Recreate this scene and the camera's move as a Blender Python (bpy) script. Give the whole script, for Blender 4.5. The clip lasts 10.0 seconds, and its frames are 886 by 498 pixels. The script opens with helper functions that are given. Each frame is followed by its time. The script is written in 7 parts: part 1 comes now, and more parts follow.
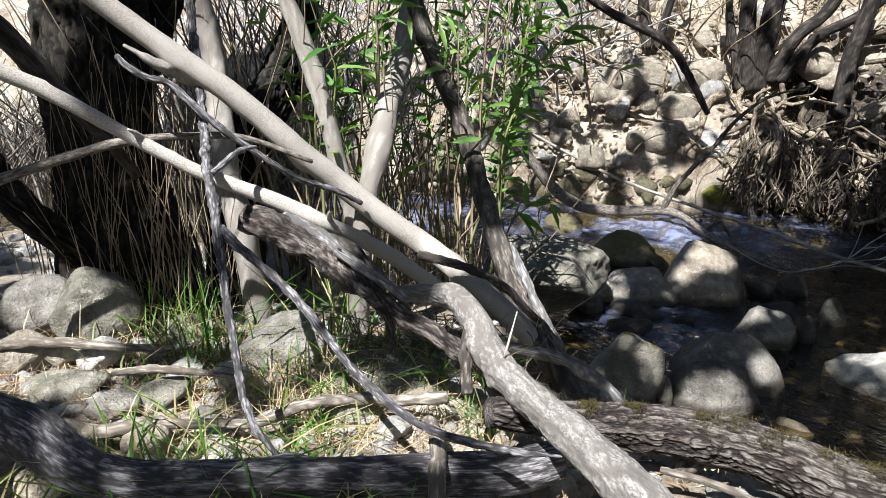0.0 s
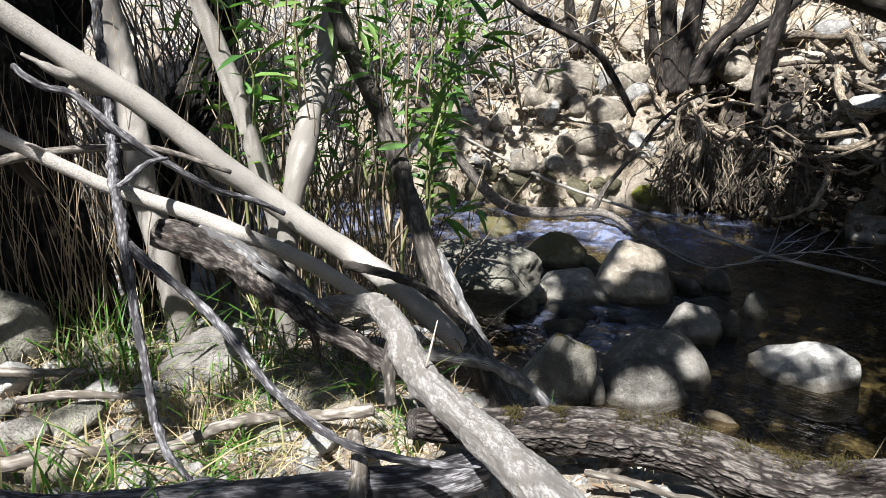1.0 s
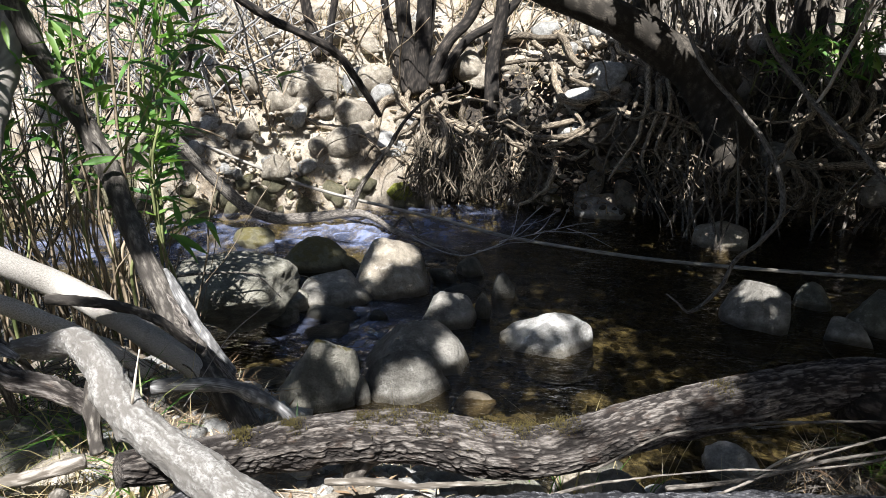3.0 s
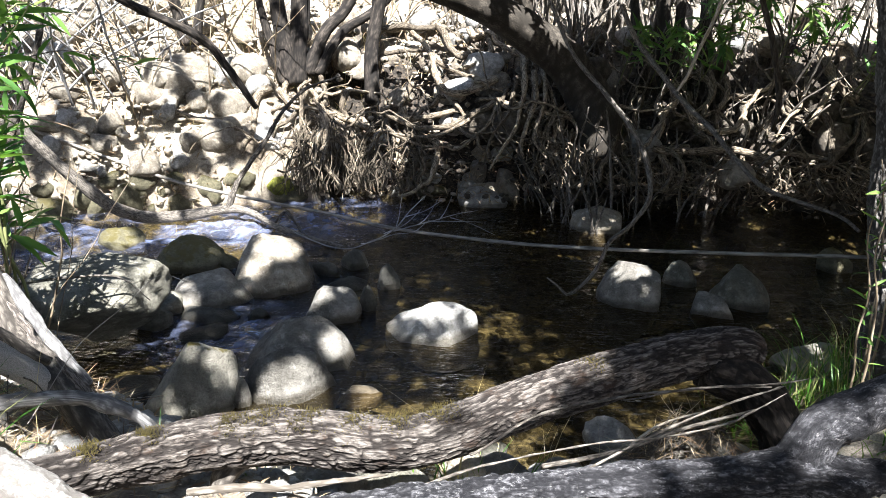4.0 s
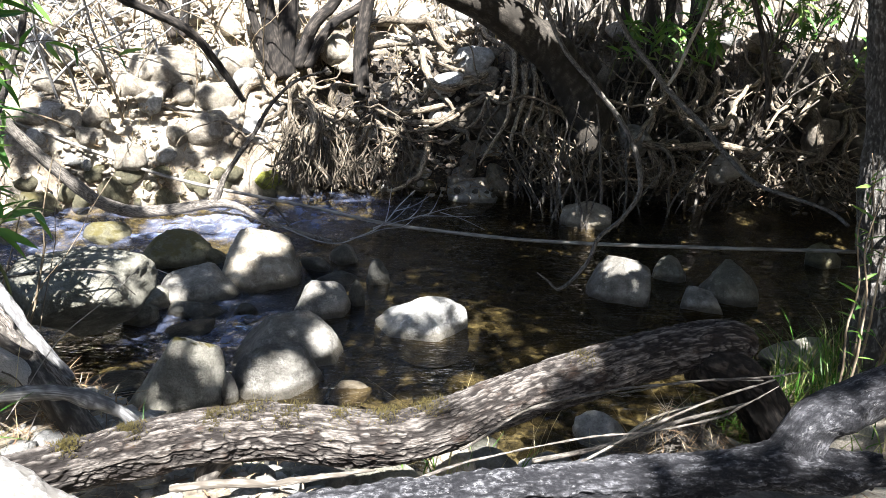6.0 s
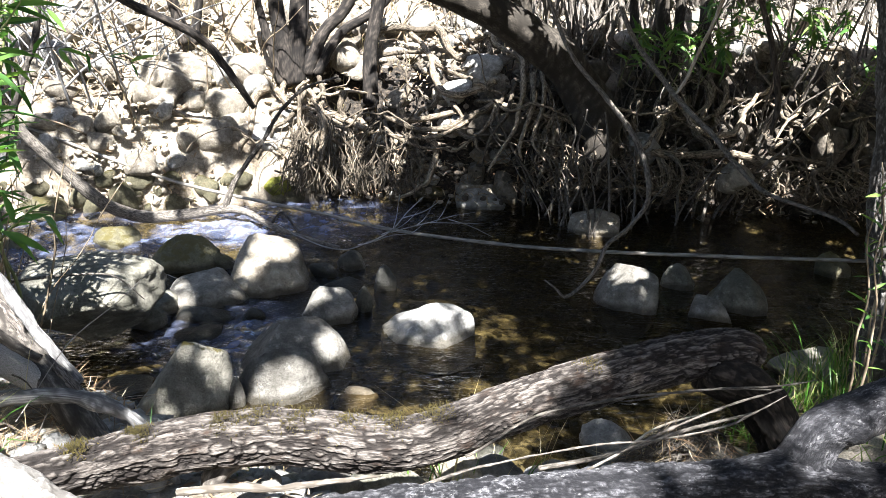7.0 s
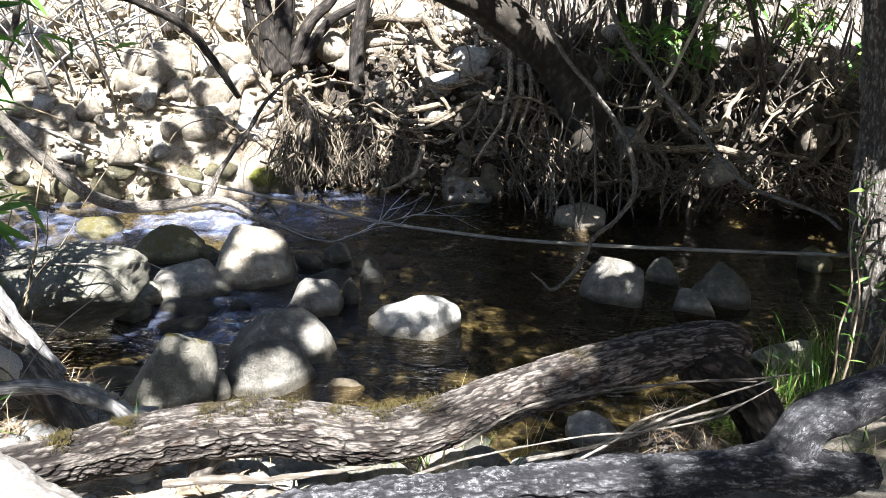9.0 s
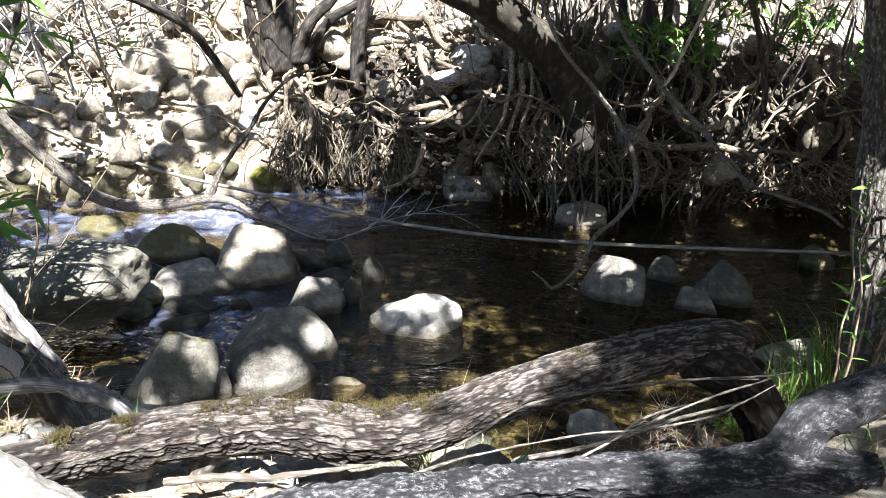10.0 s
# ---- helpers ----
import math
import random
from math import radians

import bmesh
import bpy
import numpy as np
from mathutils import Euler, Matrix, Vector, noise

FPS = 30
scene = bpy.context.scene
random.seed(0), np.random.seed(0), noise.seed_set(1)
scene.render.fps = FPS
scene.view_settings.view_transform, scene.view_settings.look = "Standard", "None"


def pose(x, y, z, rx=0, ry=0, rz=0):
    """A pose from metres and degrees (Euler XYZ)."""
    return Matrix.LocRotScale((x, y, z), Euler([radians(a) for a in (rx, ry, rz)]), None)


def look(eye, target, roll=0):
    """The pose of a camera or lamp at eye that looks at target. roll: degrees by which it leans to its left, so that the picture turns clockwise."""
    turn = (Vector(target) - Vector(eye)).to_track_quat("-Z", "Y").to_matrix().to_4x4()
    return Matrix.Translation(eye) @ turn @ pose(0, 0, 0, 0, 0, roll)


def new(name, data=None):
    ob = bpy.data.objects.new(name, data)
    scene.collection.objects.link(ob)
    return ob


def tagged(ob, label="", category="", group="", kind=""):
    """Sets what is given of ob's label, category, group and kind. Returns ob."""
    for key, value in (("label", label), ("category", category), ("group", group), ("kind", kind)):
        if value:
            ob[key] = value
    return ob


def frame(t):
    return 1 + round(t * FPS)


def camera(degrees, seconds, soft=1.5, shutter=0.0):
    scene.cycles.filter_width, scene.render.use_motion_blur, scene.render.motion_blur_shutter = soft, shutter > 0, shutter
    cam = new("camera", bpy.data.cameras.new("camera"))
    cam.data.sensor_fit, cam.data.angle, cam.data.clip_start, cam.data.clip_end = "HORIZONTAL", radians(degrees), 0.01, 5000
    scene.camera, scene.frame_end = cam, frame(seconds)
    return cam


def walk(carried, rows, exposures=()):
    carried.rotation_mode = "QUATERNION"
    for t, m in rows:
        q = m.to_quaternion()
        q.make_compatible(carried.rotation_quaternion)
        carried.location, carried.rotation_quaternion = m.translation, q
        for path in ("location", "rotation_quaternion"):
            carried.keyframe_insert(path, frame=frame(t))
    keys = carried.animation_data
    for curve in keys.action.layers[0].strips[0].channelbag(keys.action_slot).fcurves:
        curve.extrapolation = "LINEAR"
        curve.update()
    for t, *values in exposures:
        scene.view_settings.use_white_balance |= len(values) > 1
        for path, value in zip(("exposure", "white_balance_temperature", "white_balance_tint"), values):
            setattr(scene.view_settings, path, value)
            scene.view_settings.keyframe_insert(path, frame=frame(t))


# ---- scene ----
cam = camera(66.0, 10.0, soft=0.75)
PATH = [
    (0, (0.309, 0.129, 2.189), (0.151, 1.996, 1.489), 0.0),
    (0.5, (0.336, 0.133, 2.198), (0.218, 2.005, 1.504), -0.3),
    (1, (0.373, 0.161, 2.191), (0.383, 2.039, 1.504), -0.0),
    (1.5, (0.435, 0.175, 2.186), (0.643, 2.032, 1.474), 0.0),
    (2, (0.473, 0.187, 2.176), (0.859, 2.027, 1.493), 0.6),
    (2.5, (0.504, 0.196, 2.171), (1.014, 2.009, 1.497), 0.7),
    (3, (0.55, 0.198, 2.162), (1.191, 1.97, 1.49), 0.4),
    (3.2, (0.567, 0.196, 2.16), (1.28, 1.941, 1.49), 0.6),
    (4.3, (0.637, 0.233, 2.105), (1.594, 1.843, 1.403), 1.2),
    (4.5, (0.637, 0.247, 2.094), (1.599, 1.848, 1.381), 1.0),
    (5, (0.644, 0.237, 2.097), (1.605, 1.844, 1.394), 2.0),
    (6.5, (0.642, 0.231, 2.104), (1.584, 1.857, 1.419), 1.7),
    (7, (0.642, 0.227, 2.104), (1.574, 1.862, 1.429), 1.9),
    (7.5, (0.638, 0.228, 2.1), (1.572, 1.86, 1.418), 2.0),
    (8, (0.635, 0.237, 2.096), (1.584, 1.856, 1.404), 2.4),
    (8.5, (0.638, 0.234, 2.096), (1.585, 1.854, 1.404), 2.4),
    (9, (0.633, 0.239, 2.096), (1.601, 1.846, 1.403), 2.7),
    (9.5, (0.64, 0.234, 2.094), (1.611, 1.839, 1.401), 2.8),
    (10, (0.636, 0.241, 2.091), (1.6, 1.849, 1.395), 2.6),
]
EXPOSURE = [(0.0, 1.55, 6250, 10), (2.0, 1.55, 6250, 10), (3.2, 1.72, 6250, 10), (4.3, 2.66, 6250, 10), (10.0, 2.66, 6250, 10)]
walk(cam, [(t, look(eye, target, roll)) for t, eye, target, roll in PATH], EXPOSURE)

# ---------------------------------------------------------------- light
SUN_DIR = Vector((-0.2, -0.49, 0.85)).normalized()   # towards the sun
world = bpy.data.worlds.new("sky")
scene.world = world
world.use_nodes = True
wn = world.node_tree
sky = wn.nodes.new("ShaderNodeTexSky")
sky.sky_type = "NISHITA"
sky.sun_disc = False
sky.sun_elevation = math.asin(SUN_DIR.z)
sky.sun_rotation = math.atan2(SUN_DIR.x, SUN_DIR.y)
wn.links.new(sky.outputs[0], wn.nodes["Background"].inputs[0])
wn.nodes["Background"].inputs[1].default_value = 0.05
sun = new("sun", bpy.data.lights.new("sun", "SUN"))
sun.data.energy, sun.data.angle, sun.data.color = 5.0, radians(0.53), (1.0, 0.975, 0.95)
sun.matrix_world = look(SUN_DIR * 30, (0, 0, 0))

# ---------------------------------------------------------------- numeric helpers
RNG = np.random.default_rng(7)


def lattice(i, j, k, seed):
    h = (i.astype(np.uint32) * np.uint32(374761393) + j.astype(np.uint32) * np.uint32(668265263)
         + k.astype(np.uint32) * np.uint32(2147483647) + np.uint32((seed * 974711 + 12345) % 4294967295))
    h = (h ^ (h >> np.uint32(13))) * np.uint32(1274126177)
    h = h ^ (h >> np.uint32(16))
    return h.astype(np.float64) / 4294967295.0 * 2 - 1


def grain_noise(p, seed=0):
    """Smooth value noise, -1 to 1, at an (n, 3) array of points."""
    p = np.asarray(p, float)
    f = np.floor(p)
    i, j, k = (f[:, a].astype(np.int64) for a in range(3))
    u = p - f
    u = u * u * (3 - 2 * u)
    total = 0
    for a in (0, 1):
        for b in (0, 1):
            for c in (0, 1):
                w = ((u[:, 0] if a else 1 - u[:, 0]) * (u[:, 1] if b else 1 - u[:, 1]) * (u[:, 2] if c else 1 - u[:, 2]))
                total = total + w * lattice(i + a, j + b, k + c, seed)
    return total


def fbm(p, seed=0, octaves=3):
    p = np.asarray(p, float)
    return sum(grain_noise(p * 2 ** o, seed + o) / 2 ** o for o in range(octaves)) / 1.6


def plates(p, seed=0):
    """Cells with edges: 0 in the cracks to 1 in the middle, and a random value a cell, at an (n, 3) array of points."""
    f = np.floor(p)
    base = f.astype(np.int64)
    first, second, mark = np.full(len(p), 9.0), np.full(len(p), 9.0), np.zeros(len(p))
    for a in (-1, 0, 1):
        for b in (-1, 0, 1):
            for c in (-1, 0, 1):
                i, j, k = base[:, 0] + a, base[:, 1] + b, base[:, 2] + c
                q = np.stack([i + 0.5 + 0.45 * lattice(i, j, k, seed), j + 0.5 + 0.45 * lattice(i, j, k, seed + 1), k + 0.5 + 0.45 * lattice(i, j, k, seed + 2)], 1)
                d = np.linalg.norm(q - p, axis=1)
                closer = d < first
                second = np.where(closer, first, np.minimum(second, d))
                mark = np.where(closer, lattice(i, j, k, seed + 3), mark)
                first = np.minimum(first, d)
    return np.clip((second - first) / 0.3, 0, 1), mark


def flat2(x, y, z=0.0):
    x, y = np.broadcast_arrays(np.asarray(x, float), np.asarray(y, float))
    return np.stack([x.ravel(), y.ravel(), np.full(x.size, z)], 1)


class Build:
    """Collects vertices and faces of one mesh."""

    def __init__(self):
        self.v, self.f, self.g, self.p, self.n = [], [], [], [], 0

    def add(self, verts, faces, grain=None, pit=None):
        verts = np.asarray(verts, float)
        self.v.append(verts)
        self.f += [tuple(int(i) + self.n for i in face) for face in faces]
        self.g.append(verts if grain is None else np.asarray(grain, float))
        self.p.append(np.zeros(len(verts)) if pit is None else np.asarray(pit, float))
        self.n += len(verts)
        return self

    def mesh(self, name, smooth=True):
        me = bpy.data.meshes.new(name)
        v = np.concatenate(self.v)
        me.from_pydata(v.tolist(), [], self.f)
        at = me.attributes.new("grain", "FLOAT_VECTOR", "POINT")
        at.data.foreach_set("vector", np.concatenate(self.g).astype(np.float32).ravel())
        if any(np.any(q) for q in self.p):
            at = me.attributes.new("pit", "FLOAT", "POINT")
            at.data.foreach_set("value", np.concatenate(self.p).astype(np.float32))
        me.polygons.foreach_set("use_smooth", np.full(len(me.polygons), smooth))
        me.update()
        return me


def part(name, build, material, parent=None, label="", smooth=True):
    me = build if isinstance(build, bpy.types.Mesh) else build.mesh(name, smooth)
    if not me.materials:
        me.materials.append(material)
    ob = new(name, me)
    if parent is not None:
        ob.parent = parent
    return tagged(ob, label)


def thing(name, at, label, category, group="", kind=""):
    ob = new(name)
    ob.location = at
    ob.empty_display_size = 0.1
    return tagged(ob, label, category, group, kind)


def under(ob, parent):
    """Parents ob, built in world metres, to an empty without moving it."""
    ob.parent = parent
    ob.matrix_parent_inverse = Matrix.Translation(parent.location).inverted()
    return ob


def spline(points, step):
    """Catmull-Rom through rows of any width, about a step apart."""
    p = np.asarray(points, float)
    if len(p) == 2:
        p = np.stack([p[0], (p[0] + p[1]) / 2, p[1]])
    p = np.concatenate([[2 * p[0] - p[1]], p, [2 * p[-1] - p[-2]]])
    out = []
    for a, b, c, d in zip(p, p[1:], p[2:], p[3:]):
        n = max(2, int(np.linalg.norm((c - b)[:3]) / step))
        t = np.linspace(0, 1, n, endpoint=False)[:, None]
        out.append(0.5 * (2 * b + (c - a) * t + (2 * a - 5 * b + 4 * c - d) * t * t + (3 * b - a - 3 * c + d) * t ** 3))
    return np.concatenate(out + [p[-2:-1]])


def limb(build, points, sides=12, step=0.05, rough=0.06, fine=0.0, ridges=0.0, wiggle=0.0, seed=0, knots=0, plate=1.0):
    """A bent, tapering, uneven limb through rows of x, y, z and radius."""
    q = spline(points, step)
    c, r = q[:, :3].copy(), np.maximum(q[:, 3], 0.0015)
    n = len(c)
    along = np.r_[0, np.cumsum(np.linalg.norm(np.diff(c, axis=0), axis=1))]
    if wiggle:
        for axis in range(3):
            c[:, axis] += wiggle * grain_noise(np.stack([along * 4.0, np.full(n, axis * 7.3), np.full(n, seed * 3.1)], 1), seed + axis)
    tan = np.gradient(c, axis=0)
    tan /= np.linalg.norm(tan, axis=1)[:, None] + 1e-9
    up = np.array([0.0, 0.0, 1.0]) if abs(tan[0, 2]) < 0.8 else np.array([0.0, 1.0, 0.0])
    e1 = np.zeros((n, 3))
    cur = up
    for i in range(n):
        cur = cur - tan[i] * (cur @ tan[i])
        cur = cur / (np.linalg.norm(cur) + 1e-9)
        e1[i] = cur
    e2 = np.cross(tan, e1)
    th = np.linspace(0, 2 * math.pi, sides, endpoint=False)
    cs, sn = np.cos(th), np.sin(th)
    rr = np.repeat(r[:, None], sides, 1)
    g = np.stack([rr * cs, rr * sn, np.repeat(along[:, None], sides, 1)], 2).reshape(-1, 3)
    gn = g / np.mean(r)
    pit = np.zeros(len(g))
    rad = rr.ravel() * (1 + rough * fbm(gn * [0.9, 0.9, 0.45], seed, 2) * 1.6)
    if ridges:
        warp = 0.45 * np.stack([grain_noise(g * [34, 34, 14], seed + 4 + k) + 0.6 * grain_noise(g * [90, 90, 45], seed + 14 + k) for k in range(3)], 1)
        gap, mark = plates(g * np.array([36, 36, 1.8]) * plate + warp, seed + 5)
        fine_gap, _ = plates(g * np.array([110, 110, 6]) * plate + 1.6 * warp, seed + 11)
        cut_in = np.clip(1.2 * (1 - gap) ** 2.6 + 0.45 * (1 - fine_gap) ** 3.5, 0, 1)
        pit = np.clip(1.5 * (1 - gap) ** 1.4 + 0.8 * (1 - fine_gap) ** 2.0, 0, 1)
        rad += ridges * (0.5 - 1.6 * cut_in + 0.3 * mark + 0.3 * fbm(g * [120, 120, 16], seed + 8, 2))
    if fine:
        rad += fine * fbm(g * 55, seed + 9, 2)
    rnd = np.random.default_rng(seed + 77)
    for _ in range(knots):
        k, a = rnd.integers(2, max(3, n - 2)), rnd.uniform(0, 6.28)
        d2 = ((along[:, None] - along[k]) / (1.1 * r[k])) ** 2 + (np.angle(np.exp(1j * (th[None] - a))) / 0.55) ** 2
        rad += (0.3 * r[k] * np.exp(-d2 * 1.6)).ravel()
    rad = rad.reshape(n, sides)
    v = c[:, None] + e1[:, None] * (rad * cs)[..., None] + e2[:, None] * (rad * sn)[..., None]
    faces = []
    for i in range(n - 1):
        a, b = i * sides, (i + 1) * sides
        for j in range(sides):
            k = (j + 1) % sides
            faces.append((a + j, a + k, b + k, b + j))
    v = v.reshape(-1, 3)
    ends = np.stack([c[0] - tan[0] * r[0] * 0.25, c[-1] + tan[-1] * r[-1] * 0.3])
    m = n * sides
    faces += [(m, (j + 1) % sides, j) for j in range(sides)]
    faces += [(m + 1, m - sides + j, m - sides + (j + 1) % sides) for j in range(sides)]
    build.add(np.concatenate([v, ends]), faces, np.concatenate([g, [[0, 0, 0], [0, 0, along[-1]]]]), np.r_[pit, 0, 0])
    return build


def twig(build, points, sides=5, step=0.06, seed=0, wiggle=0.01):
    return limb(build, points, sides, step, 0.08, wiggle=wiggle, seed=seed)


def unit_ball(level):
    bm = bmesh.new()
    bmesh.ops.create_icosphere(bm, subdivisions=level, radius=1.0)
    v = np.array([x.co[:] for x in bm.verts])
    f = [[x.index for x in face.verts] for face in bm.faces]
    bm.free()
    return v, f


BALLS = {k: unit_ball(k) for k in (1, 2, 3, 4, 5)}


def boulder(build, size, seed, level=4, faces=None, at=(0, 0, 0), turn=0.0, worn=20.0, bumps=0.022, cracks=0, waist=0.0):
    """A water-worn stone of flat faces with rounded edges, with half sizes size. faces: rows of azimuth, elevation and distance of its faces;
    worn: a small number gives a round stone, a large one sharp edges; waist: how far its side is hollowed towards the foot."""
    d, f = BALLS[level]
    rnd = np.random.default_rng(seed)
    if faces is None:
        n = rnd.normal(size=(10, 3))
        n /= np.linalg.norm(n, axis=1)[:, None]
        dist = rnd.uniform(0.5, 0.9, 10)
    else:
        az, el, dist = np.array([r[0] for r in faces]), np.array([r[1] for r in faces]), np.array([r[2] for r in faces])
        az, el = np.radians(az), np.radians(el)
        n = np.stack([np.cos(el) * np.cos(az), np.cos(el) * np.sin(az), np.sin(el)], 1)
        extra = rnd.normal(size=(5, 3))
        extra /= np.linalg.norm(extra, axis=1)[:, None]
        n, dist = np.concatenate([n, extra]), np.r_[dist, rnd.uniform(0.72, 0.95, 5)]
    bent = d + 0.07 * np.stack([fbm(d * 1.9 + k * 5.0 + seed, seed + k, 2) for k in range(3)], 1)
    reach = np.clip(bent @ n.T, 0, None) / dist
    v = d * (((reach ** worn).sum(1) + 0.6) ** (-1 / worn))[:, None]
    v = v * (1 + 0.08 * fbm(v * 1.7 + seed * 1.7, seed, 2) + bumps * fbm(v * 6.5 + seed, seed + 3, 3) + 0.4 * bumps * fbm(v * 17 + seed, seed + 6, 2))[:, None]
    for _ in range(9):
        way = rnd.normal(size=3) + [0, -0.3, 0.35]
        way /= np.linalg.norm(way)
        over = np.maximum(v @ way - (v @ way).max() * rnd.uniform(0.74, 0.92), 0)
        v -= way * (over * 0.9)[:, None]
    v = v * (1 + bumps * (1.0 * fbm(v * 9 + seed, seed + 31, 2) + 0.5 * fbm(v * 26 + seed, seed + 33, 2)))[:, None]
    for _ in range(cracks):
        way = np.array([rnd.normal(0, 0.35), rnd.normal(0, 0.35), 1.0])
        way /= np.linalg.norm(way)
        off = v @ way - rnd.uniform(-0.1, 0.35) + 0.05 * fbm(v * 3, seed + 20, 2)
        v *= (1 - 0.045 * np.exp(-(off / 0.018) ** 2) - 0.02 * np.clip(off * 8, 0, 1))[:, None]
    low, high = v.min(0), v.max(0)
    v = (v - (low + high) / 2) / ((high - low) / 2)
    v[:, :2] *= (1 - waist * np.clip(-v[:, 2:] - 0.1, 0, 1))
    v *= np.asarray(size)
    a = radians(turn)
    v = v @ np.array([[math.cos(a), math.sin(a), 0], [-math.sin(a), math.cos(a), 0], [0, 0, 1]])
    build.add(v + np.asarray(at), f, v)
    return build


# ---------------------------------------------------------------- the lie of the land
NEAR_X = [-14, -6, -2, -0.8, 0.0, 0.5, 0.9, 1.4, 1.9, 2.4, 3.0, 3.6, 4.0, 4.6, 6.0, 9.0, 16.0]
NEAR_Y = [7.0, 6.2, 5.6, 5.0, 4.2, 3.5, 3.15, 2.85, 2.6, 2.2, 1.8, 2.0, 2.3, 2.45, 1.3, -0.6, -5.0]
FAR_X = [-14, -8, -2, 0.5, 2.5, 3.4, 4.2, 5.0, 6.3, 7.7, 10.0, 16.0]
FAR_Y = [13.0, 11.2, 8.5, 7.6, 7.4, 7.2, 6.5, 5.95, 5.15, 4.2, 2.9, -1.0]
BANK_U = [0.0, 0.08, 0.3, 0.6, 1.0, 1.6, 2.6, 4.5, 9.0, 20.0, 70.0]
BANK_Z = [0.0, 0.28, 0.72, 1.12, 1.5, 1.9, 2.3, 2.8, 3.6, 5.5, 13.0]


def near_edge(x):
    return np.interp(x, NEAR_X, NEAR_Y)


def far_edge(x):
    return np.interp(x, FAR_X, FAR_Y)


def lie(x, y):
    """Height of the ground in metres over the pool's surface."""
    x, y = np.asarray(x, float), np.asarray(y, float)
    shape = x.shape
    x, y = x.ravel(), y.ravel()
    wob = 0.12 * fbm(np.stack([x, y, 0 * x], 1) * 1.3, 11, 2)
    cave = 0.5 * np.clip((x - 3.0) / 0.5, 0, 1) * np.clip((9 - x) / 0.5, 0, 1)
    dn, df = y - near_edge(x) + wob, (far_edge(x) + cave - y) * 0.86 + wob
    side = np.clip((x - 0.7) / 0.7, 0, 1)
    by_y = np.interp(y, [-40, -8, -2, 0.0, 1.4, 1.7, 2.0, 2.4, 2.8, 3.5, 4.5, 5.5], [16, 3.0, 1.4, 1.0, 0.96, 0.9, 0.86, 0.81, 0.74, 0.55, 0.3, 0.15])
    steep = np.interp(-dn, [0, 0.25, 0.6, 1.2, 3, 60], [0.0, 0.3, 0.68, 0.95, 1.9, 40])
    soft = np.interp(-dn, [0, 0.3, 0.8, 1.5, 3, 60], [0.0, 0.13, 0.4, 0.78, 1.05, 24])
    near = np.minimum(by_y, steep * (1 - side) + soft * side)
    far = np.interp(-df, BANK_U, BANK_Z)
    bed = -0.26 * np.clip(np.minimum(dn, df) / 0.55, 0, 1) ** 0.8
    z = np.where(dn < 0, near, np.where(df < 0, far, bed))
    p = np.stack([x, y, 0 * x], 1)
    z = z + np.where(df < 0, 0.14, 0.05) * fbm(p * 2.1, 3, 3) + 0.018 * fbm(p * 9, 5, 2) * (z > -0.3)
    return z.reshape(shape)


def lie1(x, y):
    return float(lie(np.array([x]), np.array([y]))[0])


def bank(x, z, off=0.0):
    """A place on the far bank over the water's edge at x, at height z, standing off metres out of the face."""
    y = float(far_edge(x))
    slope = (float(far_edge(x + 0.2)) - float(far_edge(x - 0.2))) / 0.4
    nx, ny = -slope, 1.0
    k = math.hypot(nx, ny)
    nx, ny = nx / k, ny / k
    u = float(np.interp(z, BANK_Z, BANK_U)) - off
    return np.array([x + nx * u, y + ny * u, z + off * 0.4])
# ---------------------------------------------------------------- materials
def material(name):
    m = bpy.data.materials.new(name)
    m.use_nodes = True
    nt = m.node_tree
    return m, nt, nt.nodes["Principled BSDF"], nt.nodes["Material Output"]


def node(nt, kind, **values):
    n = nt.nodes.new(kind)
    for key, value in values.items():
        n.inputs[key.replace("_", " ")].default_value = value
    return n


def grain_at(nt, stretch=(1, 1, 1), attribute="grain"):
    a = nt.nodes.new("ShaderNodeAttribute")
    a.attribute_name = attribute
    m = nt.nodes.new("ShaderNodeMapping")
    m.inputs["Scale"].default_value = stretch
    nt.links.new(a.outputs["Vector"], m.inputs["Vector"])
    return m.outputs[0]


def place_at(nt):
    return nt.nodes.new("ShaderNodeNewGeometry").outputs["Position"]


def noise_at(nt, vector, scale, detail=4.0, rough=0.6):
    n = node(nt, "ShaderNodeTexNoise", Scale=scale, Detail=detail, Roughness=rough)
    nt.links.new(vector, n.inputs["Vector"])
    return n.outputs["Fac"]


def ramp(nt, fac, stops):
    r = nt.nodes.new("ShaderNodeValToRGB")
    e = r.color_ramp.elements
    while len(e) < len(stops):
        e.new(0.5)
    for el, (at, col) in zip(e, stops):
        el.position = at
        el.color = (*col, 1) if len(col) == 3 else col
    nt.links.new(fac, r.inputs[0])
    return r.outputs[0]


def blend(nt, fac, a, b, mode="MIX"):
    m = nt.nodes.new("ShaderNodeMix")
    m.data_type = "RGBA"
    m.blend_type = mode
    for sock, value in ((m.inputs[0], fac), (m.inputs[6], a), (m.inputs[7], b)):
        if isinstance(value, (int, float)):
            sock.default_value = value
        elif isinstance(value, tuple):
            sock.default_value = (*value, 1)
        else:
            nt.links.new(value, sock)
    return m.outputs[2]


def relief(nt, bsdf, height, strength, distance):
    b = node(nt, "ShaderNodeBump", Strength=strength, Distance=distance)
    nt.links.new(height, b.inputs["Height"])
    nt.links.new(b.outputs[0], bsdf.inputs["Normal"])


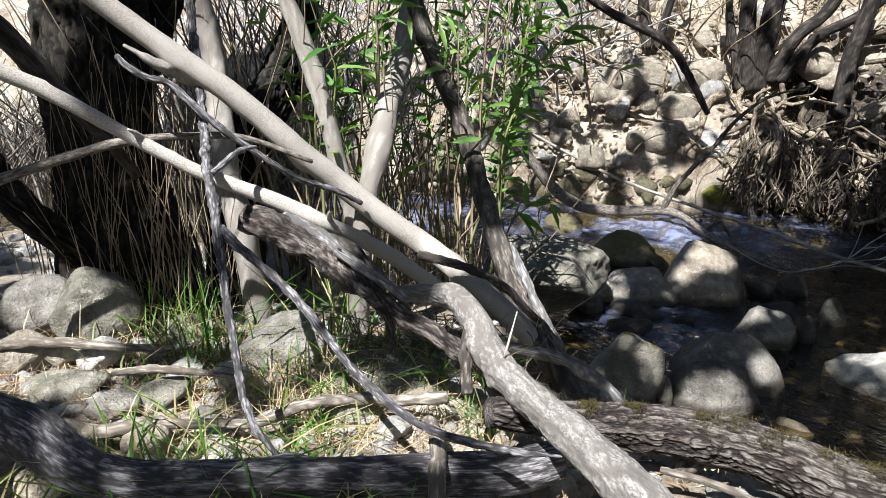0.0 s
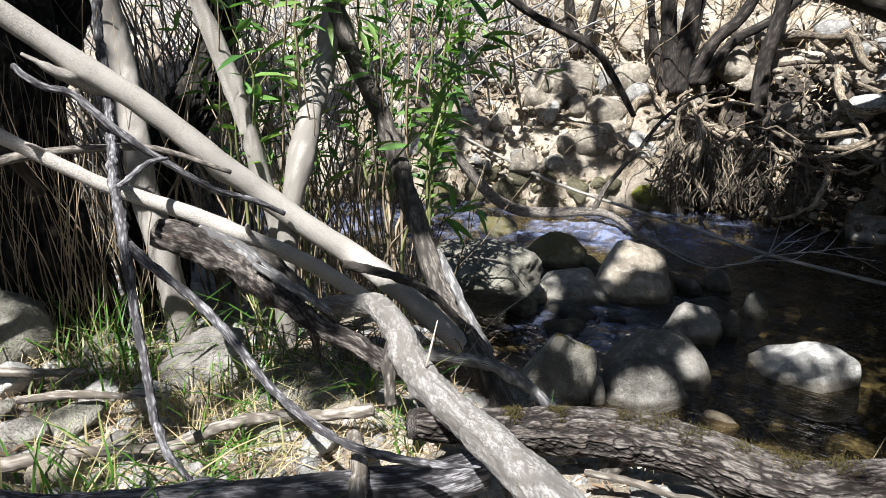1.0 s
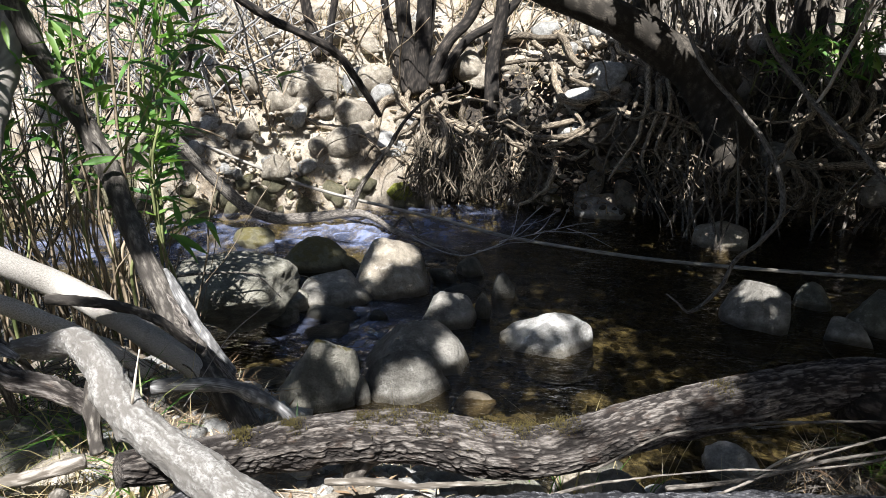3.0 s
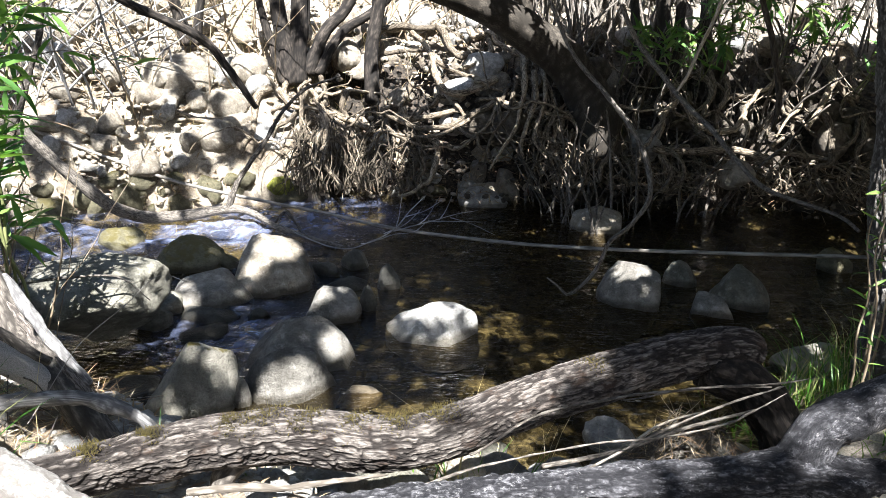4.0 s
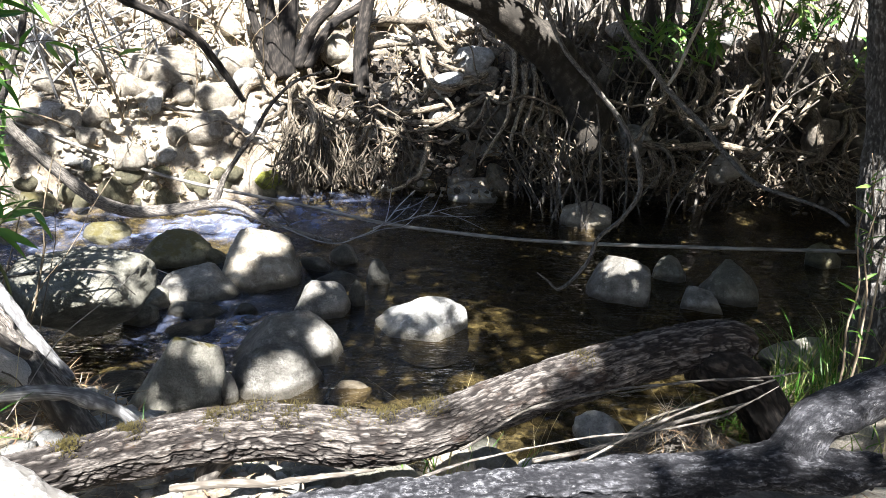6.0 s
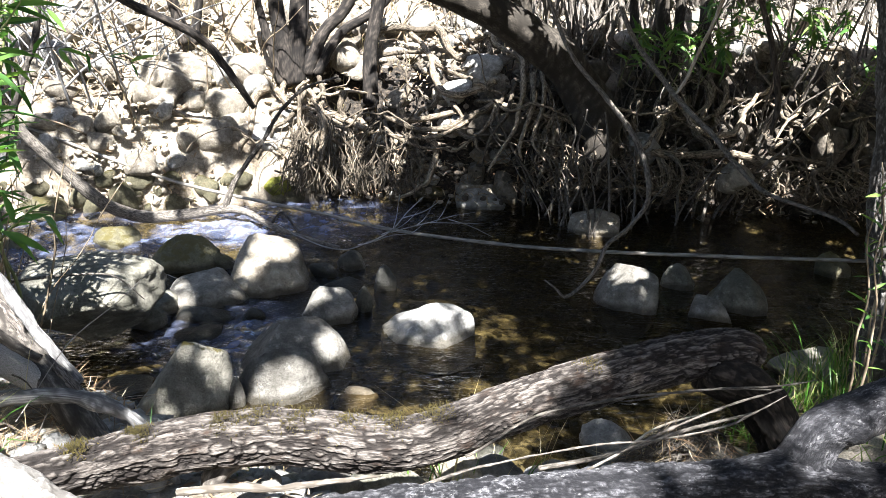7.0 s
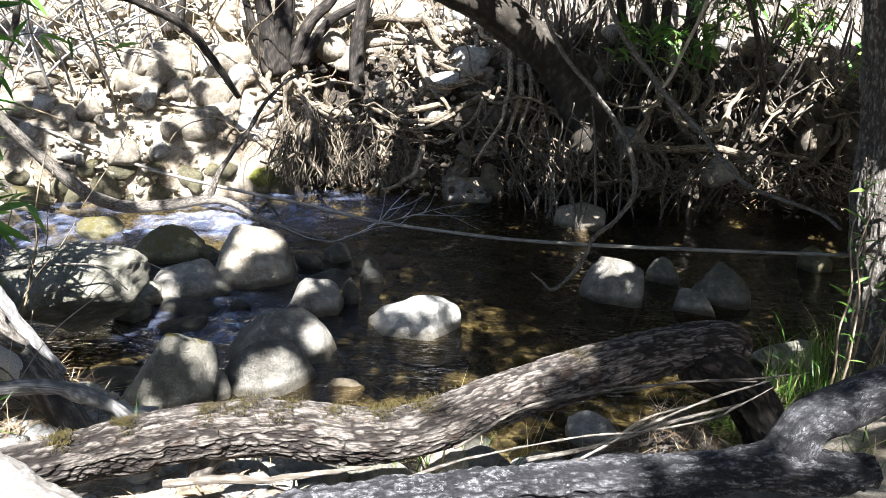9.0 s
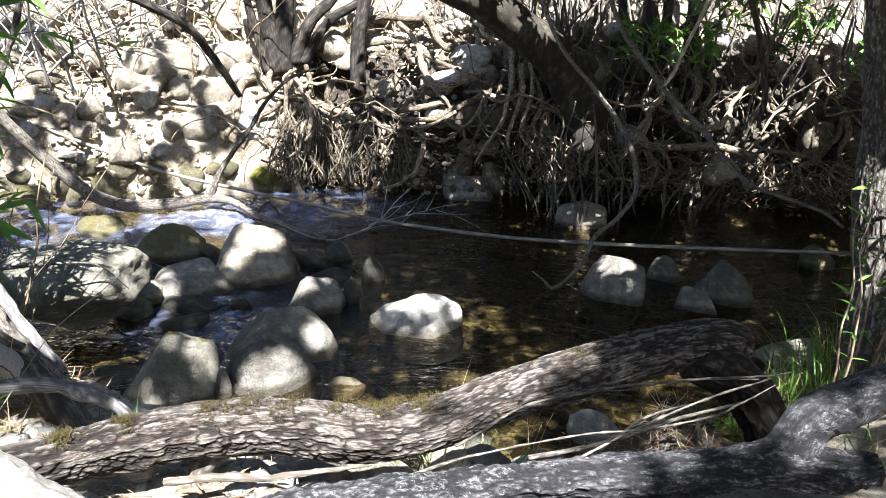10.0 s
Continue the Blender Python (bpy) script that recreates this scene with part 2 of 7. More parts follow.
def varied(nt, col, low=0.75, high=1.2):
    """Each object a little darker or lighter."""
    info = nt.nodes.new("ShaderNodeObjectInfo")
    r = nt.nodes.new("ShaderNodeMapRange")
    r.inputs[3].default_value, r.inputs[4].default_value = low, high
    nt.links.new(info.outputs["Random"], r.inputs[0])
    c = nt.nodes.new("ShaderNodeCombineColor")
    for i in range(3):
        nt.links.new(r.outputs[0], c.inputs[i])
    return blend(nt, 1.0, col, c.outputs[0], "MULTIPLY")


def bark(name, dark, mid, pale, scale=30.0, stretch=(1, 1, 0.25), patch=6.0, rough=0.85, depth=0.004, patches=None, spread=(0.85, 1.12)):
    m, nt, p, _ = material(name)
    v = grain_at(nt, stretch)
    n1 = noise_at(nt, v, scale, 6, 0.65)
    n2 = noise_at(nt, grain_at(nt), patch, 3)
    col = ramp(nt, n1, [(0.41, dark), (0.49, mid), (0.58, pale)])
    col = blend(nt, ramp(nt, n2, [(0.35, (0, 0, 0)), (0.7, (1, 1, 1))]), col, blend(nt, 0.5, col, pale))
    if patches:
        n3 = noise_at(nt, grain_at(nt, (1, 1, 0.6)), patches[1], 4, 0.7)
        col = blend(nt, ramp(nt, n3, [(patches[2], (0, 0, 0)), (patches[2] + 0.1, (1, 1, 1))]), col, patches[0])
    at = nt.nodes.new("ShaderNodeAttribute")
    at.attribute_name = "pit"
    col = blend(nt, at.outputs["Fac"], col, blend(nt, 0.92, col, dark, "MIX"))
    nt.links.new(varied(nt, col, *spread), p.inputs["Base Color"])
    p.inputs["Roughness"].default_value = rough
    p.inputs["Specular IOR Level"].default_value = 0.3
    n4 = noise_at(nt, v, scale * 2.5, 5, 0.7)
    relief(nt, p, blend(nt, 0.4, n1, n4), 0.9, depth)
    return m


BARK_SMOOTH = bark("grey_bark", (0.203, 0.184, 0.158), (0.307, 0.283, 0.247), (0.413, 0.386, 0.344), 330, (1, 1, 0.55), 7, 0.8, 0.004)
BARK_CRACKED = bark("cracked_grey_bark", (0.15, 0.137, 0.12), (0.27, 0.255, 0.232), (0.37, 0.355, 0.33), 210, (1, 1, 0.5), 12, 0.85, 0.01, ((0.14, 0.125, 0.108), 70, 0.67))
BARK_ROUGH = bark("furrowed_bark", (0.016, 0.012, 0.010), (0.132, 0.109, 0.091), (0.288, 0.258, 0.228), 150, (1, 1, 0.16), 12, 0.9, 0.022,
                  ((0.075, 0.05, 0.036), 14, 0.55))
BARK_TREE = bark("plated_grey_bark", (0.04, 0.034, 0.028), (0.1, 0.09, 0.078), (0.26, 0.245, 0.22), 120, (1, 1, 0.3), 9, 0.9, 0.012)
BARK_DARK = bark("dark_bark", (0.006, 0.005, 0.004), (0.026, 0.021, 0.017), (0.075, 0.062, 0.05), 60, (1, 1, 0.2), 4, 0.9, 0.012)
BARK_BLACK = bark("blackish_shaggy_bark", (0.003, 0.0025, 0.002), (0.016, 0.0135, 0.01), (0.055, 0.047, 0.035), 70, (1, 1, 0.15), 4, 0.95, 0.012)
BARK_BROWN = bark("smooth_brown_bark", (0.018, 0.015, 0.011), (0.051, 0.043, 0.033), (0.096, 0.082, 0.066), 90, (1, 1, 0.5), 6, 0.85, 0.006)
BARK_STEM = bark("brown_bark", (0.025, 0.021, 0.017), (0.085, 0.073, 0.06), (0.19, 0.17, 0.145), 110, (1, 1, 0.3), 8, 0.85, 0.005)
DEAD = bark("bleached_wood", (0.075, 0.072, 0.07), (0.22, 0.212, 0.205), (0.4, 0.39, 0.375), 240, (1, 1, 0.035), 9, 0.85, 0.006)
GREY_DEAD = bark("dark_grey_dead_wood", (0.025, 0.023, 0.024), (0.115, 0.109, 0.111), (0.29, 0.28, 0.283), 200, (1, 1, 0.1), 9, 0.85, 0.005)
PALE_WOOD = bark("pale_dry_wood", (0.3, 0.25, 0.19), (0.46, 0.4, 0.32), (0.6, 0.55, 0.47), 70, (1, 1, 0.1), 8, 0.8, 0.003)
BURNT_BARK = bark("charred_bark", (0.008, 0.008, 0.010), (0.036, 0.036, 0.040), (0.16, 0.157, 0.165), 150, (1, 1, 0.5), 10, 0.75, 0.02,
                  ((0.46, 0.45, 0.44), 130, 0.585))
ROOT = bark("root_bark", (0.022, 0.016, 0.01), (0.1, 0.077, 0.052), (0.29, 0.24, 0.175), 90, (1, 1, 0.3), 6, 0.85, 0.004, None, (0.4, 1.35))
STICK = bark("weathered_stick", (0.09, 0.075, 0.058), (0.23, 0.2, 0.165), (0.4, 0.365, 0.315), 120, (1, 1, 0.12), 14, 0.85, 0.005)
CANE = bark("dry_cane", (0.08, 0.072, 0.06), (0.17, 0.155, 0.13), (0.3, 0.28, 0.245), 60, (1, 1, 0.1), 10, 0.6, 0.001)
REED = bark("dry_stem", (0.06, 0.043, 0.026), (0.17, 0.128, 0.082), (0.34, 0.275, 0.19), 30, (1, 1, 0.2), 6, 0.8, 0.001)
GREEN_STEM = bark("green_stem", (0.07, 0.085, 0.03), (0.14, 0.16, 0.06), (0.22, 0.23, 0.1), 30, (1, 1, 0.2), 6, 0.6, 0.001)


def stone(name, dark, mid, pale, lichen=None, scale=5.0, moss=None, wet=True):
    m, nt, p, _ = material(name)
    v = grain_at(nt)
    n1 = noise_at(nt, v, scale, 6, 0.62)
    n2 = noise_at(nt, v, scale * 14, 4, 0.7)
    col = ramp(nt, n1, [(0.4, dark), (0.5, mid), (0.6, pale)])
    blotch = noise_at(nt, v, scale * 3.3, 6, 0.75)
    col = blend(nt, 1.0, col, ramp(nt, blotch, [(0.36, (0.5, 0.49, 0.46)), (0.5, (0.95, 0.95, 0.94)), (0.62, (1.2, 1.2, 1.2))]), "MULTIPLY")
    col = blend(nt, 0.22, col, ramp(nt, n2, [(0.4, dark), (0.6, pale)]))
    speck = noise_at(nt, v, scale * 60, 2, 0.8)
    col = blend(nt, 0.2, col, ramp(nt, speck, [(0.42, dark), (0.6, pale)]))
    if lichen:
        n3 = noise_at(nt, v, scale * 3.1, 5, 0.7)
        col = blend(nt, ramp(nt, n3, [(0.56, (0, 0, 0)), (0.66, (0.7, 0.7, 0.7))]), col, lichen)
    if moss:
        sep = nt.nodes.new("ShaderNodeSeparateXYZ")
        nt.links.new(nt.nodes.new("ShaderNodeNewGeometry").outputs["Normal"], sep.inputs[0])
        n5 = noise_at(nt, v, scale * 2.2, 4, 0.7)
        mul = nt.nodes.new("ShaderNodeMath")
        mul.operation = "MULTIPLY"
        nt.links.new(sep.outputs[2], mul.inputs[0])
        nt.links.new(n5, mul.inputs[1])
        col = blend(nt, ramp(nt, mul.outputs[0], [(0.36, (0, 0, 0)), (0.48, (1, 1, 1))]), col, moss)
    if wet:
        where = nt.nodes.new("ShaderNodeSeparateXYZ")
        nt.links.new(place_at(nt), where.inputs[0])
        line = node(nt, "ShaderNodeMath")
        line.operation = "MULTIPLY_ADD"
        nt.links.new(n1, line.inputs[0])
        line.inputs[1].default_value = -0.12
        nt.links.new(where.outputs[2], line.inputs[2])
        soaked = nt.nodes.new("ShaderNodeMapRange")
        for k, value in ((1, -0.035), (2, 0.0), (3, 1.0), (4, 0.0)):
            soaked.inputs[k].default_value = value
        nt.links.new(line.outputs[0], soaked.inputs[0])
        col = blend(nt, soaked.outputs[0], col, blend(nt, 1.0, col, (0.36, 0.34, 0.3), "MULTIPLY"))
        gloss = nt.nodes.new("ShaderNodeMapRange")
        gloss.inputs[3].default_value, gloss.inputs[4].default_value = 0.82, 0.3
        nt.links.new(soaked.outputs[0], gloss.inputs[0])
        nt.links.new(gloss.outputs[0], p.inputs["Roughness"])
    nt.links.new(varied(nt, col, 0.78, 1.2), p.inputs["Base Color"])
    p.inputs["Roughness"].default_value = 0.8
    p.inputs["Specular IOR Level"].default_value = 0.3
    relief(nt, p, blend(nt, 0.4, blend(nt, 0.5, n1, noise_at(nt, v, scale * 4, 5, 0.65)), n2), 1.0, 0.045)
    return m


STONE_GREY = stone("grey_stone", (0.093, 0.086, 0.073), (0.186, 0.174, 0.152), (0.278, 0.262, 0.230), (0.320, 0.307, 0.275))
STONE_GREEN = stone("olive_grey_stone", (0.088, 0.086, 0.064), (0.180, 0.172, 0.136), (0.286, 0.269, 0.221), (0.340, 0.323, 0.279))
STONE_TAN = stone("tan_stone", (0.162, 0.136, 0.102), (0.289, 0.251, 0.191), (0.408, 0.365, 0.297), (0.476, 0.442, 0.383))
STONE_PALE = stone("pale_stone", (0.2, 0.193, 0.178), (0.37, 0.36, 0.335), (0.52, 0.505, 0.47), (0.6, 0.59, 0.56))
STONE_MOSS = stone("mossy_stone", (0.066, 0.060, 0.036), (0.120, 0.111, 0.066), (0.180, 0.162, 0.102), None, 5.0, (0.085, 0.072, 0.025))
STONE_TIP = stone("olive_stone_with_mossy_top", (0.169, 0.159, 0.129), (0.340, 0.319, 0.264), (0.509, 0.480, 0.403), None, 5.0, (0.12, 0.1, 0.025))
# Dark copy of the bank stone, its colour lowered for the root bank's shade.
STONE_SHADED = stone("shade_darkened_brown_stone", (0.04, 0.033, 0.025), (0.1, 0.083, 0.064), (0.19, 0.165, 0.13))
STONE_WET = stone("wet_stone", (0.035, 0.034, 0.03), (0.08, 0.078, 0.066), (0.15, 0.145, 0.125))
STONE_WET.node_tree.nodes["Principled BSDF"].inputs["Roughness"].default_value = 0.25
MOSS = stone("moss", (0.04, 0.045, 0.008), (0.12, 0.13, 0.02), (0.25, 0.25, 0.045), None, 14.0, None, False)
DRY_MOSS = stone("dry_moss", (0.06, 0.05, 0.012), (0.13, 0.105, 0.025), (0.24, 0.19, 0.05), None, 60.0, None, False)


def ground_material():
    m, nt, p, _ = material("earth_and_litter")
    v = place_at(nt)
    n1 = noise_at(nt, v, 2.2, 5, 0.65)
    n2 = noise_at(nt, v, 26, 5, 0.7)
    n3 = noise_at(nt, v, 110, 3, 0.7)
    earth = ramp(nt, n2, [(0.3, (0.04, 0.031, 0.021)), (0.5, (0.14, 0.11, 0.075)), (0.7, (0.3, 0.25, 0.185))])
    sand = ramp(nt, n3, [(0.3, (0.16, 0.135, 0.1)), (0.5, (0.33, 0.29, 0.23)), (0.72, (0.52, 0.475, 0.39))])
    col = blend(nt, ramp(nt, n1, [(0.4, (0, 0, 0)), (0.6, (1, 1, 1))]), earth, sand)
    sep = nt.nodes.new("ShaderNodeSeparateXYZ")
    nt.links.new(v, sep.inputs[0])
    bed = ramp(nt, n2, [(0.38, (0.02, 0.017, 0.009)), (0.5, (0.085, 0.072, 0.038)), (0.62, (0.2, 0.175, 0.1))])
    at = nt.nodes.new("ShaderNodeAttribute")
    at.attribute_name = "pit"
    # Dark earth colour that also carries the shade of hollows behind the roots.
    shaded_earth = ramp(nt, n2, [(0.38, (0.008, 0.006, 0.004)), (0.5, (0.03, 0.023, 0.016)), (0.64, (0.09, 0.07, 0.05))])
    col = blend(nt, at.outputs["Fac"], col, shaded_earth)
    under_water = nt.nodes.new("ShaderNodeMapRange")
    for i, value in ((1, -0.06), (2, 0.03), (3, 1.0), (4, 0.0)):
        under_water.inputs[i].default_value = value
    nt.links.new(sep.outputs[2], under_water.inputs[0])
    col = blend(nt, under_water.outputs[0], col, bed)
    nt.links.new(col, p.inputs["Base Color"])
    p.inputs["Roughness"].default_value = 0.9
    relief(nt, p, blend(nt, 0.5, n2, n3), 0.9, 0.02)
    return m


GROUND = ground_material()


def water_material():
    m, nt, p, out = material("creek_water")
    nt.nodes.remove(p)
    v = place_at(nt)
    mp = nt.nodes.new("ShaderNodeMapping")
    mp.vector_type = "TEXTURE"
    mp.inputs["Rotation"].default_value = (0, 0, radians(-31))
    mp.inputs["Scale"].default_value = (1.15, 0.4, 1.0)
    nt.links.new(v, mp.inputs["Vector"])
    n1 = noise_at(nt, mp.outputs[0], 4.5, 3, 0.6)
    n2 = noise_at(nt, mp.outputs[0], 14, 2, 0.5)
    b = node(nt, "ShaderNodeBump", Strength=1.0)
    quick = nt.nodes.new("ShaderNodeAttribute")
    quick.attribute_name = "quick"
    steep = nt.nodes.new("ShaderNodeMapRange")
    steep.inputs[3].default_value, steep.inputs[4].default_value = 0.065, 0.16
    nt.links.new(quick.outputs["Fac"], steep.inputs[0])
    nt.links.new(steep.outputs[0], b.inputs["Distance"])
    nt.links.new(blend(nt, 0.35, n1, n2), b.inputs["Height"])
    deep = nt.nodes.new("ShaderNodeAttribute")
    deep.attribute_name = "deep"
    clear = node(nt, "ShaderNodeBsdfTransparent")
    nt.links.new(ramp(nt, deep.outputs["Fac"], [(0.0, (0.95, 0.93, 0.88)), (0.4, (0.6, 0.53, 0.38)), (1.0, (0.38, 0.32, 0.195))]), clear.inputs["Color"])
    gloss = node(nt, "ShaderNodeBsdfGlossy", Color=(1, 1, 1, 1), Roughness=0.01)
    nt.links.new(b.outputs[0], gloss.inputs["Normal"])
    fres = node(nt, "ShaderNodeFresnel", IOR=1.4)
    nt.links.new(b.outputs[0], fres.inputs["Normal"])
    mix = nt.nodes.new("ShaderNodeMixShader")
    nt.links.new(fres.outputs[0], mix.inputs[0])
    nt.links.new(clear.outputs[0], mix.inputs[1])
    nt.links.new(gloss.outputs[0], mix.inputs[2])
    # Blue film for aerated water, with the sky's reflection put into its colour.
    foam_sheen = node(nt, "ShaderNodeBsdfDiffuse", Color=(0.34, 0.4, 0.62, 1))
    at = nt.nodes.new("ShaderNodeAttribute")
    at.attribute_name = "foam_sheen"
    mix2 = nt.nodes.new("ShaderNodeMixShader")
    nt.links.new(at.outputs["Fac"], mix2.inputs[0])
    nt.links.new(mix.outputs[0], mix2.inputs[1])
    nt.links.new(foam_sheen.outputs[0], mix2.inputs[2])
    nt.links.new(mix2.outputs[0], out.inputs["Surface"])
    return m


WATER = water_material()


def leaf_material(name, stops, translucent=0.35, island=True, rough=0.45):
    m, nt, p, out = material(name)
    if island:
        r = nt.nodes.new("ShaderNodeNewGeometry").outputs["Random Per Island"]
    else:
        r = nt.nodes.new("ShaderNodeObjectInfo").outputs["Random"]
    col = ramp(nt, r, stops)
    nt.links.new(col, p.inputs["Base Color"])
    p.inputs["Roughness"].default_value = rough
    p.inputs["Specular IOR Level"].default_value = 0.35
    t = nt.nodes.new("ShaderNodeBsdfTranslucent")
    nt.links.new(blend(nt, 1.0, col, (1.25, 1.35, 0.7), "MULTIPLY"), t.inputs["Color"])
    mix = nt.nodes.new("ShaderNodeMixShader")
    mix.inputs[0].default_value = translucent
    nt.links.new(p.outputs[0], mix.inputs[1])
    nt.links.new(t.outputs[0], mix.inputs[2])
    nt.links.new(mix.outputs[0], out.inputs["Surface"])
    return m


GREENS = [(0.0, (0.05, 0.13, 0.03)), (0.5, (0.1, 0.21, 0.045)), (1.0, (0.18, 0.28, 0.07))]
LEAF = leaf_material("lance_leaf", GREENS, 0.4, False)
LEAF_MASS = leaf_material("foliage", GREENS, 0.35)
CROWN = leaf_material("crown_leaves", [(0.0, (0.055, 0.06, 0.035)), (0.5, (0.085, 0.088, 0.05)), (1.0, (0.13, 0.125, 0.075))], 0.15)
GRASS = leaf_material("grass_blades", [(0.0, (0.03, 0.09, 0.012)), (0.4, (0.08, 0.19, 0.025)), (0.62, (0.17, 0.21, 0.06)), (0.8, (0.36, 0.31, 0.16)), (1.0, (0.45, 0.38, 0.22))], 0.4)
DRY_GRASS = leaf_material("dry_grass", [(0.0, (0.3, 0.24, 0.13)), (0.6, (0.45, 0.37, 0.21)), (1.0, (0.58, 0.5, 0.33))], 0.25)
LITTER = leaf_material("leaf_litter", [(0.0, (0.1, 0.06, 0.035)), (0.4, (0.24, 0.16, 0.09)), (0.75, (0.38, 0.29, 0.18)), (1.0, (0.55, 0.47, 0.34))], 0.1, True, 0.8)
# ---------------------------------------------------------------- ground and water
def sheet(xs, ys, height):
    gx, gy = np.meshgrid(xs, ys)
    v = np.stack([gx.ravel(), gy.ravel(), height(gx, gy).ravel()], 1)
    n = len(xs)
    faces = [(j * n + i, j * n + i + 1, (j + 1) * n + i + 1, (j + 1) * n + i) for j in range(len(ys) - 1) for i in range(n - 1)]
    return Build().add(v, faces)


gx = np.r_[-90, -60, -40, -28, -20, np.arange(-14, -3, 0.5), np.arange(-3, 8.6, 0.06), np.arange(8.6, 16, 0.6), 20, 28, 40, 60, 90]
gy = np.r_[-60, -40, -25, -15, np.arange(-10, 0.6, 0.6), np.arange(0.6, 10, 0.06), np.arange(10, 16, 0.5), 20, 28, 40, 60, 90]
land = sheet(gx, gy, lie)
lv = land.v[0]
# Where shade behind the far bank's roots is painted onto the earth.
shaded_earth = np.clip((lv[:, 0] - 2.8 + 0.8 * fbm(lv * 1.7, 91, 2)) * 2, 0, 1) * np.clip((lv[:, 1] - far_edge(lv[:, 0]) + 0.4) * 4, 0, 1) * np.clip((1.75 - lv[:, 2] + 0.6 * fbm(lv * 2.3, 92, 2)) * 3, 0, 1)
# The same dark colour in a round patch at the willow's foot.
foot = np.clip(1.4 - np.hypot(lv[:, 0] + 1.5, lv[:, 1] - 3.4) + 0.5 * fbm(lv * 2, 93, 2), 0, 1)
land.p = [np.maximum(shaded_earth, foot)]
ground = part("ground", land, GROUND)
tagged(ground, "stony earth banks and dark creek bed", "ground", kind="structure")


def ripple(x, y):
    p = flat2(x, y)
    rapid = np.exp(-((p[:, 0] - 2.2) / 1.7) ** 2 - ((p[:, 1] - 6.6) / 0.75) ** 2)
    rapid = np.maximum(rapid, 0.8 * np.exp(-((p[:, 0] + 0.2) / 2.0) ** 2 - ((p[:, 1] - 6.9) / 0.8) ** 2))
    rapid = np.maximum(rapid, 0.9 * np.exp(-((p[:, 0] - 1.4) / 0.55) ** 2 - ((p[:, 1] - 4.45) / 0.5) ** 2))
    d = np.stack([p[:, 0] * 0.8 - p[:, 1] * 0.5, p[:, 0] * 0.5 + p[:, 1] * 0.8, p[:, 2]], 1)
    waves = fbm(d * [6.0, 13.0, 1], 21, 3)
    return (waves * (0.009 + 0.05 * rapid) + 0.05 * np.clip((p[:, 1] - 5.7) / 1.0, 0, 1) * np.clip((3.6 - p[:, 0]) / 1.5, 0, 1)), rapid, waves


wx = np.r_[np.arange(-14, -3, 0.4), np.arange(-3, 8.5, 0.03), np.arange(8.5, 16.1, 0.5)]
wy = np.r_[-5, -3, -1, 0, np.arange(1.2, 9.0, 0.03), np.arange(9, 13.1, 0.5)]
wb = sheet(wx, wy, lambda x, y: ripple(x, y)[0].reshape(x.shape))
wv = np.concatenate(wb.v)
keep = (wv[:, 1] > near_edge(wv[:, 0]) - 0.7) & (wv[:, 1] < far_edge(wv[:, 0]) + 0.9)
wb.f = [f for f in wb.f if all(keep[i] for i in f)]
wm = wb.mesh("water")
_, rapid, waves = ripple(wv[:, 0], wv[:, 1])
# Froth together with the painted sky sheen, strongest over the rapids.
froth_sheen = np.clip((rapid - 0.2) * 1.6, 0, 1) * (0.35 + np.clip((fbm(wv * [14, 30, 1], 33, 3) + 0.7 * waves - 0.05) * 2, 0, 1))
at = wm.attributes.new("foam_sheen", "FLOAT", "POINT")
at.data.foreach_set("value", np.clip(froth_sheen * 0.27, 0, 0.4).astype(np.float32))
at = wm.attributes.new("quick", "FLOAT", "POINT")
at.data.foreach_set("value", np.clip(rapid, 0, 1).astype(np.float32))
at = wm.attributes.new("deep", "FLOAT", "POINT")
at.data.foreach_set("value", np.clip(-lie(wv[:, 0], wv[:, 1]) / 0.27, 0, 1).astype(np.float32))
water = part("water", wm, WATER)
water.visible_shadow = False
tagged(water, "clear shallow creek water, dark and rippled, with small rapids", "water", kind="structure")

# ---------------------------------------------------------------- boulders and stones
STONES = []


def rock(at, size, turn, mat, label, seed, name="boulder", level=4, group="creek boulders", faces=None, worn=20.0, cracks=0, waist=0.0, bumps=0.022):
    ob = part(name, boulder(Build(), size, seed, level, faces, worn=worn, cracks=cracks, waist=waist, bumps=bumps), mat)
    ob.location, ob.rotation_euler = at, (0, 0, radians(turn))
    tagged(ob, label, "rock", group)
    STONES.append((at, size))
    return ob


G, O, TN, PL, MS, WT = STONE_GREY, STONE_GREEN, STONE_TAN, STONE_PALE, STONE_MOSS, STONE_WET
rock((0.672, 4.688, 0.300), (0.455, 0.358, 0.266), 0, O, "large olive-grey boulder with a long crack, standing in the creek", 1, level=5, worn=27, cracks=1, waist=0.5, faces=[(-90, 35, 0.62), (90, 10, 0.8), (180, 15, 0.95), (0, 25, 0.85), (-30, 5, 0.72), (-80, 78, 0.5), (0, 80, 0.58), (-90, -30, 0.6)])
rock((0.986, 4.820, -0.015), (0.122, 0.099, 0.160), -5, O, "small dark olive stone against the large boulder", 2)
rock((1.097, 5.003, -0.015), (0.126, 0.097, 0.157), -6, O, "small rounded olive stone beside the large boulder", 3)
rock((1.415, 5.072, -0.038), (0.316, 0.240, 0.222), -9, G, "low angular grey boulder in the creek", 4, worn=54, faces=[(180, 30, 0.7), (0, 48, 0.62), (-90, 30, 0.6), (-50, 20, 0.7), (90, 20, 0.8), (-100, 75, 0.5), (150, 65, 0.62)])
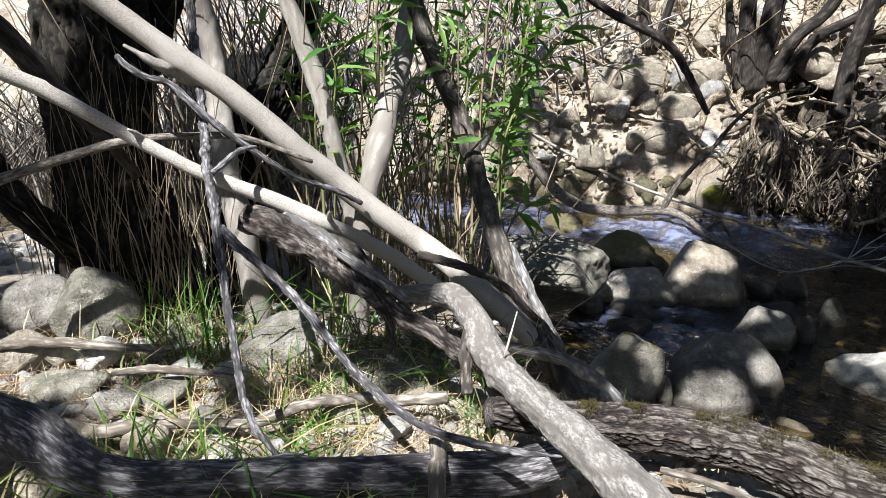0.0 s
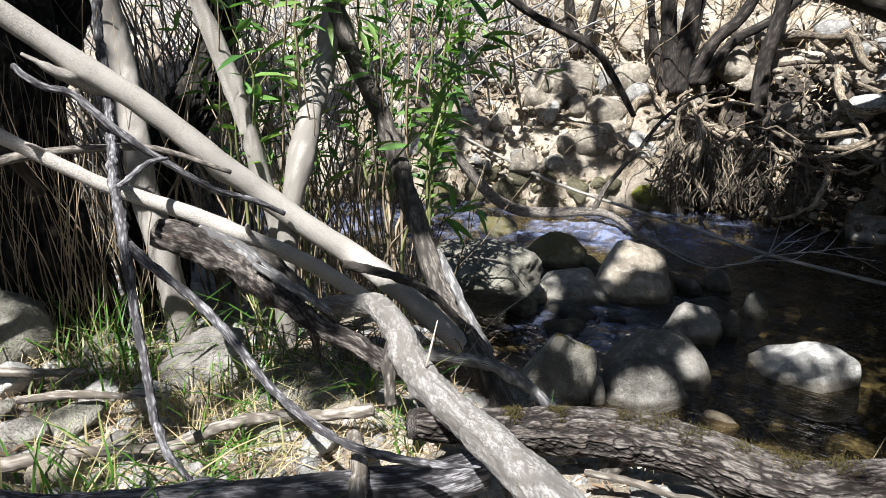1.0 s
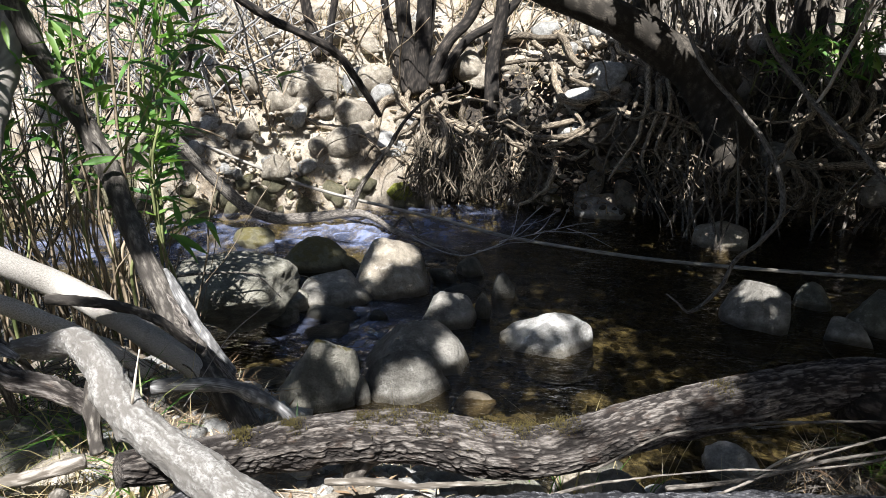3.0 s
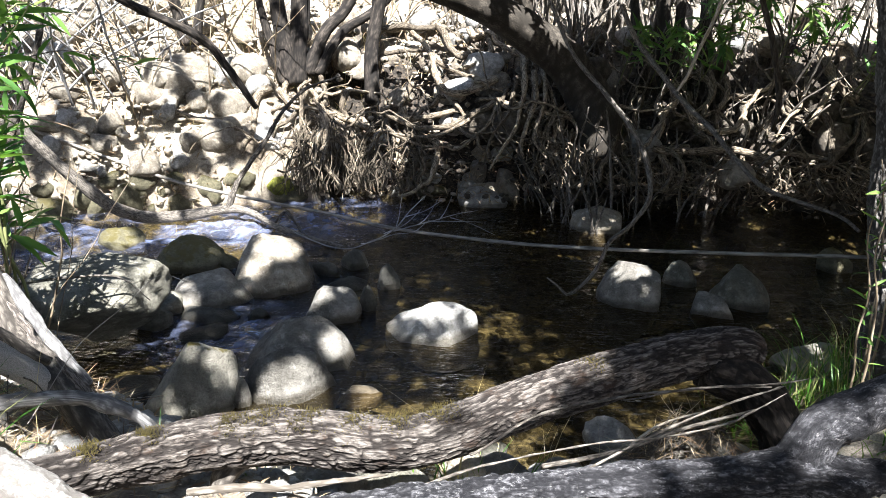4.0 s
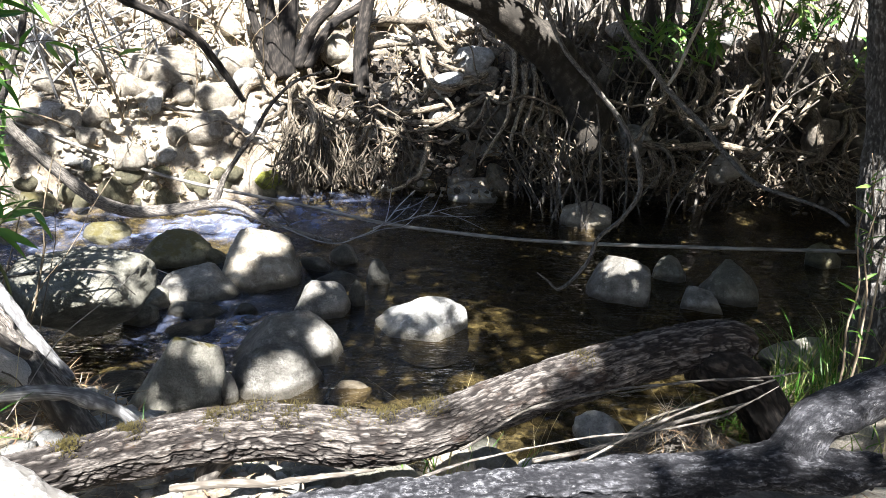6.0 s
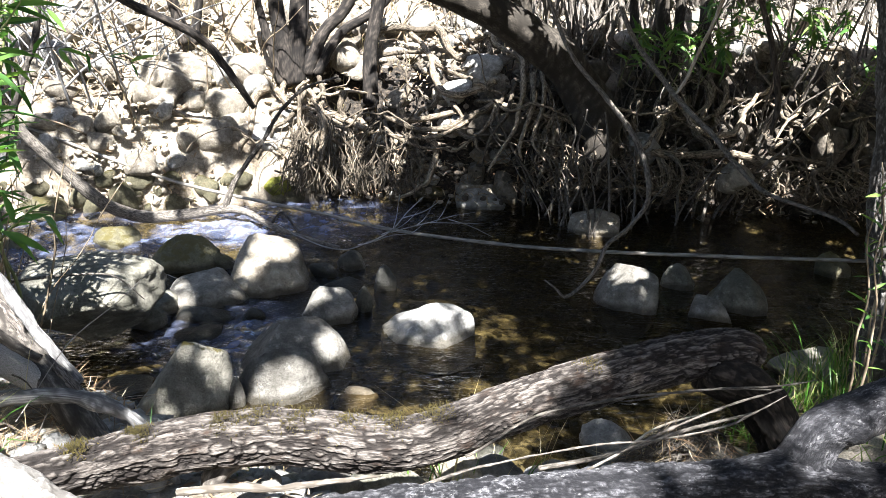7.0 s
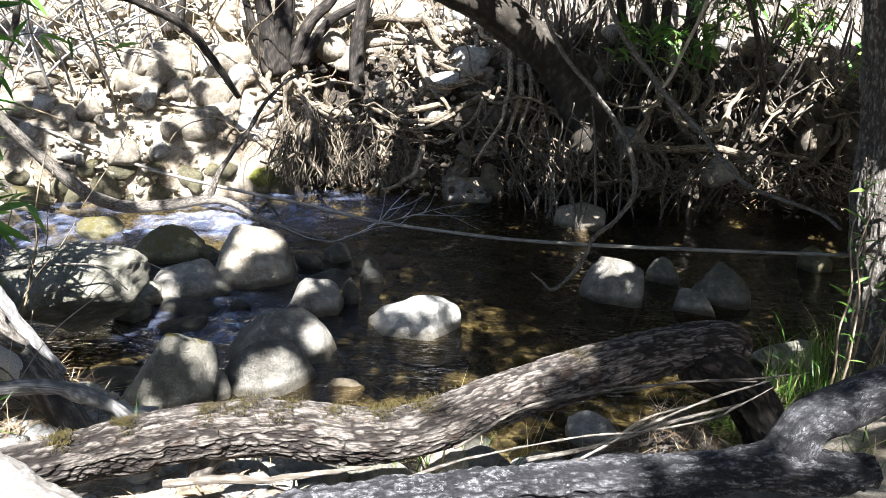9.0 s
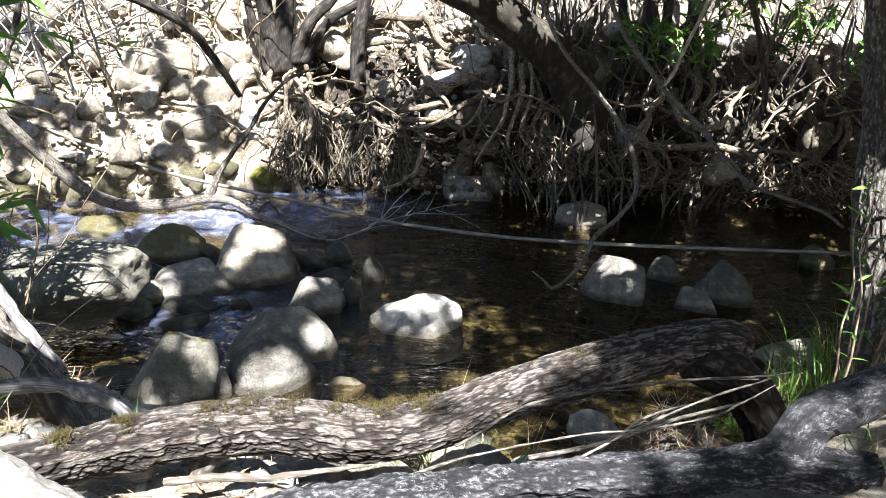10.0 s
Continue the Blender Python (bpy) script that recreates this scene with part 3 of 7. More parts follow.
rock((1.914, 5.223, -0.042), (0.352, 0.303, 0.413), -15, TN, "sunlit tan-grey boulder in midstream", 5, level=5, worn=31, waist=0.35, faces=[(180, 22, 0.78), (0, 18, 0.86), (-90, 25, 0.7), (-130, 50, 0.66), (-40, 60, 0.68), (90, 30, 0.8), (-90, -25, 0.75)])
rock((1.329, 4.825, -0.028), (0.237, 0.178, 0.094), -9, WT, "flat wet stone in the shallows", 6)
rock((1.647, 4.618, -0.009), (0.078, 0.059, 0.079), -13, WT, "small wet pebble in the shallows", 7, level=3)
rock((1.382, 5.888, -0.036), (0.305, 0.239, 0.274), -8, MS, "mossy brown boulder at the rapids", 8)
rock((0.948, 6.541, -0.024), (0.198, 0.153, 0.192), -3, MS, "dark mossy boulder at the rapids", 9)
rock((0.196, 6.764, -0.022), (0.187, 0.141, 0.145), 4, MS, "mossy rounded boulder upstream", 10)
rock((1.653, 5.731, -0.017), (0.141, 0.102, 0.143), -10, MS, "low brown stone beside the sunlit boulder", 11)
rock((2.376, 5.193, -0.016), (0.137, 0.099, 0.121), -19, WT, "small grey stone in midstream", 12, level=3)
rock((2.624, 5.246, -0.015), (0.122, 0.088, 0.180), -22, WT, "small upright grey stone in midstream", 13, level=3)
rock((2.698, 4.723, -0.011), (0.092, 0.074, 0.192), -25, WT, "small wet grey stone in midstream", 14, level=3)
rock((2.388, 4.417, -0.008), (0.066, 0.051, 0.204), -23, WT, "small dark stone in midstream", 15, level=3)
rock((2.432, 4.887, -0.021), (0.175, 0.126, 0.083), -21, WT, "flat grey stone in midstream", 16, level=3)
rock((2.122, 4.434, -0.026), (0.213, 0.166, 0.223), -20, G, "smooth grey boulder in midstream", 17, worn=24, faces=[(180, 35, 0.72), (0, 20, 0.9), (-90, 35, 0.7), (90, 20, 0.8), (-60, 70, 0.66)])
rock((1.720, 3.942, -0.043), (0.355, 0.289, 0.284), -16, G, "large smooth blue-grey boulder at the pool", 18, level=5, worn=24, bumps=0.012, faces=[(180, 42, 0.66), (0, 12, 0.92), (-90, 30, 0.66), (90, 20, 0.85), (-70, 72, 0.7), (20, 45, 0.86)])
rock((1.555, 3.614, -0.035), (0.288, 0.179, 0.286), -24, G, "pale flat-sided boulder leaning on the blue-grey one", 19, level=5, worn=48, bumps=0.035, faces=[(180, 20, 0.8), (0, 35, 0.72), (-90, 48, 0.56), (-40, 38, 0.62), (-150, 55, 0.6), (90, 30, 0.7), (-20, 75, 0.6)])
rock((1.055, 3.716, -0.034), (0.286, 0.211, 0.427), -7, STONE_TIP, "pointed olive-grey boulder with a mossy tip", 20, level=5, worn=51, faces=[(180, 42, 0.6), (0, 8, 0.72), (-95, 32, 0.55), (-40, 22, 0.66), (90, 25, 0.7), (150, 40, 0.64), (20, 72, 0.8)])
rock((1.277, 3.579, -0.007), (0.058, 0.049, 0.179), -11, G, "small grey stone wedged between boulders", 21, level=3)
rock((1.384, 3.583, -0.037), (0.268, 0.210, 0.043), -12, STONE_WET, "flat brown stone below the boulders", 22)
rock((2.641, 3.890, -0.039), (0.326, 0.258, 0.224), -29, PL, "pale grey boulder standing alone in the pool", 23, level=5, worn=36, bumps=0.014, faces=[(180, 58, 0.56), (0, 18, 0.88), (-90, 38, 0.66), (90, 35, 0.7), (-40, 40, 0.76), (30, 70, 0.78)])
rock((4.240, 3.706, -0.030), (0.250, 0.203, 0.312), -46, G, "white-topped boulder in the pool", 24, level=5, worn=48, faces=[(180, 38, 0.7), (0, 4, 0.84), (-90, 22, 0.7), (-140, 45, 0.66), (90, 20, 0.8), (-60, 72, 0.66), (10, 65, 0.8)])
rock((4.877, 3.776, -0.017), (0.140, 0.113, 0.194), -50, O, "small dark boulder in the pool", 25, worn=48, faces=[(180, 30, 0.8), (0, 42, 0.62), (-90, 30, 0.7), (90, 30, 0.7), (170, 70, 0.8)])
rock((4.978, 3.285, -0.027), (0.228, 0.184, 0.298), -55, O, "olive-brown boulder near the bank", 26, worn=24, faces=[(180, 40, 0.7), (0, 12, 0.9), (-90, 25, 0.7), (90, 20, 0.8), (-80, 75, 0.66)])
rock((4.663, 3.247, -0.019), (0.154, 0.127, 0.185), -53, G, "low grey stone in the pool", 27)
rock((5.188, 5.168, -0.031), (0.255, 0.208, 0.260), -43, TN, "tan boulder at the foot of the root bank", 28, worn=20)
rock((5.386, 7.492, -0.049), (0.229, 0.183, 0.159), -33, PL, "rounded grey stone lying on another", 29)
rock((4.635, 6.424, -0.034), (0.281, 0.217, 0.218), -33, PL, "grey stone at the far water's edge", 30)
rock((4.301, 6.987, 0.049), (0.196, 0.153, 0.129), -28, MS, "low mossy stone at the far water's edge", 31, level=3)
rock((4.19, 6.90, 0.36), (0.13, 0.10, 0.12), -29, G, "grey stone set in the far bank", 32, level=3)
rock((3.904, 7.117, -0.008), (0.065, 0.054, 0.117), -25, PL, "small white pebble at the far water's edge", 33, level=3)
rock((6.328, 3.371, -0.017), (0.143, 0.109, 0.222), -61, MS, "low mossy stone farther downstream", 34, level=3)
rock((4.436, 2.349, 0.100), (0.212, 0.170, 0.134), -61, O, "greenish boulder at the grassy bank", 35)
rock((2.84, 2.35, 0.02), (0.14, 0.10, 0.12), -46, PL, "pale stone under the fallen log", 36, level=3)
rock((2.13, 2.48, 0.08), (0.14, 0.11, 0.11), -34, O, "olive stone under the fallen log", 37, level=3)
rock((2.15, 2.30, 0.12), (0.12, 0.09, 0.09), -36, TN, "tan stone under the fallen log", 38, level=3)
rock((2.27, 2.18, 0.15), (0.06, 0.05, 0.05), -40, PL, "white pebble under the fallen log", 39, level=3)
rock((1.90, 2.33, 0.17), (0.06, 0.05, 0.05), -31, PL, "white cobble under the fallen log", 40, level=3)
rock((1.25, 4.54, -0.03), (0.17, 0.13, 0.06), -8, WT, "submerged stone in the riffle", 41, level=3)
rock((0.70, 4.05, -0.06), (0.24, 0.19, 0.09), -1, WT, "submerged stone behind the pointed boulder", 42, level=3)
rock((1.91, 3.40, -0.04), (0.13, 0.09, 0.06), -22, TN, "tan stone just under the pool's surface", 43, level=3)
rock((1.37, 2.65, 0.10), (0.28, 0.21, 0.13), -17, G, "flat grey boulder under the fallen log", 44)
rock((2.62, 7.48, 0.14), (0.22, 0.17, 0.17), -15, MOSS, "bright yellow-green moss on a bank stone", 45)
rock((6.68, 4.80, 0.50), (0.22, 0.17, 0.17), -57, TN, "tan stone in the shaded root bank", 46, level=3)
rock((6.02, 5.48, 0.72), (0.21, 0.16, 0.18), -47, G, "grey stone in the shaded root bank", 47, level=3)
for i, (p, s, yaw, m, text) in enumerate([
        ((1.95, 2.02, 0.36), (0.12, 0.09, 0.08), -30, G, "grey stone below the furrowed log"),
        ((1.82, 2.1, 0.38), (0.1, 0.08, 0.09), -30, TN, "tan stone below the furrowed log"),
        ((2.2, 1.95, 0.3), (0.13, 0.1, 0.1), -34, G, "rounded grey stone below the furrowed log"),
        ((2.42, 1.86, 0.3), (0.14, 0.1, 0.12), -38, G, "grey stone beside the twig heap"),
        ((1.5, 2.12, 0.42), (0.16, 0.11, 0.1), -20, O, "olive stone in the log's shade"),
        ((1.25, 2.1, 0.5), (0.15, 0.1, 0.1), -16, G, "flat grey stone in the log's shade"),
        ((2.75, 1.62, 0.25), (0.17, 0.13, 0.13), -40, O, "olive stone under the twigs"),
        ((3.2, 1.9, 0.05), (0.16, 0.12, 0.1), -44, O, "low olive stone at the pool's edge")]):
    rock(p, s, yaw, m, text, 120 + i, "cobble", 4)
# near bank
NB = "bank stones"
rock((2.1, 1.06, 0.76), (0.46, 0.2, 0.11), -25, G, "broad flat grey slab of stone below the charred log", 49, level=5, group=NB, worn=24, bumps=0.012, faces=[(180, 20, 0.9), (0, 20, 0.9), (-90, 30, 0.8), (90, 30, 0.8), (-90, 84, 0.35)])
rock((-1.457, 2.732, 0.880), (0.188, 0.149, 0.178), 35, O, "large olive-grey boulder on the grassy bank", 50, level=5, worn=24, group=NB, bumps=0.016, faces=[(180, 40, 0.72), (0, 10, 0.9), (-90, 30, 0.64), (90, 20, 0.8), (-80, 74, 0.62), (-30, 30, 0.8)])
rock((-1.742, 2.774, 0.860), (0.180, 0.133, 0.132), 39, G, "grey boulder half in sun on the bank", 51, group=NB, worn=27, faces=[(180, 20, 0.9), (0, 30, 0.8), (-90, 40, 0.62), (90, 20, 0.8), (-90, 75, 0.6)])
rock((-0.544, 2.541, 0.850), (0.177, 0.128, 0.126), 19, G, "pale pitted boulder among grass", 52, level=5, worn=48, group=NB, bumps=0.03, faces=[(180, 55, 0.55), (0, 15, 0.8), (-90, 30, 0.56), (90, 30, 0.7), (60, 72, 0.75), (-40, 45, 0.7)])
rock((-0.094, 2.343, 0.840), (0.247, 0.183, 0.067), 10, O, "long smooth olive slab of stone in grass", 53, level=5, worn=20, group=NB, bumps=0.014, faces=[(180, 35, 0.8), (0, 50, 0.72), (-90, 35, 0.66), (90, 20, 0.8), (-90, 78, 0.6)])
for i, (p, s, yaw, m, text) in enumerate([
        ((-1.246, 2.136, 0.860), (0.169, 0.123, 0.040), 38, O, "flat olive cobble on the bank"),
        ((-0.875, 2.120, 0.870), (0.119, 0.095, 0.040), 31, O, "flat greenish cobble on the bank"),
        ((-0.738, 1.809, 0.890), (0.085, 0.067, 0.078), 32, TN, "yellowish cobble behind the grey log"),
        ((-1.138, 1.688, 0.930), (0.077, 0.060, 0.070), 42, O, "dark rounded cobble beside the grey log"),
        ((-0.851, 1.493, 0.980), (0.071, 0.056, 0.067), 40, TN, "brown cobble in front of the grey log"),
        ((-0.18, 2.07, 0.86), (0.10, 0.08, 0.08), 14, O, "grey cobble among dry grass"),
        ((0.05, 2.12, 0.87), (0.08, 0.06, 0.06), 8, TN, "orange-tan cobble among sticks"),
        ((0.00, 1.93, 0.90), (0.06, 0.05, 0.04), 10, PL, "small white pebble by the grey log"),
        ((-1.53, 2.36, 0.86), (0.11, 0.08, 0.09), 40, TN, "pale tan cobble in sun"),
        ((-1.40, 2.40, 0.85), (0.08, 0.06, 0.07), 38, TN, "tan cobble in sun"),
        ((-1.25, 2.40, 0.85), (0.09, 0.06, 0.06), 35, PL, "pale cobble in sun"),
        ((-0.97, 2.00, 0.88), (0.09, 0.07, 0.06), 34, G, "grey cobble behind the grey log"),
        ((-1.07, 2.83, 0.76), (0.11, 0.09, 0.06), 27, G, "flat grey cobble in grass"),
        ((-1.05, 1.42, 0.97), (0.07, 0.06, 0.06), 43, PL, "pale cobble in front of the grey log"),
        ((-1.40, 4.70, 0.30), (0.27, 0.20, 0.20), 21, PL, "sunlit white boulder behind the thicket"),
        ((-1.30, 4.20, 0.38), (0.18, 0.14, 0.14), 21, PL, "sunlit pale stone behind the thicket"),
        ((0.40, 1.86, 0.88), (0.08, 0.06, 0.06), -2, TN, "tan cobble under the fallen branch"),
        ((0.55, 2.00, 0.80), (0.08, 0.06, 0.07), -6, O, "olive cobble under the fallen branch"),
        ((-0.66, 2.28, 0.85), (0.07, 0.05, 0.06), 24, PL, "pale cobble among dry grass"),
        ((-0.87, 2.32, 0.84), (0.07, 0.05, 0.05), 28, PL, "pale flat cobble among dry grass"),
        ((-0.62, 1.95, 0.89), (0.05, 0.04, 0.04), 28, G, "small grey pebble by the stick"),
        ((0.27, 2.22, 0.82), (0.08, 0.06, 0.06), 1, O, "olive cobble under the broken branch"),
        ((0.62, 1.75, 0.85), (0.10, 0.07, 0.06), 12, PL, "pale cobble in the log's shade"),
        ((0.85, 2.05, 0.66), (0.14, 0.10, 0.08), 12, G, "grey stone between the logs"),
        ((1.05, 2.35, 0.42), (0.13, 0.10, 0.09), 12, G, "grey stone on the creek's edge")]):
    rock(p, s, yaw, m, text, 60 + i, "cobble", 3 if max(s) < 0.12 else 4, NB)

# cobbles embedded in the far bank, and gravel in the bed and on the banks
COBBLES = []
for i in range(5):
    b = Build()
    boulder(b, (0.5, 0.42, 0.38), 300 + i, 3, worn=39)
    COBBLES.append(b.mesh("stone"))
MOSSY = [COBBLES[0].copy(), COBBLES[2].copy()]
SHADE_BROWN = [COBBLES[1].copy(), COBBLES[4].copy()]
for me in SHADE_BROWN:
    me.materials.append(STONE_SHADED)
for me, m in zip(COBBLES, (STONE_TAN, STONE_PALE, STONE_TAN, STONE_PALE, STONE_TAN)):
    me.materials.append(m)
for me in MOSSY:
    me.materials.append(STONE_MOSS)
for i in range(300):
    x = RNG.uniform(-0.6, 8.0) if i % 3 else RNG.uniform(-0.4, 4.8)
    z = RNG.uniform(0.1, 2.15) if x > 3.2 else RNG.uniform(0.05, 2.1)
    s = RNG.choice([0.14, 0.22, 0.32, 0.46], p=[0.25, 0.35, 0.26, 0.14]) * RNG.uniform(0.8, 1.3)
    me = COBBLES[i % 5]
    if x < 3.2 and z < 0.4:
        me = MOSSY[i % 2]
    # past here the bank lies in shade, so stones take the dark copy
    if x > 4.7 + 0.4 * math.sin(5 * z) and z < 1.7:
        me = SHADE_BROWN[i % 2]
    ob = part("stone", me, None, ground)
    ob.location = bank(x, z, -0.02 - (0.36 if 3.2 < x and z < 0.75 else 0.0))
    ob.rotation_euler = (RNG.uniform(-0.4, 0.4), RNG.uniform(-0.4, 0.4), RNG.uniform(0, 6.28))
    ob.scale = (s, s * RNG.uniform(0.8, 1.1), s * RNG.uniform(0.8, 1.2))


def gravel(name, spots, mat, label):
    b = Build()
    v0, f0 = BALLS[1]
    for x, y, z, s in spots:
        v = v0 * np.array([s, s * RNG.uniform(0.6, 1), s * RNG.uniform(0.4, 0.8)]) * RNG.uniform(0.8, 1.2, (len(v0), 1))
        a = RNG.uniform(0, 6.28)
        v = v @ np.array([[math.cos(a), math.sin(a), 0], [-math.sin(a), math.cos(a), 0], [0, 0, 1]])
        b.add(v + [x, y, z], f0, v + RNG.uniform(0, 9, 3))
    ob = part(name, b, mat)
    return tagged(ob, label, "gravel", kind="stuff")


def strewn(n, x0, x1, y0, y1, s0, s1, test=None):
    x, y = RNG.uniform(x0, x1, n), RNG.uniform(y0, y1, n)
    z, s = lie(x, y), s0 * (s1 / s0) ** RNG.uniform(0, 1, n) ** 2
    ok = np.ones(n, bool) if test is None else test(x, y, z)
    return np.stack([x, y, z, s], 1)[ok]


gravel("gravel", strewn(2400, -2.2, 1.2, 1.2, 3.4, 0.01, 0.065, lambda x, y, z: z > 0.1), STONE_PALE, "small pale gravel strewn over the bank")
gravel("gravel", strewn(2600, 0.3, 7.5, 1.8, 6.5, 0.02, 0.11, lambda x, y, z: z < 0.0), STONE_MOSS, "brown algae-covered pebbles on the creek bed")
gravel("gravel", strewn(900, 0.9, 3.2, 1.2, 3.6, 0.012, 0.06, lambda x, y, z: (z > -0.12) & (z < 0.6)), STONE_GREEN, "olive gravel along the pool's edge")
gravel("gravel", strewn(700, -6, 0.4, 4.2, 6.4, 0.03, 0.16, lambda x, y, z: (z > -0.1) & (z < 0.5)), STONE_PALE, "sunlit pale cobbles upstream")
spots = [(*bank(RNG.uniform(-1, 4.4), RNG.uniform(0.02, 2.2), 0.01), RNG.uniform(0.012, 0.06)) for _ in range(1100)]
gravel("gravel", spots, STONE_TAN, "tan gravel in the eroded far bank")
# the brown of this gravel carries the shade of the root bank
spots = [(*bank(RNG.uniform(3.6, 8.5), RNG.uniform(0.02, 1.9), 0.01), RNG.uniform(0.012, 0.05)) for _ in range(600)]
gravel("gravel", spots, STONE_SHADED, "gravel in the root bank, coloured darker brown for its shade")
# ---------------------------------------------------------------- fallen logs and branches
def log(name, points, mat, label, category="log", group="", side=(), sides=20, step=0.03, **shape):
    """A limb as one thing; side: further limbs on it, as rows of name, points, material."""
    mid = points[len(points) // 2]
    top = thing(name, (mid[0], mid[1], mid[2]), label, category, group)
    under(part("trunk" if points[0][3] > 0.03 or points[-1][3] > 0.03 else "stick", limb(Build(), points, sides, step, **shape), mat), top)
    for i, (part_name, rows, m) in enumerate(side):
        under(part(part_name, limb(Build(), rows, 60 if part_name == "broken_end" else 18, 0.012, rough=0.3 if part_name == "broken_end" else 0.2, ridges=0.008 if part_name == "broken_end" else 0.0015 if rows[1][3] > 0.01 else 0, fine=0.0015, wiggle=0.016, seed=50 + i, knots=4), m), top)
    return top


log("fallen_tree", [(-1.295, 2.537, 2.324, 0.039), (-1.146, 2.633, 2.166, 0.039), (-0.972, 2.716, 2.001, 0.044), (-0.732, 2.797, 1.798, 0.047), (-0.557, 2.851, 1.616, 0.049), (-0.372, 2.929, 1.426, 0.05), (-0.165, 2.958, 1.251, 0.05), (0.009, 2.961, 1.128, 0.051), (0.194, 2.785, 1.059, 0.048), (0.34, 2.66, 0.98, 0.046), (0.466, 2.556, 0.898, 0.043), (0.606, 2.413, 0.75, 0.042)],
    BARK_SMOOTH, "long leaning grey trunk with smooth bark, half in sun", "fallen trunk", "fallen trunks", rough=0.05, fine=0.0012, knots=4, seed=1, sides=28,
    side=[("side_branch", [(-1.077, 2.614, 2.025, 0.006), (-0.974, 2.663, 1.952, 0.022), (-0.86, 2.79, 1.88, 0.045)], BARK_SMOOTH),
          ("dead_twig", [(-1.042, 2.501, 1.992, 0.01), (-1.0, 2.481, 1.96, 0.012), (-0.942, 2.5, 1.916, 0.013), (-0.875, 2.532, 1.884, 0.013), (-0.801, 2.518, 1.827, 0.013), (-0.713, 2.531, 1.753, 0.014), (-0.631, 2.563, 1.68, 0.013), (-0.552, 2.611, 1.6, 0.012), (-0.473, 2.683, 1.517, 0.013), (-0.368, 2.789, 1.428, 0.012), (-0.266, 2.852, 1.358, 0.011)], GREY_DEAD),
          ("twig_stub", [(-0.855, 2.551, 1.9, 0.006), (-0.856, 2.536, 1.815, 0.005), (-0.84, 2.53, 1.74, 0.002)], BARK_STEM)])
log("fallen_tree", [(-1.303, 2.039, 2.071, 0.026), (-1.194, 2.115, 1.974, 0.025), (-1.114, 2.169, 1.915, 0.025), (-0.975, 2.239, 1.804, 0.023), (-0.846, 2.291, 1.706, 0.023), (-0.721, 2.329, 1.622, 0.023), (-0.602, 2.369, 1.56, 0.026), (-0.455, 2.4, 1.493, 0.028), (-0.322, 2.422, 1.42, 0.029), (-0.205, 2.533, 1.315, 0.03), (-0.088, 2.607, 1.213, 0.031), (0.021, 2.624, 1.128, 0.03), (0.134, 2.63, 1.036, 0.028), (0.297, 2.6, 0.901, 0.028)],
    BARK_SMOOTH, "thin leaning brown-grey trunk crossing the thicket", "fallen trunk", "fallen trunks", rough=0.06, fine=0.001, knots=3, seed=2,
    side=[("twig_stub", [(-0.87, 2.29, 1.74, 0.012), (-0.88, 2.25, 1.775, 0.008), (-0.885, 2.22, 1.79, 0.003)], BARK_SMOOTH),
          ("twig_stub", [(-0.3, 2.43, 1.43, 0.012), (-0.29, 2.39, 1.465, 0.008), (-0.285, 2.37, 1.48, 0.003)], BARK_SMOOTH)])
log("dry_branch", [(-1.7, 2.14, 1.5, 0.02), (-1.458, 2.344, 1.572, 0.019), (-1.283, 2.486, 1.625, 0.019), (-1.112, 2.544, 1.669, 0.018), (-0.93, 2.62, 1.68, 0.015), (-0.7, 2.72, 1.66, 0.013), (-0.45, 2.8, 1.55, 0.009)],
    BARK_STEM, "thin dark branch lying across the trunks", "branch", rough=0.08, seed=3, sides=10)
log("dark_branch", [(-1.6, 2.3, 2.3, 0.05), (-1.484, 2.408, 2.154, 0.048), (-1.397, 2.469, 2.032, 0.043), (-1.313, 2.514, 1.883, 0.038), (-1.2, 2.6, 1.683, 0.026), (-1.15, 2.7, 1.5, 0.02)],
    BARK_DARK, "dark slanting branch in the shade of the willow", "branch", rough=0.08, seed=4, sides=12)
log("broken_log", [(-0.569, 2.30, 1.469, 0.041), (-0.44, 2.328, 1.412, 0.055), (-0.297, 2.337, 1.318, 0.055), (-0.149, 2.245, 1.255, 0.04), (-0.011, 2.104, 1.225, 0.03),
                   (0.104, 2.052, 1.20, 0.027), (0.22, 2.05, 1.1, 0.025)],
    BARK_ROUGH, "broken weathered log with loose bark, propped among trunks", "log", rough=0.3, fine=0.003, ridges=0.006, wiggle=0.012, knots=6, seed=5, sides=36, step=0.012,
    side=[("split_wood", [(-0.36, 2.42, 1.40, 0.012), (-0.2, 2.4, 1.33, 0.02), (-0.05, 2.33, 1.2, 0.014), (0.05, 2.28, 1.06, 0.006)], BARK_STEM),
          ("split_wood", [(-0.25, 2.28, 1.37, 0.01), (-0.1, 2.22, 1.3, 0.016), (0.03, 2.14, 1.25, 0.01)], DEAD),
          ("split_wood", [(-0.1, 2.3, 1.2, 0.012), (-0.06, 2.27, 1.1, 0.014), (-0.05, 2.25, 0.98, 0.008)], BARK_STEM),
          ("split_wood", [(-0.447, 2.36, 1.455, 0.02), (-0.322, 2.36, 1.39, 0.028), (-0.17, 2.3, 1.295, 0.026), (-0.104, 2.25, 1.236, 0.018), (-0.093, 2.22, 1.164, 0.010)], DEAD)])
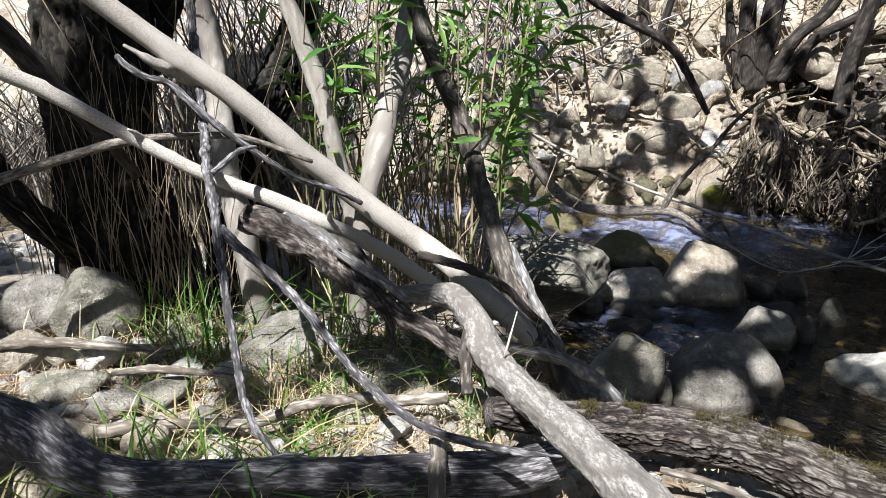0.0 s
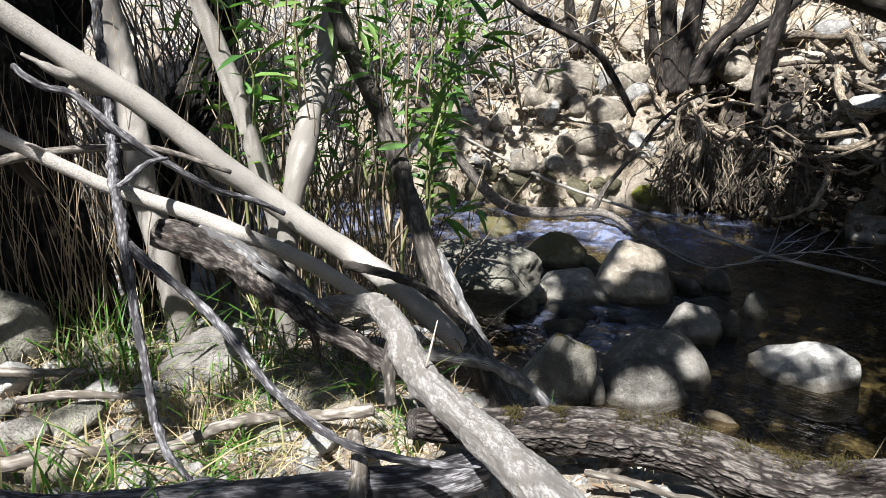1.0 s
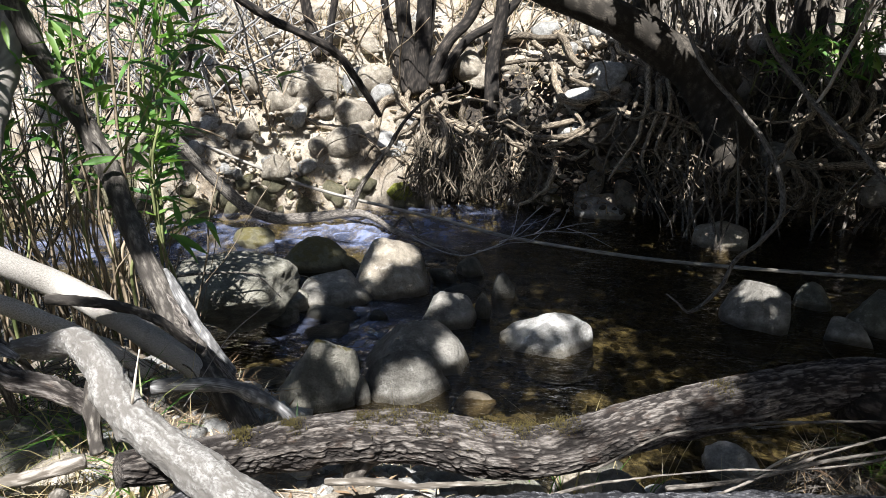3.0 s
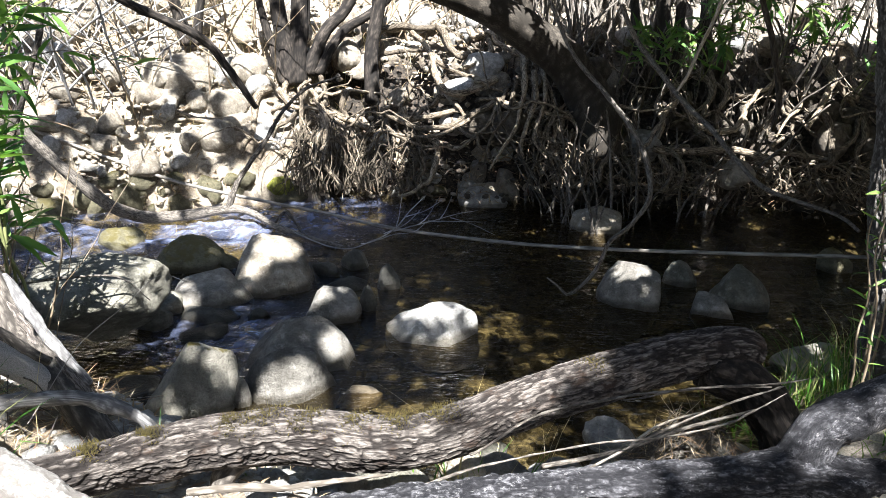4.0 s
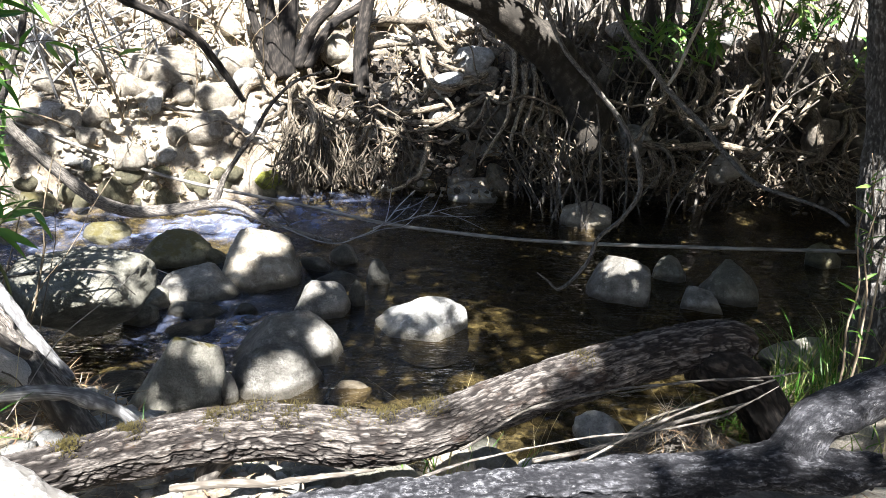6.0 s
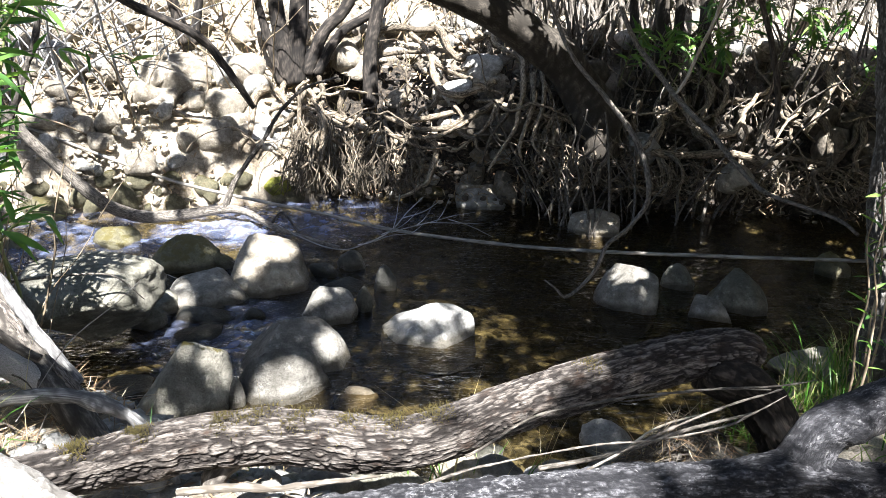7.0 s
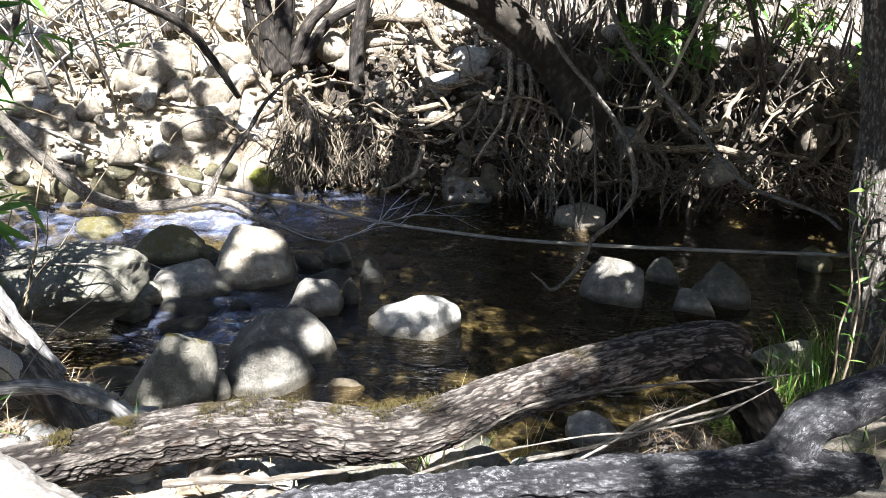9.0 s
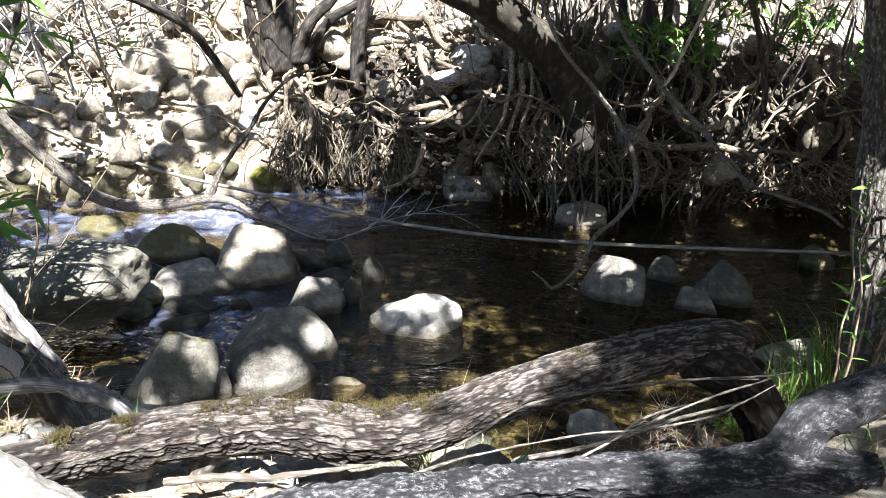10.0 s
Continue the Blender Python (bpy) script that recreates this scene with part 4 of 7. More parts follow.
log("broken_branch", [(-0.02, 2.29, 1.21, 0.028), (0.096, 2.214, 1.242, 0.034), (0.178, 2.127, 1.278, 0.042), (0.245, 1.965, 1.28, 0.043), (0.303, 1.828, 1.238, 0.044),
                      (0.378, 1.655, 1.237, 0.043), (0.477, 1.475, 1.25, 0.045), (0.563, 1.298, 1.27, 0.048), (0.629, 1.151, 1.27, 0.051), (0.68, 0.98, 1.25, 0.052), (0.72, 0.8, 1.2, 0.052)],
    BARK_CRACKED, "sunlit pale broken branch with cracked bark lying over the log", "branch", rough=0.12, fine=0.0025, ridges=0.003, plate=0.7, knots=10, seed=6, sides=60, step=0.008,
    side=[("snapped_stub", [(0.235, 1.963, 1.299, 0.024), (0.233, 1.886, 1.237, 0.02), (0.24, 1.829, 1.177, 0.018), (0.248, 1.79, 1.131, 0.017)], BARK_STEM)])
log("forked_twig", [(-1.046, 3.218, 2.303, 0.018), (-0.986, 3.031, 2.078, 0.018), (-0.863, 2.73, 1.819, 0.016), (-0.73, 2.437, 1.722, 0.016), (-0.638, 2.227, 1.655, 0.017), (-0.548, 2.046, 1.524, 0.016), (-0.497, 1.934, 1.386, 0.013), (-0.455, 1.852, 1.242, 0.012), (-0.38, 1.702, 1.168, 0.012), (-0.309, 1.588, 1.132, 0.01), (-0.239, 1.528, 1.102, 0.008), (-0.168, 1.456, 1.035, 0.003)],
    GREY_DEAD, "grey forked dead branch standing on the bank", "branch", rough=0.25, fine=0.002, wiggle=0.008, ridges=0.002, knots=9, seed=7, sides=24, step=0.008,
    side=[("fork", [(-0.546, 2.043, 1.521, 0.02), (-0.457, 2.004, 1.469, 0.0144), (-0.311, 1.958, 1.364, 0.0136), (-0.192, 1.846, 1.294, 0.0128), (-0.096, 1.736, 1.259, 0.0112),
                    (0.016, 1.625, 1.232, 0.0104), (0.126, 1.558, 1.195, 0.0104), (0.244, 1.46, 1.216, 0.0096), (0.354, 1.39, 1.239, 0.0085), (0.45, 1.33, 1.278, 0.002)], GREY_DEAD),
          ("twig", [(-0.589, 2.15, 1.675, 0.0088), (-0.564, 2.309, 1.694, 0.01), (-0.538, 2.426, 1.685, 0.0048)], GREY_DEAD)])
log("grey_log", [(-1.3, 1.46, 1.26, 0.05), (-1.107, 1.465, 1.247, 0.053), (-0.973, 1.484, 1.204, 0.061), (-0.811, 1.455, 1.165, 0.063), (-0.665, 1.394, 1.129, 0.057), (-0.528, 1.39, 1.106, 0.048),
                 (-0.331, 1.442, 1.083, 0.045), (-0.119, 1.481, 1.071, 0.047), (0.1, 1.52, 1.06, 0.052), (0.326, 1.535, 1.07, 0.055), (0.48, 1.6, 1.07, 0.05)],
    GREY_DEAD, "weathered barkless grey log lying on the bank", "log", rough=0.08, fine=0.001, ridges=0.0013, knots=4, seed=8, sides=90, step=0.008,
    side=[("splintered_end", [(0.42, 1.6, 1.06, 0.022), (0.52, 1.63, 1.055, 0.016), (0.62, 1.66, 1.04, 0.003)], BARK_ROUGH),
          ("splintered_end", [(0.4, 1.57, 1.09, 0.016), (0.5, 1.59, 1.09, 0.012), (0.58, 1.61, 1.08, 0.002)], STICK)])
log("furrowed_log", [(0.30, 1.65, 1.17, 0.038), (0.391, 1.685, 1.141, 0.044), (0.503, 1.735, 1.095, 0.053), (0.601, 1.784, 1.058, 0.06), (0.724, 1.819, 1.027, 0.067), (0.861, 1.841, 0.999, 0.072), (1.008, 1.847, 0.966, 0.077), (1.156, 1.816, 0.934, 0.078), (1.308, 1.77, 0.894, 0.078), (1.428, 1.753, 0.88, 0.077), (1.575, 1.737, 0.887, 0.077), (1.771, 1.72, 0.92, 0.078), (1.971, 1.689, 0.949, 0.078), (2.179, 1.652, 0.979, 0.077), (2.387, 1.602, 1.007, 0.079), (2.563, 1.537, 1.021, 0.072), (2.62, 1.5, 1.0, 0.05)],
    BARK_ROUGH, "long fallen log with deeply furrowed bark and moss bridging the creek", "log", rough=0.1, fine=0.002, ridges=0.0055, seed=9, sides=200, step=0.005,
    side=[("root_stub", [(0.84, 1.8, 0.8, 0.03), (0.88, 1.82, 0.9, 0.028), (0.98, 1.83, 0.95, 0.02)], BARK_STEM),
          ("broken_end", [(2.42, 1.56, 0.985, 0.06), (2.56, 1.47, 0.90, 0.085), (2.64, 1.38, 0.76, 0.09), (2.68, 1.3, 0.58, 0.1), (2.7, 1.25, 0.4, 0.1)], BARK_DARK)])
log("charred_log", [(0.902, 1.542, 0.924, 0.047), (1.111, 1.505, 0.92, 0.051), (1.25, 1.476, 0.917, 0.051), (1.397, 1.446, 0.906, 0.051), (1.539, 1.396, 0.904, 0.049), (1.682, 1.341, 0.907, 0.051), (1.816, 1.272, 0.919, 0.056), (1.944, 1.197, 0.937, 0.06), (2.056, 1.114, 0.967, 0.06), (2.155, 1.041, 0.992, 0.063), (2.246, 0.976, 0.991, 0.058), (2.304, 0.938, 1.0, 0.048), (2.35, 0.908, 1.008, 0.04)],
    BURNT_BARK, "blackened forked log with flaking white patches", "log", rough=0.16, fine=0.006, ridges=0.004, plate=0.8, knots=6, seed=10, sides=90, step=0.008,
    side=[("fork", [(2.13, 1.06, 0.985, 0.04), (2.194, 1.041, 1.056, 0.058), (2.25, 1.027, 1.109, 0.059), (2.314, 1.0, 1.148, 0.058), (2.395, 0.964, 1.197, 0.055), (2.505, 0.919, 1.235, 0.053)], BURNT_BARK)])
furrowed = bpy.data.objects["furrowed_log"]
moss_rnd = np.random.default_rng(3)
v0, f0 = BALLS[1]
log_line = np.array([(0.503, 1.735, 1.095, 0.053), (0.724, 1.819, 1.027, 0.067), (1.008, 1.847, 0.966, 0.077), (1.308, 1.77, 0.894, 0.078), (1.575, 1.737, 0.887, 0.077), (2.0, 1.685, 0.953, 0.078), (2.4, 1.598, 1.008, 0.078)])
for x, a in ((0.98, 0.05), (1.1, 0.035), (0.9, 0.025), (1.22, 0.04), (1.36, 0.03), (0.7, 0.018), (0.57, 0.02), (1.5, 0.03), (2.05, 0.04)):
    y, z, r = (float(np.interp(x, log_line[:, 0], log_line[:, k])) for k in (1, 2, 3))
    b = Build()
    for _ in range(420):
        u, t = moss_rnd.normal(0, a), moss_rnd.normal(-0.1, 0.3)
        base = np.array([x + u, y + (r + 0.003) * math.sin(t), z + (r + 0.003) * math.cos(t)])
        way, side = moss_rnd.normal(0, 0.6, 3) + [0, math.sin(t), math.cos(t)], moss_rnd.normal(0, 1, 3)
        side *= moss_rnd.uniform(0.0015, 0.003) / np.linalg.norm(side)
        b.add([base - side, base + side, base + way * moss_rnd.uniform(0.003, 0.009)], [(0, 1, 2)], moss_rnd.uniform(0, 9, (3, 3)))
    tagged(under(part("moss_patch", b, DRY_MOSS, None, "dry olive-brown moss"), furrowed), kind="stuff")
STICKS = [
    ("dry_stick", [(-0.737, 1.842, 0.95, 0.018), (-0.582, 1.855, 0.945, 0.015), (-0.428, 1.873, 0.94, 0.016), (-0.292, 1.966, 0.935, 0.019), (-0.118, 2.021, 0.945, 0.019), (0.034, 1.999, 0.965, 0.018), (0.171, 1.999, 0.985, 0.02)], STICK, "pale dry stick lying on the bank"),
    ("dry_stick", [(0.11, 1.841, 0.98, 0.021), (0.159, 1.62, 1.10, 0.02), (0.174, 1.426, 1.12, 0.02), (0.18, 1.3, 1.08, 0.02)], STICK, "short grey stick resting over the grey log"),
    ("dry_stick", [(-1.636, 2.29, 0.93, 0.02), (-1.413, 2.324, 0.93, 0.019), (-1.18, 2.344, 0.915, 0.018), (-0.944, 2.365, 0.89, 0.012)], STICK, "grey stick lying in front of the boulder"),
    ("dry_stick", [(-1.031, 2.146, 0.93, 0.012), (-0.919, 2.159, 0.935, 0.015), (-0.76, 2.19, 0.91, 0.013), (-0.6, 2.2, 0.9, 0.008)], STICK, "short pale stick on cobbles"),
    ("dry_stick", [(-1.02, 1.78, 0.97, 0.02), (-0.86, 1.76, 0.96, 0.023), (-0.778, 1.79, 0.96, 0.02), (-0.733, 1.85, 0.95, 0.015)], STICK, "stubby pale piece of wood on the bank"),
    ("fallen_stick", [(1.5, 1.35, 0.92, 0.0030), (1.78, 1.33, 0.98, 0.0030), (1.948, 1.30, 1.03, 0.0034), (2.13, 1.25, 1.09, 0.0030), (2.286, 1.197, 1.13, 0.0020)], BARK_STEM, "thin grey stick leaning on the charred log"),
    ("fallen_stick", [(1.55, 1.66, 0.86, 0.0047), (1.787, 1.6, 0.93, 0.0040), (2.005, 1.535, 0.98, 0.0040), (2.19, 1.44, 1.02, 0.0037), (2.367, 1.33, 1.06, 0.0034), (2.516, 1.227, 1.10, 0.0020)], BARK_STEM, "grey stick lying along the furrowed log"),
    ("fallen_stick", [(2.03, 1.531, 0.985, 0.0024), (2.218, 1.417, 1.0, 0.0024), (2.38, 1.296, 1.035, 0.0017)], BARK_STEM, "thin grey stick beside the furrowed log"),
    ("fallen_stick", [(1.261, 1.55, 0.92, 0.0043), (1.371, 1.52, 0.925, 0.0040), (1.503, 1.46, 0.95, 0.0034), (1.632, 1.40, 0.99, 0.0024), (1.763, 1.34, 1.02, 0.0024), (2.038, 1.19, 1.09, 0.0027), (2.128, 1.16, 1.12, 0.0024), (2.229, 1.127, 1.171, 0.0014)], BARK_STEM, "long thin grey stick across the driftwood"),
    ("dry_stick", [(0.78, 1.67, 0.985, 0.009), (0.9, 1.65, 0.972, 0.011), (0.975, 1.637, 0.95, 0.009), (1.09, 1.631, 0.933, 0.008), (1.25, 1.6, 0.925, 0.003)], STICK, "pale stick between the two logs"),
    ("bare_branch", [(-0.02, 2.74, 1.185, 0.019), (0.198, 2.679, 1.166, 0.018), (0.358, 2.602, 1.106, 0.017), (0.49, 2.498, 1.0, 0.015)], BARK_STEM, "dark bent branch on the leaning trunk"),
    ("bare_branch", [(0.331, 2.417, 0.954, 0.024), (0.465, 2.362, 0.967, 0.023), (0.582, 2.292, 0.966, 0.023), (0.672, 2.206, 0.942, 0.02), (0.753, 2.057, 0.921, 0.014)], DEAD, "grey bent branch over the creek's edge"),
    ("bleached_splinter", [(0.372, 2.98, 1.153, 0.018), (0.422, 2.89, 1.079, 0.022), (0.497, 2.76, 0.947, 0.022), (0.573, 2.61, 0.85, 0.014)], DEAD, "bleached strip of bare wood on the dark stem"),
]
for i, (name, rows, m, text) in enumerate(STICKS):
    tagged(part(name, limb(Build(), rows, 14, 0.015, rough=0.22, fine=0.002, ridges=0.0012 if rows[1][3] > 0.01 else 0, wiggle=0.02 if rows[1][3] > 0.01 else 0.03, seed=100 + i, knots=5), m), text, "stick", "fallen sticks")
# thin twigs lying on boulders and logs
for i, (rows, m, text) in enumerate([
        ([(0.28, 4.28, 0.63, 0.008), (0.45, 4.25, 0.645, 0.008), (0.65, 4.27, 0.62, 0.007), (0.8, 4.3, 0.56, 0.005), (0.93, 4.25, 0.42, 0.003)], BARK_STEM, "thin dark twig lying on the large boulder"),
        ([(0.42, 2.28, 0.93, 0.0015), (0.62, 2.5, 1.08, 0.0015), (0.85, 2.75, 1.14, 0.0012), (0.98, 2.85, 1.06, 0.0008)], CANE, "thin dry grass stem arching over the water"),
        ([(1.7, 1.5, 0.86, 0.008), (1.95, 1.47, 0.84, 0.007), (2.2, 1.42, 0.88, 0.006), (2.35, 1.3, 0.98, 0.004)], BARK_STEM, "long crooked grey twig over the twig heap"),
        ([(2.1, 1.6, 0.7, 0.004), (2.28, 1.58, 0.78, 0.004), (2.5, 1.52, 0.82, 0.002)], PALE_WOOD, "pale straw stem on the twig heap"),
        ([(0.33, 1.75, 1.28, 0.003), (0.345, 1.76, 1.34, 0.003), (0.36, 1.78, 1.4, 0.001)], PALE_WOOD, "orange splinter stuck in the branch")]):
    tagged(part("fallen_twig", limb(Build(), rows, 7, 0.02, rough=0.15, wiggle=0.012, seed=160 + i, knots=2), m), text, "twig", "fallen sticks")
# cane pole and bent branch across the water
tagged(part("cane_pole", limb(Build(), [(0.244, 8.0, 0.9, 0.0144), (0.65, 7.88, 0.72, 0.0158), (1.072, 7.7, 0.53, 0.0173), (1.554, 7.42, 0.34, 0.0173), (2.08, 7.05, 0.22, 0.0173), (2.752, 6.43, 0.13, 0.0173),
                                        (3.253, 5.67, 0.11, 0.0166), (3.934, 4.80, 0.15, 0.0151), (4.278, 4.05, 0.29, 0.0144), (4.535, 3.25, 0.485, 0.0130), (4.747, 2.303, 0.74, 0.0115)], 10, 0.06, rough=0.03, seed=31), CANE),
       "long pale cane pole lying across the creek", "pole")
log("drifted_branch", [(0.12, 6.76, 1.33, 0.04), (0.275, 6.847, 1.13, 0.044), (0.438, 6.865, 0.884, 0.048), (0.652, 6.86, 0.599, 0.053), (0.925, 6.876, 0.293, 0.058), (1.196, 6.916, 0.15, 0.058), (1.488, 6.878, 0.13, 0.054),
                       (1.763, 6.798, 0.162, 0.048), (1.986, 6.712, 0.183, 0.042), (2.134, 6.559, 0.151, 0.032), (2.248, 6.298, 0.1, 0.026), (2.428, 6.015, 0.06, 0.022), (2.685, 5.685, 0.02, 0.016)],
    BARK_STEM, "long curved branch sagging over the rapids", "branch", rough=0.1, fine=0.002, seed=11, sides=16,
    side=[("side_branch", [(1.914, 6.737, 0.199, 0.032), (2.075, 6.775, 0.464, 0.025), (2.315, 6.789, 0.775, 0.021), (2.663, 6.766, 1.223, 0.016), (3.082, 6.645, 1.424, 0.009)], BARK_STEM),
          ("twig", [(2.135, 6.562, 0.151, 0.022), (2.251, 6.405, 0.086, 0.016), (2.393, 6.402, 0.189, 0.013), (2.49, 6.208, 0.03, 0.009)], BARK_STEM),
          ("twig", [(0.265, 6.837, 1.063, 0.036), (0.441, 6.892, 1.436, 0.028), (0.573, 6.92, 1.788, 0.025), (0.664, 6.928, 2.234, 0.022)], BARK_STEM),
          ("twig", [(2.3, 6.25, 0.1, 0.0066), (2.602, 5.606, 0.04, 0.0055), (2.892, 5.526, 0.096, 0.0060), (3.088, 5.475, 0.182, 0.0060), (3.246, 5.458, 0.352, 0.0050), (3.385, 5.427, 0.476, 0.0033)], DEAD),
          ("twig", [(3.088, 5.475, 0.182, 0.0050), (3.367, 5.36, 0.249, 0.0039), (3.597, 5.258, 0.324, 0.0033), (3.765, 5.169, 0.361, 0.0022)], DEAD),
          ("twig", [(2.95, 5.51, 0.11, 0.0039), (3.05, 5.35, 0.2, 0.0033), (3.2, 5.28, 0.22, 0.0028), (3.3, 5.2, 0.33, 0.0017)], DEAD)] + [("twig", [(x, y, z, 0.0045), (x + 0.5 * dx, y + 0.5 * dy, z + 0.35 * dz, 0.0035), (x + dx, y + dy, z + dz, 0.002)], DEAD)
             for x, y, z, dx, dy, dz in ((3.0, 5.5, 0.15, 0.35, -0.05, 0.2), (3.1, 5.47, 0.2, 0.1, 0.05, 0.3), (3.2, 5.45, 0.3, 0.3, -0.1, 0.15), (3.3, 5.38, 0.24, 0.15, -0.1, 0.25), (3.4, 5.34, 0.26, 0.4, -0.25, 0.02),
                                         (2.8, 5.55, 0.08, 0.2, -0.2, 0.1), (3.45, 5.3, 0.28, 0.12, 0.0, 0.22), (3.55, 5.26, 0.3, 0.35, -0.2, -0.15))])
log("hanging_branch", [(4.202, 4.925, 2.9, 0.0163), (4.202, 4.925, 2.308, 0.0150), (4.216, 4.792, 2.015, 0.0163), (4.288, 4.588, 1.706, 0.0177), (4.407, 4.318, 1.45, 0.0190), (4.474, 4.066, 1.203, 0.0204), (4.495, 3.903, 0.95, 0.0204),
                       (4.441, 3.81, 0.735, 0.0184), (4.324, 3.851, 0.536, 0.0163), (4.168, 3.877, 0.412, 0.0156), (4.029, 3.85, 0.236, 0.0143), (3.879, 3.847, 0.111, 0.0136), (3.768, 3.852, 0.073, 0.0122), (3.735, 3.903, 0.115, 0.0095), (3.671, 3.988, 0.176, 0.0054)],
    BARK_STEM, "bare branch hanging down to the pool's surface", "branch", rough=0.1, wiggle=0.008, seed=12, sides=10, knots=4)
log("hanging_branch", [(4.9, 5.1, 2.9, 0.0231), (4.947, 4.956, 2.297, 0.0218), (4.996, 4.775, 1.939, 0.0211), (5.055, 4.561, 1.701, 0.0224), (5.057, 4.236, 1.462, 0.0218), (5.036, 3.922, 1.292, 0.0197), (4.954, 3.684, 1.211, 0.0190), (4.89, 3.385, 1.044, 0.0170),
                       (4.808, 3.117, 0.959, 0.0150), (4.772, 2.791, 0.942, 0.0129), (4.697, 2.514, 0.943, 0.0109), (4.62, 2.333, 0.912, 0.0109)],
    BARK_STEM, "long bare branch slanting over the pool to the tree", "branch", rough=0.1, wiggle=0.008, seed=13, sides=10, knots=4,
    side=[("side_branch", [(5.45, 4.2, 2.8, 0.0142), (5.406, 4.183, 2.353, 0.0137), (5.277, 4.187, 1.97, 0.0133), (5.148, 4.231, 1.617, 0.0146), (5.06, 4.233, 1.462, 0.0120)], PALE_WOOD)])
log("hanging_branch", [(5.5, 4.05, 2.9, 0.0204), (5.552, 4.003, 2.316, 0.0211), (5.645, 3.879, 1.904, 0.0224), (5.693, 3.763, 1.478, 0.0245), (5.668, 3.737, 1.19, 0.0163)],
    BARK_DARK, "short dark branch hanging over the water", "branch", rough=0.1, wiggle=0.006, seed=14, sides=10)

# ---------------------------------------------------------------- trees
def tree(name, at, label, stems, mat, category="tree", stem="trunk", sides=24, ridges=0.006, plate=0.55, step=0.04, **shape):
    top = thing(name, at, label, category)
    for i, rows in enumerate(stems):
        under(part(stem if i == 0 else "stem", limb(Build(), rows, sides, step, rough=0.12, fine=0.004, ridges=ridges, seed=200 + i + len(label), knots=3, plate=plate, **shape), mat), top)
    return top


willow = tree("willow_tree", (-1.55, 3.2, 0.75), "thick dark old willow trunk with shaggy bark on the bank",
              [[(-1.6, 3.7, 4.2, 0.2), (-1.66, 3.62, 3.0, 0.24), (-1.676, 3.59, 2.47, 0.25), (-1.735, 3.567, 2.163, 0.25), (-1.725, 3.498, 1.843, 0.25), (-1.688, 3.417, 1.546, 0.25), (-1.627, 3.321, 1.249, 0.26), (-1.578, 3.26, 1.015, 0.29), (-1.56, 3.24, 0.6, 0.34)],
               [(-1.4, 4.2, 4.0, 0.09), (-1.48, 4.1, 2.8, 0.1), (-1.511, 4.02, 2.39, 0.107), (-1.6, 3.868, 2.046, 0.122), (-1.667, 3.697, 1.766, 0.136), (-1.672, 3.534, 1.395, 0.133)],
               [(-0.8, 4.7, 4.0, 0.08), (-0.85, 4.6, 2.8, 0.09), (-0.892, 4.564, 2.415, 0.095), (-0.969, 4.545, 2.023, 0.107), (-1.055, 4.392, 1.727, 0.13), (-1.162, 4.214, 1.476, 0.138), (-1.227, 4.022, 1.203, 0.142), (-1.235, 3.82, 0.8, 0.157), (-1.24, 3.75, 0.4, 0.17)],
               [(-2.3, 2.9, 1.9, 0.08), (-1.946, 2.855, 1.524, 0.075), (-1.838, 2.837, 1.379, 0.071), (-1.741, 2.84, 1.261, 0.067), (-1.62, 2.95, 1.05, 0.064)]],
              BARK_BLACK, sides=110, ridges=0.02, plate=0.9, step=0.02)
sapling = tree("sapling", (-0.3, 2.9, 0.7), "slim leaning grey saplings growing from the bank",
               [[(-1.2, 3.5, 3.4, 0.055), (-1.137, 3.424, 2.311, 0.06), (-1.106, 3.435, 2.012, 0.063), (-1.041, 3.322, 1.709, 0.061), (-0.977, 3.18, 1.414, 0.062), (-0.893, 3.1, 1.1, 0.063), (-0.85, 3.1, 0.6, 0.065)],
                [(-0.1, 4.1, 2.9, 0.05), (-0.15, 3.999, 2.329, 0.055), (-0.203, 3.785, 1.942, 0.058), (-0.223, 3.405, 1.734, 0.058), (-0.229, 3.12, 1.56, 0.056), (-0.264, 3.04, 1.384, 0.049), (-0.306, 2.98, 1.1, 0.046), (-0.33, 2.95, 0.55, 0.05)],
                [(-0.7, 3.15, 2.8, 0.03), (-0.639, 3.131, 2.299, 0.034), (-0.597, 3.145, 2.121, 0.039), (-0.538, 3.152, 1.935, 0.042), (-0.486, 3.144, 1.742, 0.039), (-0.427, 3.156, 1.458, 0.04), (-0.373, 3.162, 1.14, 0.038), (-0.35, 3.15, 0.5, 0.04)]],
               BARK_SMOOTH, ridges=0.001, sides=20)
dark_stem = tree("leaning_tree", (0.66, 2.2, 0.7), "dark leaning stem with rough bark at the water's edge",
                 [[(-0.25, 3.95, 2.7, 0.045), (-0.136, 3.851, 2.079, 0.047), (0.006, 3.743, 1.777, 0.048), (0.136, 3.56, 1.52, 0.049), (0.22, 3.312, 1.323, 0.049), (0.309, 2.99, 1.168, 0.047), (0.388, 2.821, 0.985, 0.049), (0.499, 2.547, 0.892, 0.05), (0.594, 2.326, 0.80, 0.05), (0.68, 2.13, 0.62, 0.05)]],
                 BARK_STEM, ridges=0.003, sides=24)
